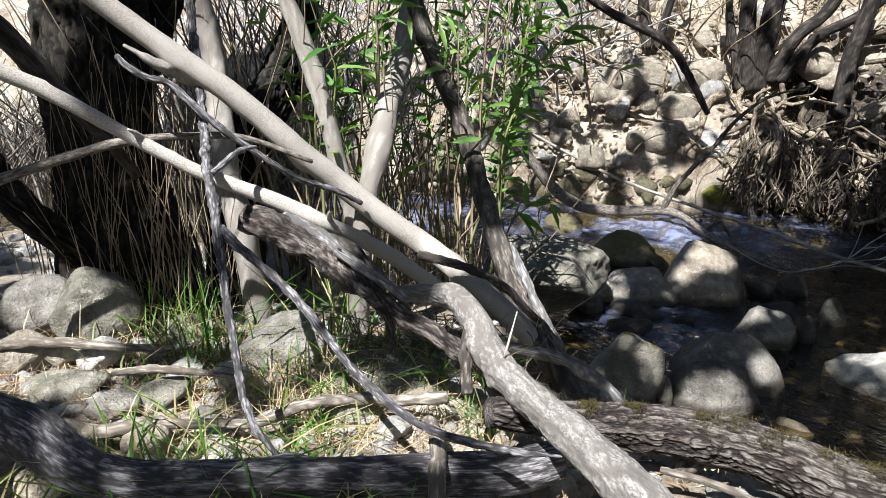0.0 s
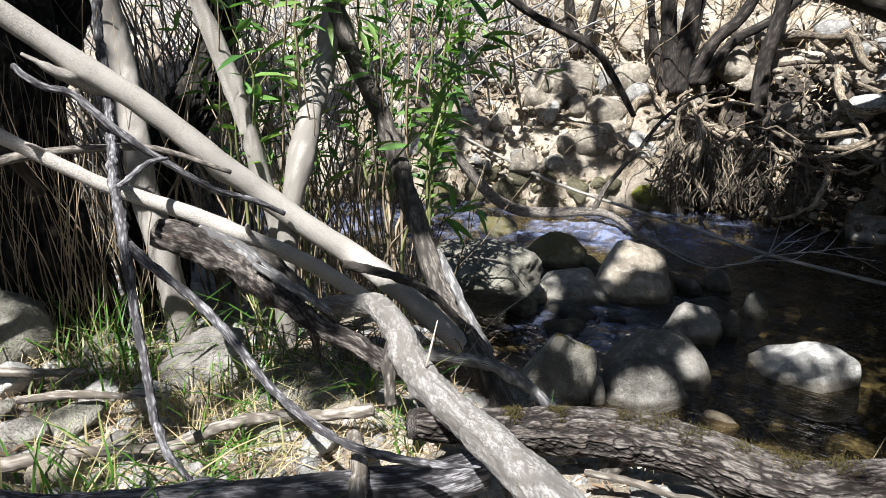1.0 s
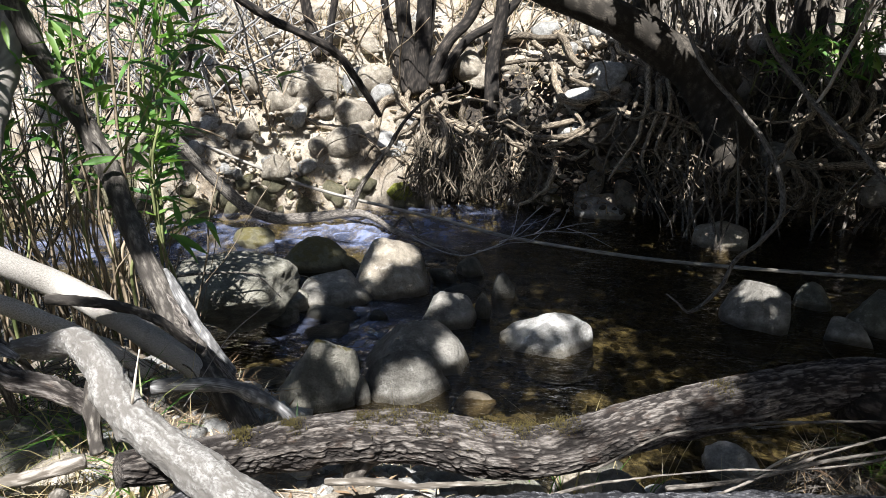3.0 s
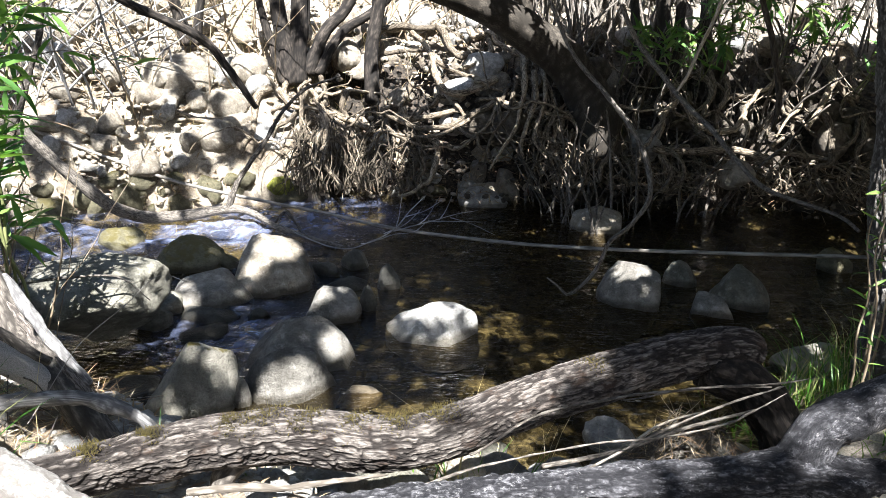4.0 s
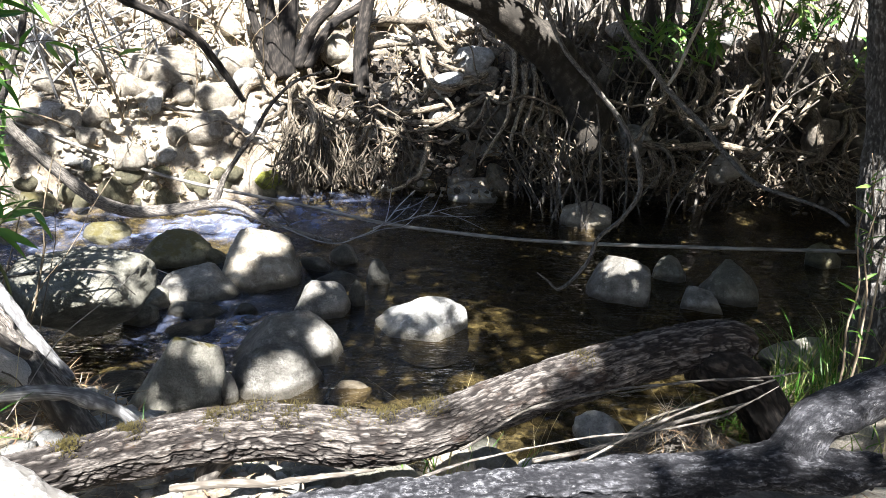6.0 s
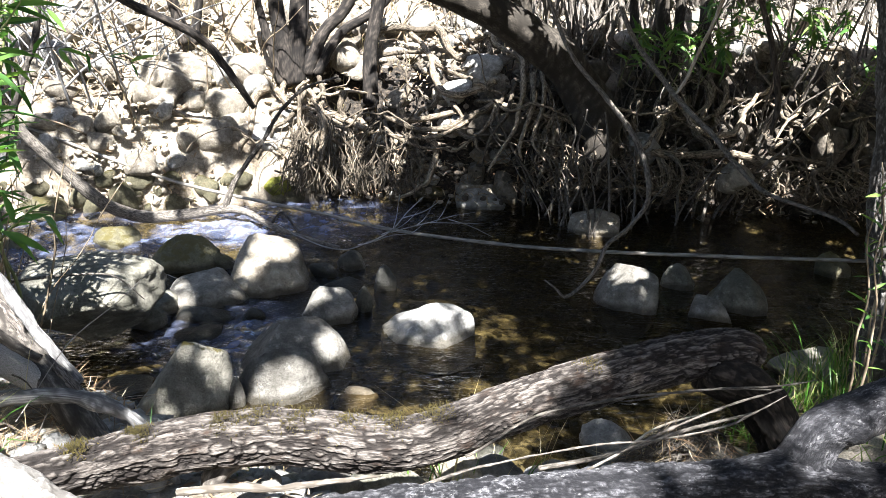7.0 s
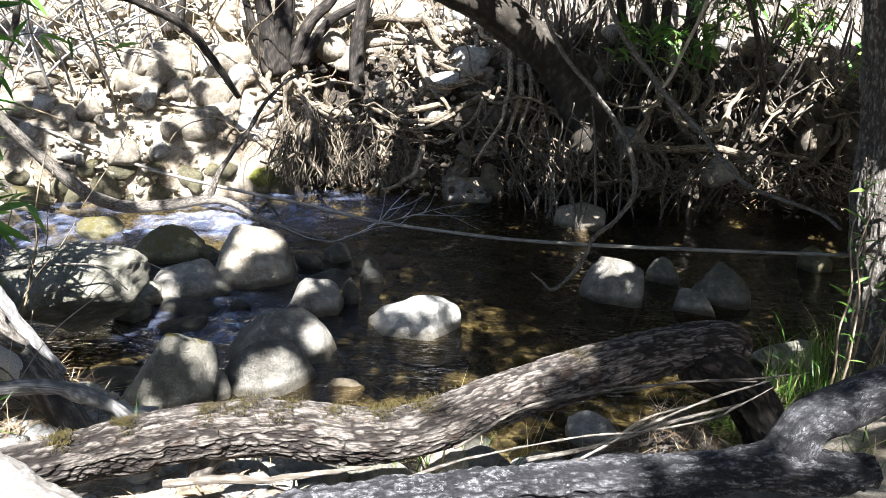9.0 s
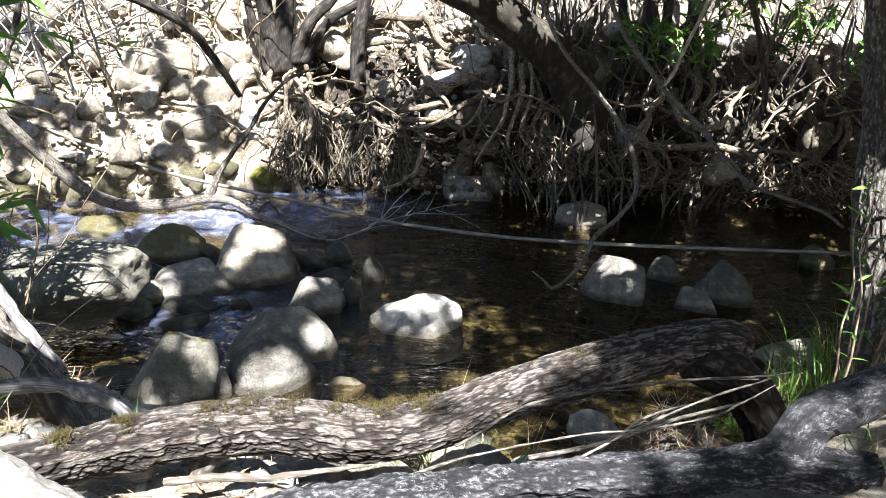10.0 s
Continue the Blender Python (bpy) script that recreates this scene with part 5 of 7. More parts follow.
for rows in ([(0.50, 2.60, 0.97, 0.006), (0.56, 2.47, 0.9, 0.02), (0.6, 2.36, 0.82, 0.008)], [(0.36, 2.86, 1.1, 0.005), (0.42, 2.77, 1.02, 0.016), (0.46, 2.68, 0.96, 0.006)], [(0.54, 2.38, 0.86, 0.004), (0.58, 2.28, 0.8, 0.018), (0.64, 2.2, 0.72, 0.006)]):
    under(part("loose_bark", limb(Build(), rows, 8, 0.015, rough=0.5, fine=0.003, wiggle=0.01, seed=int(rows[0][0] * 90)), BARK_ROUGH, None, "peeling flake of dead bark"), dark_stem)
big = tree("riverside_tree", (5.75, 5.6, 0.55), "big dark leaning tree with a curved trunk on the root bank",
           [[(3.0, 6.3, 3.3, 0.1), (3.544, 6.366, 2.44, 0.13), (4.163, 6.275, 2.17, 0.151), (4.603, 6.237, 2.017, 0.175), (5.03, 6.176, 1.792, 0.2), (5.304, 6.1, 1.63, 0.22), (5.56, 5.98, 1.262, 0.24), (5.70, 5.85, 0.894, 0.26), (5.76, 5.8, 0.4, 0.3)],
            [(4.8, 6.3, 3.6, 0.1), (4.864, 6.292, 2.457, 0.12), (4.915, 6.266, 1.979, 0.135), (4.985, 6.207, 1.742, 0.16)],
            [(6.9, 6.3, 3.4, 0.06), (6.85, 6.2, 2.0, 0.07), (6.8, 6.0, 1.2, 0.09)], [(7.1, 6.2, 3.4, 0.05), (7.0, 6.1, 2.0, 0.055), (6.9, 5.95, 1.2, 0.08)],
            [(7.35, 6.1, 3.4, 0.07), (7.2, 5.9, 2.0, 0.075), (7.1, 5.75, 1.1, 0.1)], [(6.5, 6.5, 3.3, 0.05), (6.55, 6.35, 2.0, 0.05), (6.6, 6.15, 1.3, 0.07)]],
           BARK_BROWN, sides=28, ridges=0.003)
shrub = tree("willow_shrub", (3.1, 8.05, 1.2), "many-stemmed willow shrub above a web of bare roots",
             [[(2.85, 8.1, 3.2, 0.07), (2.92, 8.15, 2.05, 0.085), (2.95, 8.1, 1.7, 0.09), (3.0, 8.0, 1.2, 0.1)],
              [(3.3, 8.2, 3.2, 0.07), (3.16, 8.12, 2.05, 0.09), (3.12, 8.08, 1.7, 0.1), (3.08, 8.0, 1.2, 0.1)],
              [(4.1, 8.0, 3.0, 0.06), (3.75, 8.05, 2.1, 0.065), (3.42, 8.03, 1.75, 0.07), (3.2, 8.0, 1.3, 0.08)],
              [(4.6, 7.9, 2.7, 0.045), (4.1, 7.9, 2.08, 0.05), (3.6, 7.95, 1.75, 0.055), (3.3, 7.95, 1.3, 0.06)],
              [(2.6, 8.1, 3.0, 0.035), (2.72, 8.15, 2.1, 0.04), (2.8, 8.1, 1.7, 0.045), (2.9, 8.0, 1.2, 0.05)],
              [(4.05, 7.75, 3.1, 0.065), (3.98, 7.75, 2.1, 0.075), (3.86, 7.7, 1.6, 0.08), (3.8, 7.55, 1.0, 0.09)],
              [(3.4, 8.3, 3.1, 0.04), (3.3, 8.25, 2.1, 0.045), (3.2, 8.15, 1.6, 0.05), (3.15, 8.05, 1.2, 0.05)],
              [(1.75, 8.6, 3.0, 0.05), (1.9, 8.6, 2.1, 0.06), (2.0, 8.55, 1.6, 0.08)], [(2.4, 8.6, 3.0, 0.04), (2.2, 8.6, 2.1, 0.045), (2.08, 8.55, 1.6, 0.06)],
              [(0.8, 7.2, 2.4, 0.035), (1.3, 7.3, 2.05, 0.04), (1.9, 7.3, 1.75, 0.042), (2.15, 7.3, 1.45, 0.038), (2.4, 7.3, 1.05, 0.03)]],
             BARK_DARK, sides=16, ridges=0.002)
bank_tree = tree("bank_tree", (4.35, 1.85, 0.2), "upright tree with rough grey bark on the grassy bank",
                 [[(4.625, 2.475, 3.6, 0.12), (4.579, 2.419, 2.511, 0.13), (4.577, 2.359, 2.184, 0.125), (4.565, 2.223, 1.616, 0.12), (4.505, 2.085, 1.047, 0.126), (4.455, 1.955, 0.644, 0.142), (4.405, 1.875, 0.3, 0.185), (4.375, 1.825, -0.05, 0.22)]],
                 BARK_TREE, sides=110, ridges=0.008, plate=0.85, step=0.012)


# roots over the far bank
def bank_root(x, z, heading, n, r, off, rnd, pull=0.12, bend=0.38):
    """Rows of a root that wanders down the face of the far bank."""
    rows, d_off = [], rnd.uniform(-0.03, 0.03)
    for i in range(n):
        rows.append((*bank(x, max(z, 0.0), off), max(r * (1 - 0.65 * i / n), 0.004)))
        x += 0.085 * math.cos(heading)
        z += 0.085 * math.sin(heading)
        heading += rnd.normal(0, bend) + pull * (-math.pi / 2 - heading)
        d_off = 0.7 * d_off + rnd.normal(0, 0.018)
        off = min(max(off + d_off, 0.0), 0.42)
        if z < (0.2 if x > 4.95 else 0.02):
            break
    return rows


def bare_root(owner, rows):
    under(part("root", limb(Build(), rows, 10, 0.03, rough=0.16, fine=0.003, wiggle=0.02, seed=int(abs(rows[0][0] * 131 + rows[0][2] * 57)) % 997, knots=3), ROOT), owner)


bare_root(big, [(3.762, 7.237, 0.976, 0.024), (3.845, 7.07, 0.88, 0.026), (4.044, 6.85, 0.825, 0.029), (4.281, 6.675, 0.835, 0.031), (4.474, 6.622, 0.919, 0.034), (4.698, 6.556, 1.017, 0.037), (4.837, 6.535, 1.102, 0.04)])
bare_root(big, [(4.41, 7.774, 1.765, 0.029), (4.436, 7.561, 1.659, 0.031), (4.429, 7.292, 1.496, 0.033), (4.385, 7.14, 1.347, 0.035), (4.408, 6.939, 1.205, 0.037), (4.533, 6.792, 1.157, 0.039), (4.737, 6.75, 1.227, 0.041), (4.947, 6.715, 1.318, 0.044)])
bare_root(big, [(4.714, 7.822, 1.863, 0.047), (4.762, 7.614, 1.77, 0.045), (4.715, 7.386, 1.615, 0.042), (4.77, 7.204, 1.534, 0.04), (4.882, 7.193, 1.575, 0.038)])
bare_root(big, [(4.48, 7.316, 1.477, 0.024), (4.579, 7.143, 1.39, 0.026), (4.736, 6.943, 1.321, 0.027)])
bare_root(big, [(5.118, 7.454, 1.808, 0.036), (5.164, 7.293, 1.731, 0.033), (5.082, 7.093, 1.594, 0.03), (4.863, 7.027, 1.456, 0.027), (4.632, 7.099, 1.392, 0.024)])
bare_root(shrub, [(3.295, 7.575, 0.91, 0.037), (3.452, 7.439, 0.869, 0.03), (3.561, 7.281, 0.803, 0.024), (3.599, 7.208, 0.746, 0.017)])
bare_root(big, [(3.416, 7.131, 0.495, 0.027), (3.562, 7.055, 0.578, 0.025), (3.66, 7.065, 0.732, 0.022), (3.741, 7.007, 0.768, 0.02), (3.889, 6.833, 0.688, 0.018), (4.054, 6.662, 0.639, 0.015), (4.291, 6.493, 0.664, 0.013)])
bare_root(big, [(3.886, 7.117, 0.903, 0.03), (4.064, 6.959, 0.898, 0.031), (4.293, 6.831, 0.95, 0.032), (4.48, 6.764, 1.022, 0.033)])
bare_root(big, [(3.762, 6.976, 0.755, 0.013), (3.999, 6.764, 0.739, 0.017), (4.217, 6.625, 0.777, 0.02), (4.509, 6.554, 0.927, 0.023)])
bare_root(big, [(4.056, 8.094, 1.754, 0.036), (4.361, 7.992, 1.824, 0.037), (4.558, 7.831, 1.812, 0.038), (4.71, 7.74, 1.815, 0.04)])
bare_root(big, [(4.04, 7.733, 1.54, 0.028), (4.246, 7.606, 1.56, 0.024), (4.463, 7.5, 1.586, 0.021)])
bare_root(big, [(5.108, 6.109, 0.792, 0.039), (5.235, 5.944, 0.648, 0.034), (5.396, 5.779, 0.551, 0.029), (5.563, 5.622, 0.452, 0.024), (5.765, 5.464, 0.399, 0.02)])
bare_root(big, [(5.942, 5.565, 0.751, 0.039), (5.777, 5.604, 0.646, 0.034), (5.586, 5.659, 0.54, 0.028), (5.423, 5.698, 0.435, 0.023)])
bare_root(big, [(5.885, 5.534, 0.633, 0.029), (6.032, 5.408, 0.578, 0.025), (6.141, 5.28, 0.463, 0.021), (6.154, 5.183, 0.32, 0.016)])
bare_root(big, [(5.251, 6.652, 1.586, 0.031), (5.076, 6.355, 1.301, 0.027), (4.897, 6.163, 1.02, 0.023), (4.7, 6.08, 0.765, 0.019), (4.555, 6.077, 0.59, 0.015), (4.462, 6.069, 0.474, 0.011)])
bare_root(big, [(5.216, 6.421, 1.415, 0.034), (5.09, 6.173, 1.164, 0.028), (4.906, 6.058, 0.91, 0.023), (4.785, 5.98, 0.713, 0.018), (4.785, 5.917, 0.599, 0.013)])
bare_root(big, [(5.026, 6.482, 1.322, 0.024), (4.828, 6.287, 1.039, 0.02), (4.664, 6.258, 0.865, 0.017), (4.523, 6.204, 0.664, 0.013), (4.464, 6.162, 0.519, 0.01)])
bare_root(big, [(5.347, 6.382, 1.446, 0.027), (5.159, 6.132, 1.165, 0.023), (5.025, 6.012, 0.939, 0.019), (4.936, 5.929, 0.772, 0.015), (5., 5.79, 0.603, 0.011)])
bare_root(big, [(4.926, 6.501, 1.229, 0.024), (4.769, 6.368, 1., 0.021), (4.774, 6.19, 0.804, 0.018), (4.822, 6.024, 0.607, 0.015), (4.919, 5.814, 0.352, 0.012), (4.939, 5.748, 0.203, 0.01)])
bare_root(big, [(5.043, 6.015, 0.717, 0.023), (5.152, 5.885, 0.602, 0.019), (5.25, 5.739, 0.461, 0.014), (5.293, 5.623, 0.287, 0.01)])
bare_root(big, [(4.814, 6.501, 1.107, 0.027), (4.698, 6.43, 0.932, 0.022), (4.538, 6.412, 0.786, 0.018), (4.313, 6.467, 0.635, 0.014), (4.213, 6.551, 0.661, 0.01)])
bare_root(big, [(6., 5.302, 0.716, 0.037), (6.191, 5.165, 0.694, 0.039), (6.468, 5.002, 0.729, 0.041), (6.68, 4.853, 0.737, 0.042), (6.838, 4.723, 0.687, 0.044), (6.962, 4.602, 0.639, 0.046)])
bare_root(big, [(7.011, 5.601, 1.462, 0.032), (6.927, 5.416, 1.27, 0.028), (6.736, 5.333, 1.078, 0.025), (6.611, 5.321, 0.966, 0.022), (6.493, 5.415, 0.991, 0.019)])
bare_root(big, [(7.129, 5.457, 1.41, 0.032), (7.038, 5.314, 1.246, 0.027), (6.846, 5.232, 1.054, 0.023), (6.831, 5.167, 0.974, 0.019)])
bare_root(big, [(6.903, 5.665, 1.46, 0.032), (6.918, 5.495, 1.323, 0.029), (6.803, 5.367, 1.16, 0.025), (6.585, 5.385, 1.019, 0.022), (6.396, 5.436, 0.934, 0.019)])
bare_root(big, [(6.576, 5.709, 1.315, 0.032), (6.391, 5.678, 1.19, 0.028), (6.302, 5.613, 1.066, 0.025), (6.385, 5.522, 1.028, 0.022)])
bare_root(big, [(6.471, 5.588, 1.181, 0.025), (6.425, 5.481, 1.046, 0.022), (6.49, 5.418, 1.021, 0.019), (6.588, 5.397, 1.078, 0.016)])
bare_root(big, [(6.556, 5.306, 0.942, 0.022), (6.692, 5.286, 1.026, 0.019), (6.803, 5.234, 1.057, 0.016), (6.904, 5.028, 0.899, 0.012)])
bare_root(big, [(8.284, 5.147, 1.71, 0.063), (8.08, 4.921, 1.516, 0.051), (8.043, 4.806, 1.407, 0.041), (7.724, 4.678, 1.165, 0.031), (7.505, 4.62, 0.963, 0.022)])
bare_root(big, [(8.502, 5.03, 1.714, 0.043), (8.199, 4.825, 1.49, 0.035), (7.993, 4.763, 1.353, 0.029), (7.85, 4.713, 1.244, 0.022)])
bare_root(big, [(7.883, 4.974, 1.427, 0.022), (7.579, 4.812, 1.157, 0.019), (7.416, 4.81, 1.046, 0.016), (7.231, 4.774, 0.855, 0.012)])
bare_root(big, [(8.218, 4.582, 1.362, 0.014), (8.01, 4.595, 1.28, 0.013), (7.842, 4.525, 1.148, 0.011), (7.82, 4.477, 1.067, 0.009)])
bare_root(big, [(7.273, 4.737, 0.857, 0.022), (7.131, 4.748, 0.747, 0.023), (7.258, 4.625, 0.697, 0.024), (7.475, 4.473, 0.676, 0.026), (7.64, 4.351, 0.653, 0.027)])
bare_root(big, [(6.161, 5.32, 0.608, 0.019), (6.244, 5.172, 0.446, 0.015), (6.472, 5.032, 0.466, 0.012), (6.631, 4.957, 0.542, 0.009)])
bare_root(big, [(5.576, 5.799, 0.755, 0.028), (5.724, 5.638, 0.649, 0.023), (5.827, 5.515, 0.541, 0.017), (5.907, 5.357, 0.35, 0.012)])
bare_root(shrub, [(1.513, 8.029, 1.066, 0.035), (1.662, 7.938, 0.978, 0.032), (1.844, 7.856, 0.901, 0.03), (2.061, 7.772, 0.836, 0.028), (2.343, 7.684, 0.765, 0.026)])
bare_root(shrub, [(2.733, 7.924, 1.158, 0.05), (2.587, 7.893, 1.088, 0.044), (2.489, 7.764, 0.919, 0.038), (2.42, 7.62, 0.754, 0.031), (2.302, 7.567, 0.645, 0.025), (2.276, 7.507, 0.531, 0.019)])
bare_root(shrub, [(2.386, 7.978, 1.12, 0.023), (2.492, 7.912, 1.059, 0.02), (2.371, 7.799, 0.921, 0.016), (2.413, 7.697, 0.806, 0.013)])
bare_root(shrub, [(2.974, 7.668, 0.966, 0.027), (2.815, 7.614, 0.854, 0.023), (2.67, 7.585, 0.788, 0.02), (2.612, 7.526, 0.69, 0.016)])
bare_root(shrub, [(3.251, 7.585, 0.928, 0.031), (3.354, 7.496, 0.868, 0.032), (3.476, 7.361, 0.84, 0.033), (3.603, 7.214, 0.794, 0.034)])
bare_root(shrub, [(3.045, 7.588, 0.908, 0.03), (3.233, 7.459, 0.816, 0.026), (3.205, 7.36, 0.67, 0.021), (3.113, 7.276, 0.496, 0.017)])
bare_root(shrub, [(2.962, 7.992, 1.255, 0.034), (2.852, 7.882, 1.141, 0.029), (2.844, 7.773, 1.025, 0.025), (2.663, 7.745, 0.942, 0.02)])
bare_root(shrub, [(3.13, 7.878, 1.227, 0.031), (3.188, 7.678, 1.05, 0.026), (3.264, 7.528, 0.902, 0.022), (3.439, 7.284, 0.73, 0.018), (3.421, 7.176, 0.519, 0.013)])
bare_root(shrub, [(3.317, 7.903, 1.283, 0.031), (3.252, 7.663, 1.049, 0.026), (3.096, 7.544, 0.878, 0.022), (2.887, 7.458, 0.712, 0.017), (2.728, 7.48, 0.688, 0.013)])
bare_root(shrub, [(1.9, 8.028, 1.107, 0.029), (1.914, 7.981, 1.05, 0.025), (1.747, 7.923, 0.975, 0.02), (1.63, 7.927, 0.966, 0.016)])
bare_root(shrub, [(1.247, 7.995, 0.996, 0.028), (1.36, 8.098, 1.127, 0.024), (1.486, 8.034, 1.067, 0.02), (1.522, 7.962, 0.983, 0.016)])
rnd = np.random.default_rng(41)
for owner, x0, x1, z0, z1, count, head in ((shrub, 2.5, 4.1, 0.5, 1.35, 40, -1.57), (big, 4.2, 5.5, 0.9, 1.9, 22, -0.5), (big, 4.9, 5.7, 0.6, 1.3, 26, -1.57), (big, 5.9, 8.2, 0.5, 1.9, 60, -1.57)):
    for i in range(count):
        rows = bank_root(rnd.uniform(x0, x1), rnd.uniform(z0, z1), head + rnd.normal(0, 0.8), rnd.integers(8, 18), 0.01 + 0.035 * rnd.uniform(0, 1) ** 2, rnd.uniform(0.0, 0.2), rnd, 0.1 if head < -1 else 0.03, 0.5)
        rows = [q for q in rows if q[2] > 0.6 or not 4.1 < q[0] < 4.95]
        if len(rows) > 2:
            under(part("root", limb(Build(), rows, 7, 0.04, rough=0.14, wiggle=0.03, seed=int(i)), ROOT), owner)
for owner, x0, x1, z0, z1, count in ((shrub, 2.75, 4.0, 0.25, 0.85, 170), (big, 4.95, 5.7, 0.3, 1.0, 45), (big, 5.4, 8.3, 0.3, 0.62, 210)):
    b = Build()
    for i in range(count):
        wild = 0.25 if owner is shrub else 0.5
        rows = bank_root(rnd.uniform(x0, x1), rnd.uniform(z0, z1), -1.57 + rnd.normal(0, 2 * wild), rnd.integers(5, 11), rnd.uniform(0.004, 0.013), rnd.uniform(0.08, 0.3), rnd, 0.15, wild)
        if len(rows) > 2:
            limb(b, rows, 4, 0.05, rough=0.05, wiggle=0.03, seed=int(i))
    ob = under(part("root_mat", b, ROOT), owner)
    tagged(ob, "tangle of fine bare roots", kind="stuff")
# ---------------------------------------------------------------- leaves, grass, thicket
def leaf_shape(length=0.12, width=0.02, curl=0.12):
    t = np.array([0.0, 0.3, 0.65])
    w = np.array([0.25, 1.0, 0.75]) * width / 2
    v, f = [], []
    for a, b in zip(t, w):
        z = -curl * length * a * a
        v += [(-b, a * length, z + b * 0.5), (0, a * length, z), (b, a * length, z + b * 0.5)]
    v.append((0, length, -curl * length))
    for i in (0, 3):
        f += [(i, i + 1, i + 4, i + 3), (i + 1, i + 2, i + 5, i + 4)]
    f += [(6, 7, 9), (7, 8, 9)]
    return np.array(v), f


def turned(v, direction, roll=0.0):
    """Points laid with their y axis along direction."""
    y = np.asarray(direction, float)
    y = y / np.linalg.norm(y)
    x = np.cross(y, [0, 0, 1.0])
    x = x / (np.linalg.norm(x) + 1e-6)
    z = np.cross(x, y)
    c, s = math.cos(roll), math.sin(roll)
    x, z = c * x + s * z, c * z - s * x
    return v[:, :1] * x + v[:, 1:2] * y + v[:, 2:] * z


LEAVES = []
for i, (ln, wd, cu) in enumerate(((0.14, 0.03, 0.1), (0.17, 0.034, 0.25), (0.115, 0.027, 0.05))):
    v, f = leaf_shape(ln, wd, cu)
    LEAVES.append((v, f, Build().add(v, f).mesh("leaf")))
leaf_rnd = np.random.default_rng(5)


def shoot(owner, rows, mass, single, spacing=0.035, start=0.35, stem=GREEN_STEM, size=1.0):
    """A leafy shoot; leaves are parts of their own where single is set, else joined into mass."""
    stalk = under(part("shoot", limb(Build(), rows, 6, 0.06, rough=0.05, wiggle=0.035, seed=int(abs(rows[0][0]) * 100)), stem), owner)
    q = spline(rows, spacing)[:, :3]
    for i in range(int(len(q) * start), len(q) - 1):
        d = q[i + 1] - q[i]
        d /= np.linalg.norm(d) + 1e-9
        for _ in range(2):
            side = leaf_rnd.normal(size=3)
            side -= d * (side @ d)
            side /= np.linalg.norm(side)
            way = d * leaf_rnd.uniform(0.3, 0.9) + side * leaf_rnd.uniform(0.6, 1.0) + np.array([0, 0, -0.25])
            v, f, me = LEAVES[leaf_rnd.integers(3)]
            s = leaf_rnd.uniform(0.7, 1.2) * size
            if single:
                ob = part("leaf", me, LEAF)
                y = Vector(way).normalized()
                ob.matrix_world = Matrix.Translation(q[i]) @ y.to_track_quat("Y", "Z").to_matrix().to_4x4() @ Matrix.Rotation(leaf_rnd.uniform(-0.8, 0.8), 4, "Y") @ Matrix.Scale(s, 4)
                m = ob.matrix_world.copy()
                ob.parent = stalk
                ob.matrix_basis = m
            else:
                mass.add(q[i] + turned(v * s, way, leaf_rnd.uniform(-0.9, 0.9)), f)


bush = thing("leafy_shrub", (0.25, 3.45, 0.5), "green shrub with long narrow leaves on thin upright shoots", "shrub")
mass = Build()
SHOOTS = [((-0.55, 3.35), (-0.6, 3.4)), ((-0.35, 3.5), (-0.25, 3.5)), ((0.0, 3.8), (-0.12, 3.9)), ((0.25, 3.8), (0.42, 3.85)), ((0.25, 3.75), (0.45, 3.8)),
          ((0.35, 3.9), (0.3, 4.0)), ((0.2, 3.7), (0.12, 3.75)), ((0.25, 4.0), (0.5, 4.2)), ((0.1, 4.0), (0.0, 4.1))]
for i, ((x, y), (x2, y2)) in enumerate(SHOOTS):
    g = lie1(x, y)
    rows = [(x, y, g, 0.009), (x + 0.3 * (x2 - x), y + 0.3 * (y2 - y), 1.15, 0.008), (x + 0.7 * (x2 - x), y + 0.7 * (y2 - y), 1.7, 0.006), (x2, y2, 2.15, 0.005), (x2 + 0.15 * math.sin(i * 2.1), y2, 2.55, 0.003)]
    shoot(bush, rows, mass, i in (4, 6, 3), 0.075 if i in (4, 6, 3) else 0.085, 0.42 if i > 1 else 0.55, size=1.1)
for i in range(7):
    x, y = leaf_rnd.uniform(-0.75, -0.05), leaf_rnd.uniform(3.1, 3.7)
    shoot(bush, [(x, y, lie1(x, y), 0.006), (x + 0.05, y, 1.2, 0.005), (x + leaf_rnd.normal(0, 0.08), y, 1.7, 0.004), (x + leaf_rnd.normal(0, 0.15), y - 0.1, 2.25, 0.002)], mass, False, 0.09, 0.45)
for rows in ([(0.4, 3.75, 1.95, 0.005), (0.55, 3.8, 2.05, 0.004), (0.7, 3.9, 2.02, 0.002)], [(0.35, 3.2, 1.2, 0.005), (0.48, 3.15, 1.3, 0.004), (0.6, 3.1, 1.28, 0.002)], [(0.2, 3.2, 1.5, 0.005), (0.35, 3.1, 1.7, 0.004), (0.5, 3.0, 1.95, 0.003), (0.6, 3.0, 2.2, 0.002)]):
    shoot(bush, rows, mass, False, 0.045, 0.2)
for _ in range(150):
    x, y = leaf_rnd.uniform(-0.35, 0.45), leaf_rnd.normal(3.8, 0.25)
    p = np.array([x, y, leaf_rnd.uniform(1.35, 2.3)])
    v, f, me = LEAVES[leaf_rnd.integers(3)]
    mass.add(p + turned(v * leaf_rnd.uniform(0.7, 1.2), leaf_rnd.normal(size=3) * [1, 1, 0.6] + [0, 0, -0.2], leaf_rnd.uniform(-1, 1)), f)
tagged(under(part("foliage", mass, LEAF_MASS), bush), "dense narrow green leaves", kind="stuff")

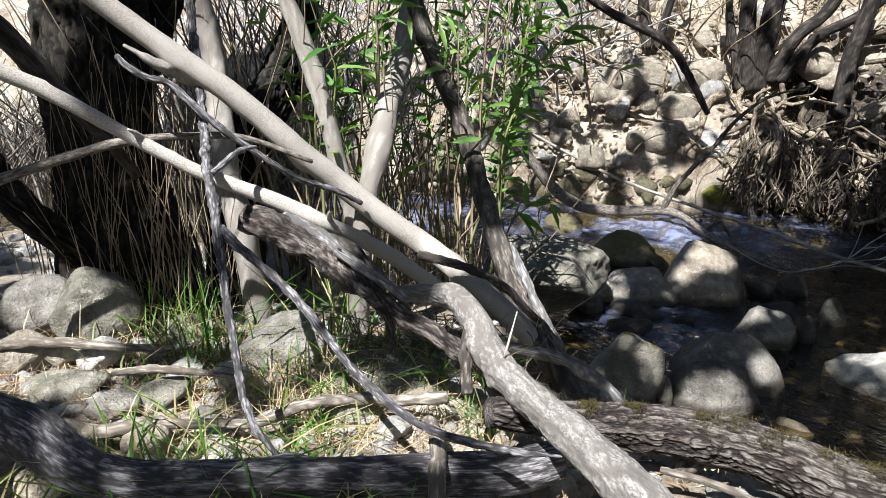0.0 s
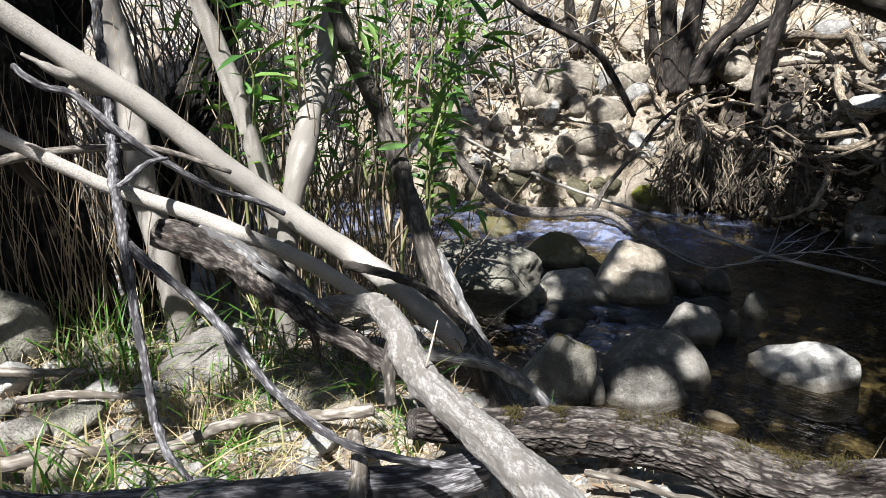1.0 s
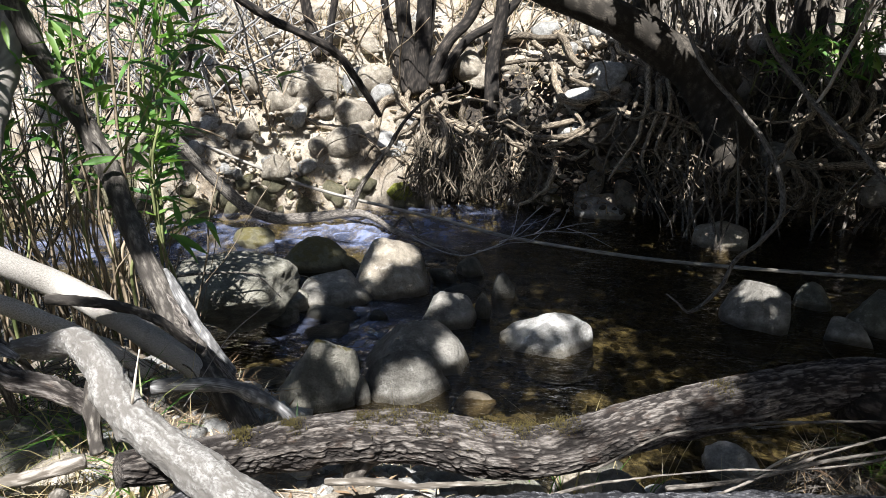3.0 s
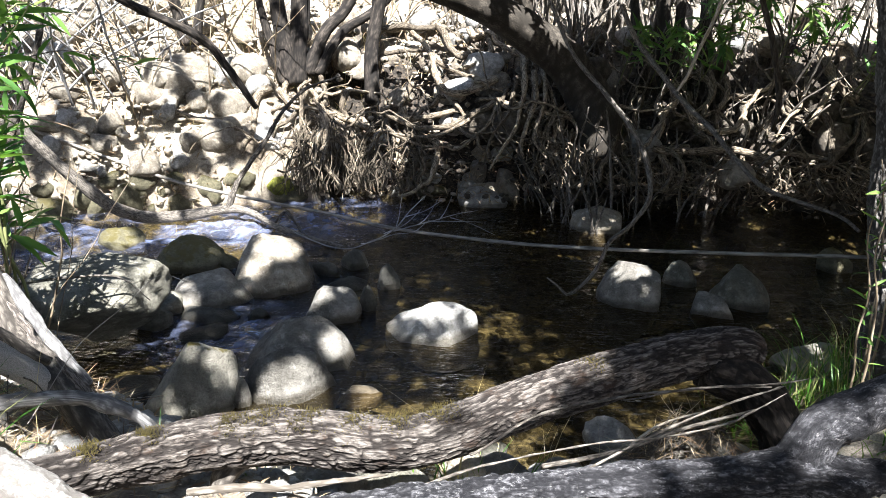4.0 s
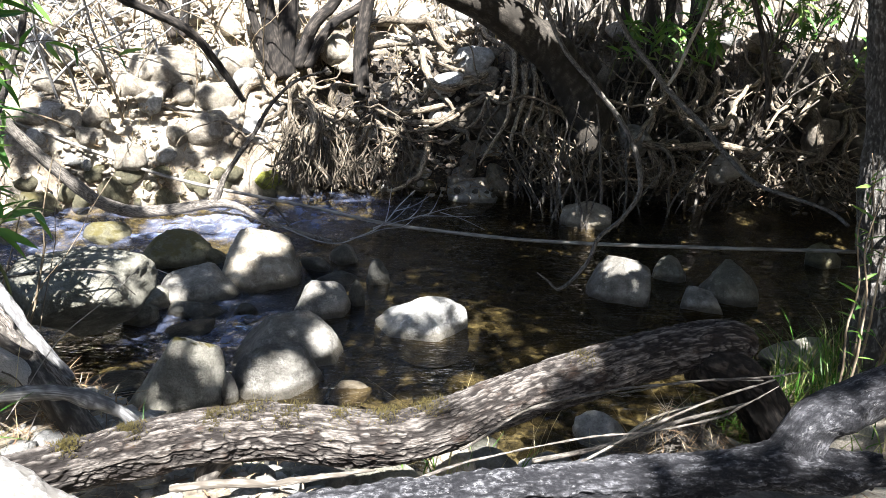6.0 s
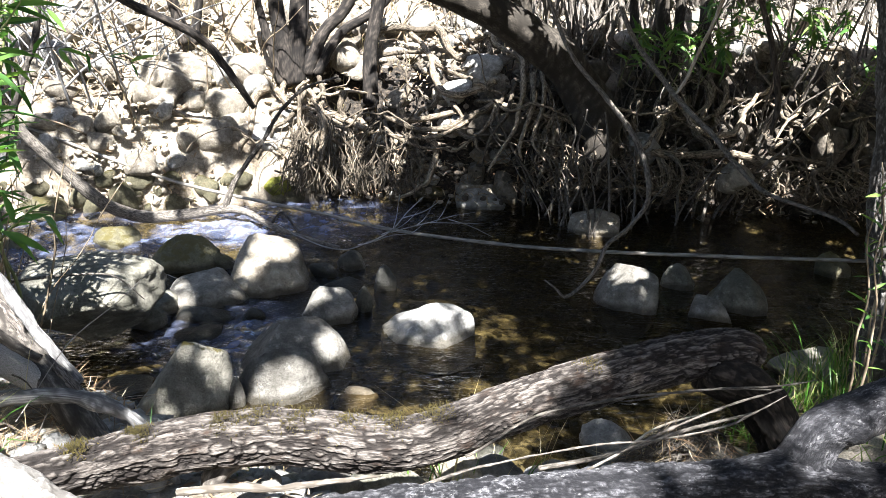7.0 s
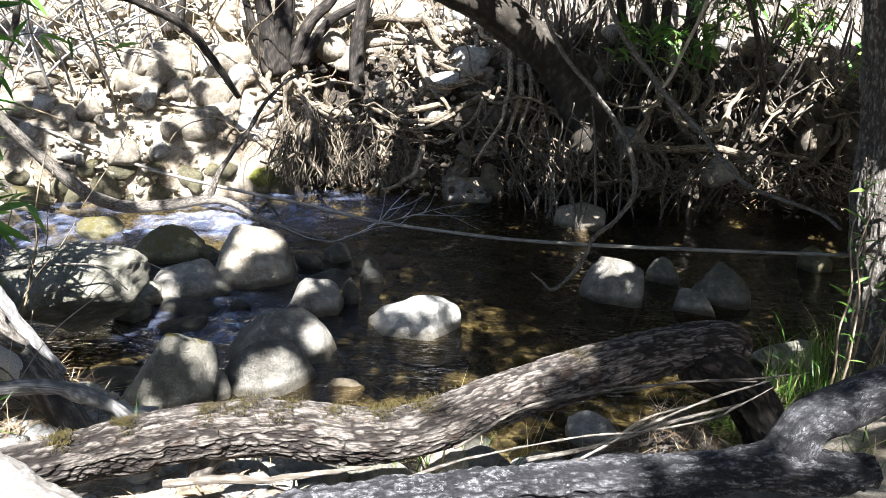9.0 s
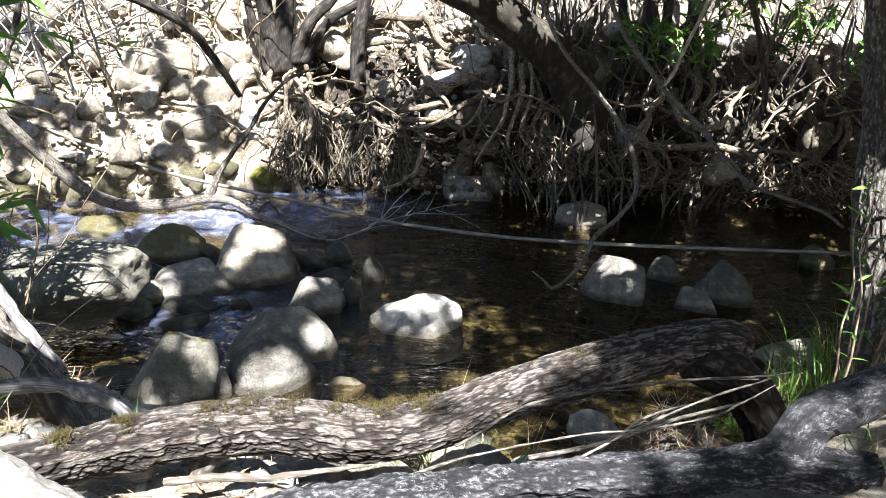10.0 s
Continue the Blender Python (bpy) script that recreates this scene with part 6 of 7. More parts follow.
bank_bush = thing("leafy_shrub", (6.6, 4.9, 1.9), "green narrow-leaved sprays above the shaded root bank", "shrub")
mass = Build()
for i in range(16):
    x = leaf_rnd.uniform(5.9, 8.2)
    y = float(far_edge(x)) + leaf_rnd.uniform(-0.3, 0.9)
    z = leaf_rnd.uniform(1.5, 2.1)
    shoot(bank_bush, [(x + 0.1, y + 0.5, max(1.3, z - 0.5), 0.007), (x, y + 0.2, z + 0.1, 0.005), (x - 0.15, y, z + 0.15, 0.004), (x - 0.3, y - 0.15, z, 0.003)], mass, False, 0.06, 0.25, size=1.3)
tagged(under(part("foliage", mass, LEAF_MASS), bank_bush), "narrow green leaves", kind="stuff")

spray = thing("leafy_spray", (0.55, 4.6, 1.7), "thin leafy twig reaching over the creek", "branch")
mass = Build()
for rows in ([(0.35, 4.7, 2.3, 0.006), (0.42, 4.72, 1.95, 0.006), (0.46, 4.75, 1.6, 0.005), (0.4, 4.8, 1.3, 0.004), (0.32, 4.85, 1.1, 0.003)],
             [(0.44, 4.73, 1.75, 0.004), (0.7, 4.72, 1.8, 0.003), (0.95, 4.7, 1.76, 0.002), (1.15, 4.68, 1.7, 0.002)]):
    shoot(spray, rows, mass, True, 0.13, 0.1, BARK_STEM)

right_bush = thing("leafy_shrub", (4.0, 1.75, 0.3), "thin shoots with small green leaves beside the tree", "shrub")
mass = Build()
for i in range(9):
    x, y = 3.75 + 0.09 * i + leaf_rnd.normal(0, 0.03), 1.75 + leaf_rnd.normal(0, 0.08)
    shoot(right_bush, [(x, y, lie1(x, y), 0.007), (x + 0.03, y, 0.6, 0.006), (x + leaf_rnd.normal(0, 0.07), y + 0.05, 1.1, 0.004), (x + leaf_rnd.normal(0, 0.1), y + 0.05, 1.5, 0.002)], mass, False, 0.12, 0.3, REED, 0.6)
tagged(under(part("foliage", mass, LEAF_MASS), right_bush), "small green leaves", kind="stuff")


herb = thing("broad_leaved_herb", (0.02, 1.36, 0.98), "low plant with broad green leaves in front of the grey log", "plant")
mass = Build()
for x, y, z, k in ((0.0, 1.36, 0.98, 6), (0.62, 2.3, 0.72, 7)):
    for i in range(k):
        v, f = leaf_shape(leaf_rnd.uniform(0.07, 0.11), leaf_rnd.uniform(0.045, 0.07), 0.2)
        a = leaf_rnd.uniform(0, 6.28)
        mass.add(np.array([x + 0.02 * math.cos(a), y + 0.02 * math.sin(a), z + leaf_rnd.uniform(0.0, 0.05)]) + turned(v, (math.cos(a), math.sin(a), leaf_rnd.uniform(0.1, 0.5)), 0.0), f)
tagged(under(part("foliage", mass, LEAF_MASS), herb), "broad green leaves", kind="stuff")


def blades(build, x, y, spread, n, low, high, rnd, width=0.006, droop=0.5):
    for _ in range(n):
        px, py = x + rnd.normal(0, spread), y + rnd.normal(0, spread)
        h, a = rnd.uniform(low, high), rnd.uniform(0, 6.28)
        out = np.array([math.cos(a), math.sin(a), 0])
        side = np.array([-math.sin(a), math.cos(a), 0])
        w, lean = width * rnd.uniform(0.6, 1.2), rnd.uniform(0.1, 1.0) * droop
        base = np.array([px, py, 0.0])
        v = []
        for t in (0, 0.35, 0.7):
            c = base + out * (lean * h * t * t * 1.3) + np.array([0, 0, h * (t - 0.35 * lean * t * t)])
            k = w * (1 - 0.55 * t)
            v += [c - side * k / 2, c + side * k / 2]
        v.append(base + out * (lean * h * 1.3) + np.array([0, 0, h * (1 - 0.35 * lean)]))
        build.add(v, [(0, 1, 3, 2), (2, 3, 5, 4), (4, 5, 6)])


def grass(spots, mat, label, seed, width=0.009, droop=0.6):
    b, rnd = Build(), np.random.default_rng(seed)
    for x, y, spread, n, low, high in spots:
        start = len(b.v)
        blades(b, x, y, spread, int(n * 1.3), low, high, rnd, width, droop)
        base = np.array([v[0] for v in b.v[start:]])
        for v, z in zip(b.v[start:], lie(base[:, 0], base[:, 1])):
            v[:, 2] += z - 0.01
        b.g[start:] = b.v[start:]
    return tagged(part("grass", b, mat), label, "grass", kind="stuff")


grass([(-1.05, 2.75, 0.12, 60, 0.15, 0.48), (-0.85, 2.55, 0.12, 44, 0.11, 0.38), (-0.33, 2.65, 0.09, 48, 0.18, 0.51), (-0.45, 2.35, 0.10, 24, 0.09, 0.28), (-0.20, 2.00, 0.07, 28, 0.09, 0.26), (-0.75, 2.75, 0.12, 36, 0.13, 0.38),
       (-0.75, 1.30, 0.12, 44, 0.11, 0.33), (-0.40, 1.28, 0.16, 104, 0.09, 0.33), (-0.10, 1.33, 0.12, 52, 0.08, 0.28), (0.12, 1.32, 0.08, 20, 0.07, 0.23), (-0.60, 1.62, 0.14, 52, 0.07, 0.26), (-0.25, 1.68, 0.10, 36, 0.07, 0.23), (0.27, 2.00, 0.06, 24, 0.07, 0.26),
       (-1.00, 2.30, 0.10, 14, 0.07, 0.26), (0.15, 2.30, 0.08, 32, 0.11, 0.33), (-0.15, 2.62, 0.10, 28, 0.11, 0.38), (-0.30, 2.25, 0.08, 20, 0.09, 0.26), (-0.70, 1.75, 0.08, 20, 0.07, 0.23), (0.02, 2.20, 0.06, 16, 0.09, 0.26)],
      GRASS, "green grass tufts among the stones of the bank", 1, 0.009, 1.3)
grass([(4.0, 2.05, 0.2, 240, 0.12, 0.42), (4.35, 2.1, 0.15, 120, 0.12, 0.42), (3.5, 1.8, 0.2, 90, 0.06, 0.24), (2.55, 1.8, 0.12, 40, 0.08, 0.24), (1.75, 1.95, 0.1, 26, 0.08, 0.3), (2.0, 2.0, 0.1, 20, 0.08, 0.26), (0.95, 2.05, 0.1, 16, 0.05, 0.15)],
      GRASS, "green grass at the water's edge beside the tree", 2, 0.008, 0.9)
grass([(-0.5, 2.3, 0.16, 160, 0.04, 0.16), (-0.3, 2.15, 0.14, 160, 0.04, 0.15), (0.0, 2.1, 0.12, 80, 0.04, 0.14), (-1.2, 2.7, 0.2, 120, 0.05, 0.2), (-1.5, 3.0, 0.2, 160, 0.08, 0.4), (2.15, 1.42, 0.1, 120, 0.03, 0.14), (1.9, 1.45, 0.14, 80, 0.03, 0.12), (-0.75, 2.2, 0.12, 60, 0.03, 0.12)],
      DRY_GRASS, "dry straw-coloured grass on the bank", 3, 0.004, 1.3)
grass([(1.85, 2.1, 0.1, 6, 0.35, 0.6), (2.15, 2.0, 0.1, 5, 0.3, 0.5), (2.5, 2.05, 0.15, 5, 0.2, 0.4), (3.9, 2.1, 0.2, 8, 0.3, 0.6), (0.35, 2.2, 0.1, 5, 0.2, 0.45), (1.3, 2.3, 0.15, 4, 0.2, 0.4), (-0.9, 2.6, 0.15, 5, 0.3, 0.5)],
      DRY_GRASS, "thin dry seed stalks standing at the pool", 4, 0.003, 0.6)
grass([(x, 8.6 + 0.9 * math.sin(3 * x), 0.3, 60, 0.1, 0.35) for x in np.linspace(-0.5, 6.5, 15)], DRY_GRASS, "dry grass on the sunlit far bank", 5, 0.008, 0.9)

# litter on the near bank and the far slope
def mound(x, y):
    """Top of the drift heap between the two logs."""
    return lie1(x, y) + 0.46 * math.exp(-((x - 2.42) / 0.36) ** 2 - ((y - 1.58) / 0.2) ** 2)


b, rnd = Build(), np.random.default_rng(8)


def scrap(p, length, width, flat=0.25):
    way = rnd.normal(size=3) * [1, 1, flat]
    v, f = leaf_shape(length, width, rnd.uniform(-0.3, 0.3))
    b.add(np.asarray(p) + turned(v, way, rnd.uniform(-0.5, 0.5)), f)


px, py = rnd.uniform(-2.4, 1.4, 2600), rnd.uniform(1.1, 3.4, 2600)
for x, y, z in zip(px, py, lie(px, py)):
    if z > 0.05:
        scrap((x, y, z + 0.008), rnd.uniform(0.03, 0.09), rnd.uniform(0.003, 0.014))
px, py = rnd.uniform(1.4, 3.2, 900), rnd.uniform(0.9, 2.0, 900)
for x, y, z in zip(px, py, lie(px, py)):
    if z > 0.05:
        scrap((x, y, z + 0.008), rnd.uniform(0.04, 0.1), rnd.uniform(0.003, 0.012))
for _ in range(700):
    scrap(bank(rnd.uniform(3.6, 8.3), rnd.uniform(0.05, 0.6), rnd.uniform(0.02, 0.25)), rnd.uniform(0.05, 0.14), rnd.uniform(0.005, 0.016), 0.5)
for _ in range(2200):
    scrap(bank(rnd.uniform(0, 5.0), rnd.uniform(0.05, 2.1), 0.02), rnd.uniform(0.05, 0.12), rnd.uniform(0.006, 0.022), 0.6)
px, py = rnd.uniform(-1.9, 0.7, 4200), rnd.uniform(1.5, 3.0, 4200)
for x, y, z in zip(px, py, lie(px, py)):
    if z > 0.05:
        scrap((x, y, z + rnd.uniform(0.008, 0.03)), rnd.uniform(0.06, 0.16), rnd.uniform(0.0015, 0.004), 0.15)
for _ in range(600):
    x, y = rnd.normal(2.42, 0.26), rnd.normal(1.57, 0.13)
    scrap((x, y, mound(x, y) + rnd.uniform(0, 0.03)), rnd.uniform(0.04, 0.14), rnd.uniform(0.0015, 0.004), 0.3)
tagged(part("leaf_litter", b, LITTER), "dry brown leaves and straw strewn on both banks", "litter", kind="stuff")

heap = Build()
for i in range(420):
    x, y = rnd.normal(2.42, 0.26), rnd.normal(1.56, 0.13)
    a, ln = rnd.normal(-0.35, 0.6), rnd.uniform(0.08, 0.42)
    z = mound(x, y) - rnd.uniform(0.0, 0.06)
    dx, dy = math.cos(a) * ln / 2, math.sin(a) * ln / 2
    r = rnd.uniform(0.0007, 0.0022)
    limb(heap, [(x - dx, y - dy, mound(x - dx, y - dy) + 0.01, r), (x, y, z + rnd.normal(0.02, 0.02), r), (x + dx, y + dy, mound(x + dx, y + dy) + rnd.uniform(0, 0.05), r * 0.5)], 4, 0.1, 0.05, wiggle=0.02, seed=i)
for i in range(160):
    x, y = rnd.normal(0.0, 0.16), rnd.normal(2.5, 0.1)
    a, ln = rnd.uniform(0, 6.28), rnd.uniform(0.06, 0.25)
    z, r = lie1(x, y) + rnd.uniform(0.0, 0.22), rnd.uniform(0.001, 0.003)
    dx, dy, dz = math.cos(a) * ln / 2, math.sin(a) * ln / 2, rnd.normal(0, 0.05)
    limb(heap, [(x - dx, y - dy, z - dz, r), (x, y, z + rnd.normal(0, 0.01), r), (x + dx, y + dy, z + dz, r * 0.5)], 4, 0.1, 0.05, wiggle=0.02, seed=i)
tagged(part("brushwood", heap, BARK_STEM), "heap of thin brown twigs and straw between the logs", "twigs", kind="stuff")

# thicket of dry stems behind the saplings and on the far slope
def thicket(name, spots, r0, r1, mat, label, seed, lean=0.25, high=(1.2, 2.4)):
    b, rnd = Build(), np.random.default_rng(seed)
    for x, y, z in spots:
        h, r = rnd.uniform(*high), rnd.uniform(r0, r1)
        dx, dy = rnd.normal(0, lean, 2)
        limb(b, [(x, y, z - 0.05, r), (x + dx * 0.3 * h, y + dy * 0.3 * h, z + 0.4 * h, r * 0.9), (x + dx * h, y + dy * h, z + h, r * 0.4)], 4, 0.13, 0.05, wiggle=0.035, seed=int(rnd.integers(1000)))
    return tagged(part(name, b, mat), label, "undergrowth", kind="stuff")


def spots_in(n, x0, x1, y0, y1, seed):
    r = np.random.default_rng(seed)
    x, y = r.uniform(x0, x1, n), r.uniform(y0, y1, n)
    return np.stack([x, y, lie(x, y)], 1)


thicket("thicket", spots_in(80, -2.0, 0.2, 3.4, 4.8, 1), 0.004, 0.011, REED, "thicket of dry upright stems behind the trunks", 1, 0.26)
thicket("thicket", spots_in(50, -0.5, 0.4, 3.75, 4.3, 2), 0.003, 0.008, REED, "thin dry stems among the saplings", 2, 0.25, (0.6, 1.5))
thicket("thicket", spots_in(120, -1.95, -0.95, 2.8, 3.2, 3), 0.0015, 0.004, REED, "dry stems round the willow's foot", 3, 0.16, (0.3, 1.5))
thicket("thicket", spots_in(210, -4.5, 4.8, 7.9, 9.6, 4), 0.005, 0.013, REED, "tangle of dry stems on the far bank", 4, 0.8, (0.4, 1.2))
thicket("thicket", spots_in(260, 5.2, 11.0, 6.4, 9.0, 9), 0.012, 0.035, BARK_STEM, "dark bare shrubs behind the root bank", 9, 0.3, (0.8, 2.2))
thicket("thicket", spots_in(560, 5.0, 10.5, 4.9, 8.5, 5), 0.006, 0.024, BARK_STEM, "dark tangle of stems above the root bank", 5, 0.35, (0.6, 1.6))
thicket("thicket", spots_in(560, -9.0, -2.0, 6.6, 9.8, 8), 0.007, 0.022, BARK_STEM, "dark brush upstream on the far bank", 8, 0.5, (0.6, 1.8))
thicket("thicket", spots_in(620, -7.0, 1.8, 8.0, 11.5, 7), 0.006, 0.014, DEAD, "grey tangle of bare brush on the sunlit slope", 7, 0.7, (0.5, 1.6))
thicket("thicket", spots_in(60, -1.9, -0.6, 4.2, 5.4, 21), 0.004, 0.012, BARK_STEM, "dense brown brush behind the willow", 21, 0.3, (1.4, 2.6))
thicket("thicket", spots_in(22, -7, -2.6, 3.2, 6.0, 6), 0.005, 0.014, REED, "dry stems upstream of the willow", 6, 0.3)

# ---------------------------------------------------------------- unseen crowns overhead, with gaps placed to put sun on chosen spots
GAPS = [(-0.95, 2.73, 2.0, 0.08), (-0.62, 2.84, 1.72, 0.17), (-0.33, 2.96, 1.42, 0.17), (-0.05, 2.98, 1.2, 0.12), (0.25, 1.95, 1.3, 0.15), (0.35, 1.7, 1.25, 0.13), (0.47, 1.45, 1.27, 0.13),
        (0.6, 1.22, 1.3, 0.15), (0.7, 0.95, 1.3, 0.14), (1.0, 1.85, 1.0, 0.14), (0.7, 1.8, 1.05, 0.15), (1.95, 5.2, 0.35, 0.13), (4.25, 3.7, 0.3, 0.09)]
GAPS += [(0.8, 1.57, 1.0, 0.12), (1.05, 1.52, 0.95, 0.12), (1.3, 1.46, 0.92, 0.07), (2.2, 1.0, 1.15, 0.06), (-1.0, 2.7, 1.0, 0.14), (-0.3, 2.6, 1.0, 0.1), (-0.55, 2.5, 1.0, 0.2), (-1.65, 2.6, 1.05, 0.2), (-0.3, 1.97, 0.95, 0.15), (0.1, 2.0, 1.0, 0.14), (-0.9, 2.1, 0.9, 0.16),
         (-0.8, 1.9, 0.95, 0.12), (-1.45, 2.35, 0.9, 0.22), (-0.25, 3.3, 1.6, 0.22), (-0.54, 3.15, 1.9, 0.14), (0.45, 2.85, 1.05, 0.08)]
WIDE = [(0.3, 8.0, 0.7, 0.9), (1.2, 7.8, 0.6, 0.95), (2.2, 7.8, 0.7, 0.95), (3.2, 7.7, 0.8, 0.8), (2.0, 8.6, 1.6, 1.2), (3.4, 8.3, 1.6, 0.9), (4.1, 7.7, 1.3, 0.5), (-4.0, 7.0, 0.3, 1.0), (-1.5, 4.6, 0.3, 0.35),
        (7.4, 4.6, 1.6, 0.25), (3.4, 7.3, 0.5, 0.65), (4.5, 7.4, 1.5, 0.5), (4.4, 6.8, 0.95, 0.25), (0.35, 3.8, 2.1, 0.42), (0.8, 6.8, 0.1, 0.5), (1.8, 6.7, 0.1, 0.5), (-0.5, 6.9, 0.1, 0.5), (-3.0, 5.6, 0.2, 0.7), (-2.4, 5.0, 0.3, 0.7), (-3.8, 6.2, 0.2, 0.9), (-2.6, 6.3, 0.1, 0.5), (-1.0, 8.5, 0.9, 1.2)]
GAPS += [(2.6, 3.95, 0.2, 0.06), (1.52, 3.45, 0.24, 0.05), (1.85, 3.7, 0.3, 0.05), (1.3, 1.78, 1.0, 0.06), (1.55, 1.38, 0.97, 0.05),
         (1.95, 2.3, 0.2, 0.12), (2.2, 2.25, 0.2, 0.08), (2.0, 4.4, 0.25, 0.05), (1.95, 3.35, 0.0, 0.1)]
GAPS += [(x, np.interp(x, [0.3, 0.6, 1.07, 1.4], [1.68, 1.79, 1.85, 1.76]), np.interp(x, [0.3, 0.6, 1.07, 1.4], [1.2, 1.08, 0.97, 0.92]), 0.13) for x in (0.42, 0.55, 0.7, 0.85, 1.0, 1.15, 1.3, 1.42)]
GAPS += [(x, 1.62 - 0.1 * x, 0.95, 0.1) for x in (0.6, 0.72, 0.84, 0.96, 1.08, 1.2, 1.32)]
GAPS += [(0.95, 1.98, 0.7, 0.12), (1.2, 2.0, 0.6, 0.1), (1.9, 2.02, 0.42, 0.1), (1.75, 1.3, 0.98, 0.09), (1.4, 3.4, 0.2, 0.07), (1.62, 3.42, 0.18, 0.06), (-0.2, 3.5, 1.75, 0.14), (-0.22, 3.2, 1.6, 0.12), (0.15, 3.5, 1.5, 0.12), (0.35, 2.9, 1.1, 0.1), (0.5, 2.75, 0.95, 0.08),
         (-0.5, 3.15, 1.8, 0.06), (0.23, 1.95, 1.3, 0.1), (-0.8, 2.3, 1.72, 0.05), (-0.3, 2.1, 0.9, 0.11), (-0.15, 1.8, 0.95, 0.09), (0.1, 2.1, 0.92, 0.09), (-0.45, 1.75, 0.95, 0.08), (-0.7, 1.9, 0.95, 0.08), (0.3, 1.95, 0.95, 0.06), (-0.5, 2.4, 1.55, 0.1),
         (-1.15, 2.12, 1.95, 0.05), (-0.78, 2.79, 1.86, 0.16), (-0.47, 2.9, 1.57, 0.16), (-0.17, 2.97, 1.3, 0.14), (0.1, 2.88, 1.1, 0.1), (-0.45, 2.33, 1.42, 0.1), (-0.28, 2.33, 1.32, 0.06), (-0.6, 2.1, 1.6, 0.06),
         (0.15, 1.65, 1.1, 0.06), (-0.3, 1.95, 1.36, 0.05), (0.0, 1.63, 1.23, 0.06), (-1.5, 2.6, 1.05, 0.1), (-1.35, 2.5, 0.95, 0.1),
         (1.42, 1.44, 0.96, 0.1), (1.55, 1.4, 0.96, 0.07), (1.38, 3.36, 0.18, 0.09), (1.55, 3.38, 0.16, 0.08), (1.9, 3.75, 0.28, 0.05), (2.6, 3.85, 0.2, 0.05),
         (5.2, 6.2, 1.5, 0.1), (7.0, 4.9, 1.5, 0.15), (7.25, 4.7, 1.1, 0.12), (6.8, 4.9, 0.6, 0.07), (4.9, 6.4, 1.3, 0.09), (4.4, 6.8, 1.4, 0.22), (4.3, 6.7, 1.0, 0.14), (7.6, 4.5, 0.8, 0.08), (6.2, 5.3, 1.5, 0.06), (5.6, 5.7, 0.6, 0.05),
         (1.85, 1.72, 1.0, 0.07)]
GAPS += [(x, 1.85 - 0.12 * abs(x - 1.0), 1.0, 0.15) for x in (0.9, 1.05, 1.2, 1.35, 1.5)]
GAPS += [(2.2, 3.3, -0.15, 0.1), (2.45, 3.15, -0.15, 0.08), (2.0, 3.1, -0.1, 0.1), (2.7, 3.4, -0.15, 0.06), (4.31, 7.29, 1.25, 0.2), (4.15, 8.06, 1.7, 0.35), (4.8, 7.43, 1.6, 0.16), (8.3, 5.1, 1.56, 0.12), (8.08, 4.76, 1.17, 0.1), (7.14, 4.65, 0.2, 0.08), (5.43, 6.38, 1.11, 0.06)]
GAPS += [(0.2, 2.06, 1.3, 0.1), (1.75, 5.05, 0.3, 0.05)]
GAPS += [(x, y, z, 0.12) for x, y, z in ((0.9, 1.54, 0.95), (1.05, 1.51, 0.95), (1.2, 1.48, 0.95), (1.35, 1.45, 0.94), (1.5, 1.41, 0.93), (1.64, 1.36, 0.94))]
THIN = [(3.0, 4.9, -0.1, 0.4), (3.3, 4.3, -0.1, 0.3), (1.0, 3.55, 0.3, 0.3), (2.65, 3.9, 0.2, 0.28), (2.4, 1.55, 0.7, 0.12), (1.7, 1.3, 0.95, 0.2), (0.9, 2.1, 0.6, 0.25)]
canopy_rnd = np.random.default_rng(12)
N = 140000
sd = np.array(SUN_DIR)
foot = np.stack([canopy_rnd.uniform(-4.5, 10.5, N), canopy_rnd.uniform(-0.6, 11.0, N), np.zeros(N)], 1)
# Leaves hang low, out of view, to keep sky light off the root bank.
tall = np.where(foot[:, 0] < 3.9, canopy_rnd.uniform(6.0, 7.8, N), np.where(foot[:, 0] < 4.8, canopy_rnd.uniform(3.3, 5.2, N), canopy_rnd.uniform(2.7, 3.5, N)))
c = foot + sd * (tall / sd[2])[:, None]
level = c - sd * ((c[:, 2] - 0.9) / sd[2])[:, None]
thick = (level[:, 0] > -0.2) & (level[:, 0] < 3.6) & (level[:, 1] > 0.6) & (level[:, 1] < 5.3)
thick |= (level[:, 0] > -2.8) & (level[:, 0] < -0.9) & (level[:, 1] > 3.3) & (level[:, 1] < 4.6)
thick |= (level[:, 0] > 4.1) & (level[:, 1] > 4.2) & (level[:, 1] < far_edge(level[:, 0]) + 1.0)
thick |= (level[:, 0] > 2.0) & (level[:, 0] < 7.0) & (level[:, 1] > 2.6) & (level[:, 1] < far_edge(level[:, 0]) - 0.2)
ok = (fbm(foot * 1.5, 61, 3) < 0.36) | thick
ok &= ~((level[:, 0] > -0.3) & (level[:, 0] < 4.0) & (level[:, 1] < 0.3))
dapple = fbm(level * [3.4, 3.4, 0], 67, 2)
ok &= ~((np.abs(level[:, 0] + 0.88) + np.abs(level[:, 1] - 2.75) > 0.4) & (level[:, 0] > -2.6) & (level[:, 0] < 0.1) & (level[:, 1] > 1.8) & (level[:, 1] < 3.3) & (dapple > 0.27))
ok &= ~((level[:, 0] > 1.5) & (level[:, 0] < 3.2) & (level[:, 1] > 0.8) & (level[:, 1] < 1.5) & (dapple > 0.55))
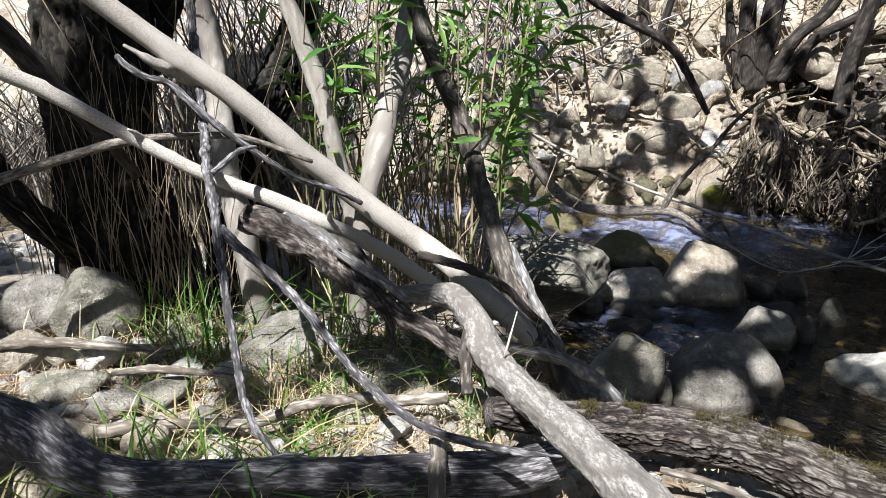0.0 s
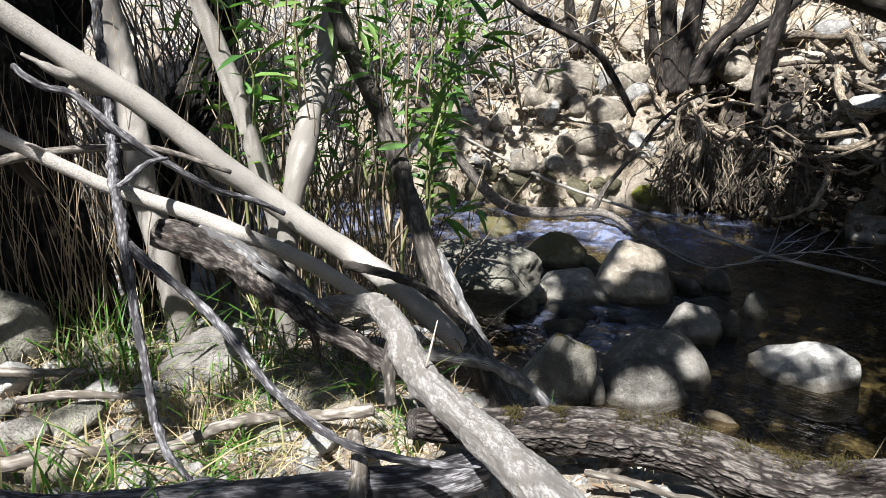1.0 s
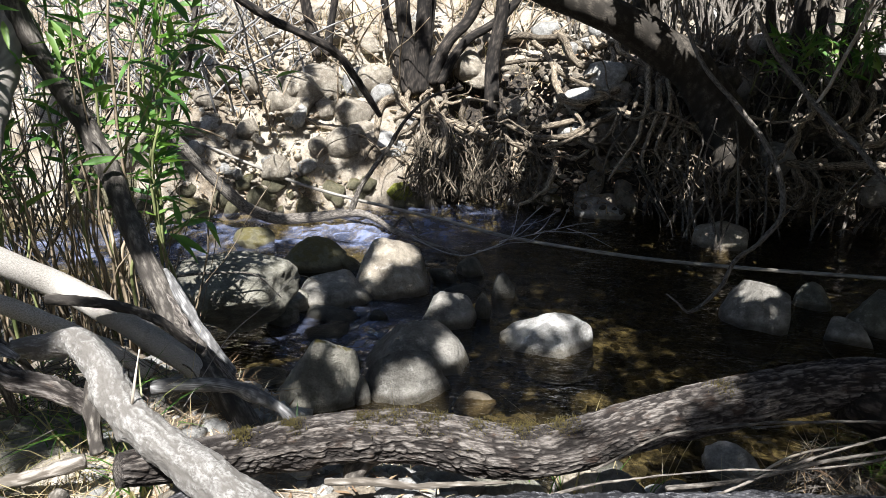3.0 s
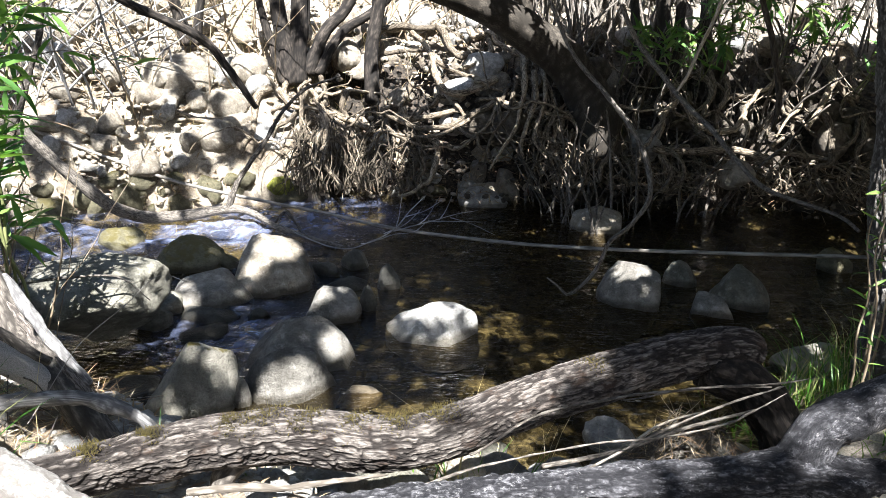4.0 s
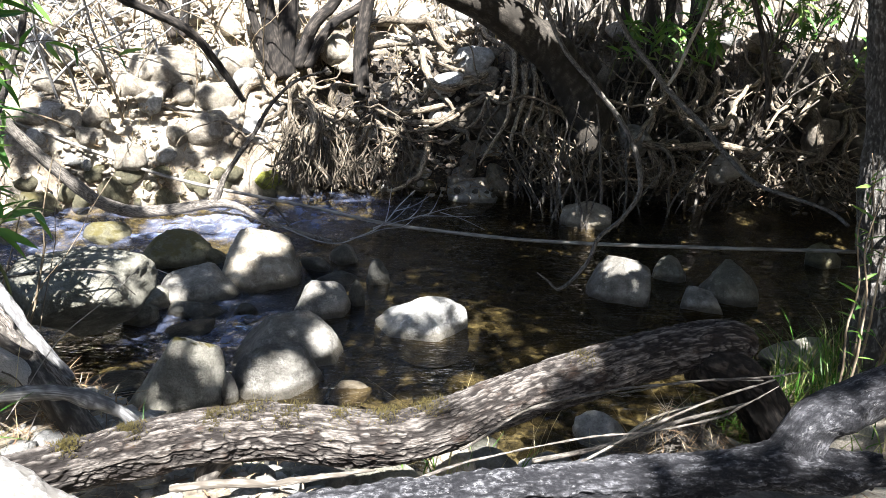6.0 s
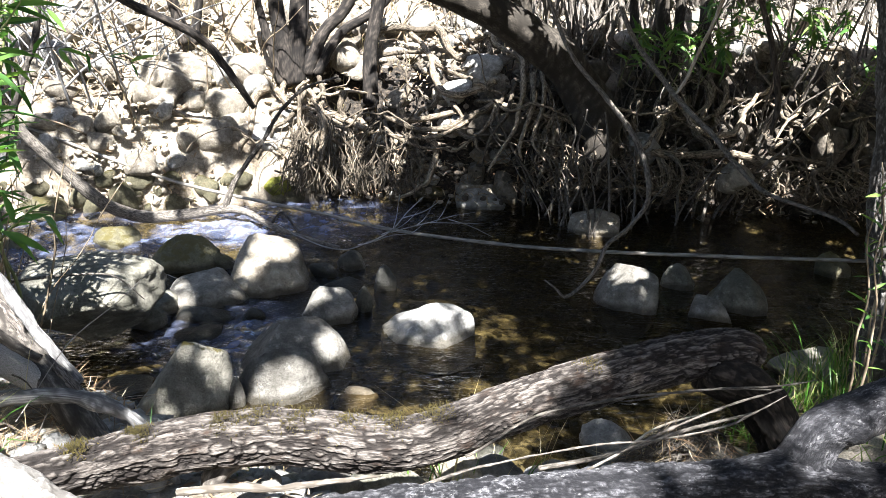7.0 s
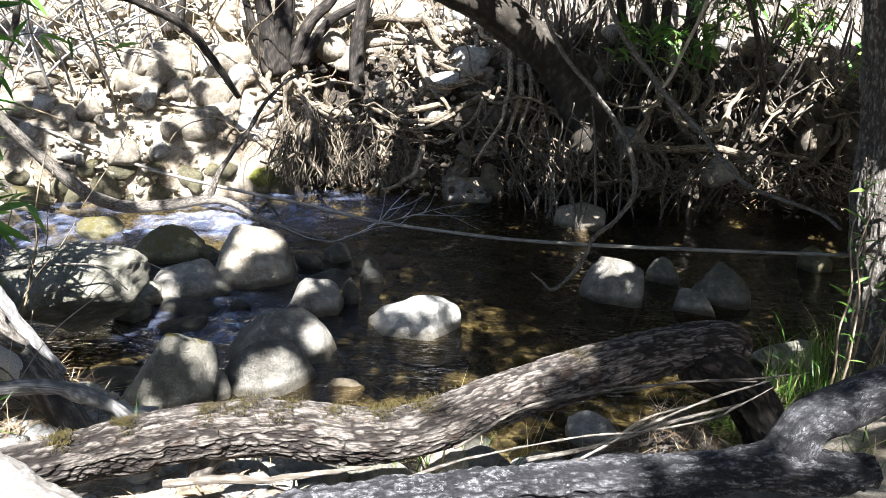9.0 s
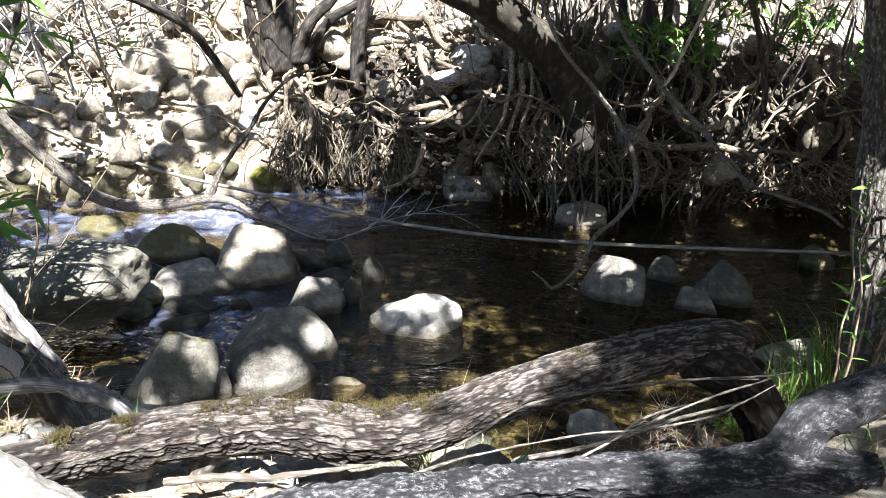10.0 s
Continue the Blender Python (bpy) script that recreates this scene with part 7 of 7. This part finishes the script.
ok &= ~((level[:, 0] > 4.1) & (level[:, 1] > 4.2) & (fbm(level * [5.5, 5.5, 0], 68, 2) > np.where(level[:, 0] < 5.4, 0.42, 0.54)))
for x0, x1, y0, y1, kept in ((1.75, 4.0, 0.3, 2.3, 0.36), (1.7, 3.4, 2.5, 3.7, 0.45), (-1.6, 0.5, 1.1, 1.75, 0.5), (0.7, 1.6, 3.9, 4.9, 0.85)):
    thin = (level[:, 0] > x0) & (level[:, 0] < x1) & (level[:, 1] > y0) & (level[:, 1] < y1)
    thin &= (np.abs(level[:, 0] - 2.2) > 0.5) | (np.abs(level[:, 1] - 1.65) > 0.22)
    ok &= ~thin | (canopy_rnd.uniform(0, 1, N) < kept)
high = c - sd * ((c[:, 2] - 2.0) / sd[2])[:, None]
ok &= high[:, 1] < far_edge(high[:, 0]) + np.interp(high[:, 0], [0.5, 3.5, 5.0, 6.0], [0.8, 0.8, 1.2, 1.5])
shreds = fbm(level * [4.2, 4.2, 0], 74, 3) > 0.24
for gaps, left in ((GAPS, 0.015), (WIDE, 0.06), (THIN, 0.5)):
    for gxx, gyy, gzz, gr in gaps:
        d = c - [gxx, gyy, gzz]
        off = np.linalg.norm(d - (d @ sd)[:, None] * sd, axis=1)
        stays = np.where(shreds, 0.9, left) if gyy > 6.3 and gaps is WIDE else left
        ok &= (off > gr + (0.06 if gxx < 1.75 or gyy > 2.2 else 0.025)) | (canopy_rnd.uniform(0, 1, N) < stays)
c = c[ok]
# Unseen leaf wall past the far bank, added to darken reflections and sky light.
shade_wall = np.stack([canopy_rnd.uniform(-9.0, 15.0, 110000), np.zeros(110000), canopy_rnd.uniform(2.5, 8.0, 110000)], 1)
shade_wall = shade_wall[(shade_wall[:, 0] > 4.0) | (shade_wall[:, 2] < 5.6)]
shade_wall[:, 1] = far_edge(shade_wall[:, 0]) + canopy_rnd.uniform(2.4, 5.0, len(shade_wall)) + np.where(shade_wall[:, 0] < 4.8, 0.6, 0.0)
shade_wall = shade_wall[fbm(shade_wall * 0.9, 71, 2) > np.where(shade_wall[:, 0] < 4.0, 0.0, np.where(shade_wall[:, 2] > 4.5, 0.08, -0.3))]
c = np.concatenate([c, shade_wall])
tops = [(willow, np.array([-1.6, 3.7])), (big, np.array([4.0, 6.3])), (bank_tree, np.array([4.6, 2.5])), (sapling, np.array([0.0, 1.0]))]
near_top = np.argmin(np.stack([np.linalg.norm(c[:, :2] - t, axis=1) for _, t in tops]), 0)
for k, (owner, _) in enumerate(tops):
    pts = c[near_top == k]
    n = len(pts)
    a, tilt = canopy_rnd.uniform(0, 6.28, n), canopy_rnd.uniform(-0.7, 0.7, n)
    way = np.stack([np.cos(a) * np.cos(tilt), np.sin(a) * np.cos(tilt), np.sin(tilt)], 1)
    side = np.stack([-np.sin(a), np.cos(a), canopy_rnd.uniform(-0.4, 0.4, n)], 1)
    ln, wd = canopy_rnd.uniform(0.14, 0.26, n)[:, None], canopy_rnd.uniform(0.05, 0.09, n)[:, None]
    v = np.stack([pts - way * ln / 2, pts + side * wd / 2, pts + way * ln / 2, pts - side * wd / 2], 1).reshape(-1, 3)
    cb = Build()
    cb.v, cb.g, cb.n = [v], [v], len(v)
    cb.f = [(4 * i, 4 * i + 1, 4 * i + 2, 4 * i + 3) for i in range(n)]
    tagged(under(part("crown", cb, CROWN), owner), "leafy crown overhead, with unseen leaves added to shape shade and reflections", kind="stuff")

# unseen leaves added behind and beside the camera to block sky light
def woodland(boxes, label):
    b = Build()
    for n, x0, x1, y0, y1, z0, z1 in boxes:
        pts = np.stack([canopy_rnd.uniform(x0, x1, n), canopy_rnd.uniform(y0, y1, n), canopy_rnd.uniform(z0, z1, n)], 1)
        a, ln = canopy_rnd.normal(size=(n, 3)), canopy_rnd.uniform(0.12, 0.24, n)[:, None]
        a /= np.linalg.norm(a, axis=1)[:, None]
        side = np.cross(a, canopy_rnd.normal(size=(n, 3)))
        side /= np.linalg.norm(side, axis=1)[:, None]
        v = np.stack([pts - a * ln, pts + side * ln * 0.4, pts + a * ln, pts - side * ln * 0.4], 1).reshape(-1, 3)
        b.f += [(b.n + 4 * i, b.n + 4 * i + 1, b.n + 4 * i + 2, b.n + 4 * i + 3) for i in range(n)]
        b.v.append(v)
        b.g.append(v)
        b.n += len(v)
    return tagged(part("woodland", b, CROWN), label, "trees", kind="stuff")


woodland([(9000, -9, 13, -7.5, -4.2, 0.8, 4.5), (12000, -10.5, -7.5, -4.0, 5.5, 0.5, 6.5), (9000, 11, 14, -4.0, 2.5, 0.5, 8)], "unseen leaf mass added round the near bank to block sky light")
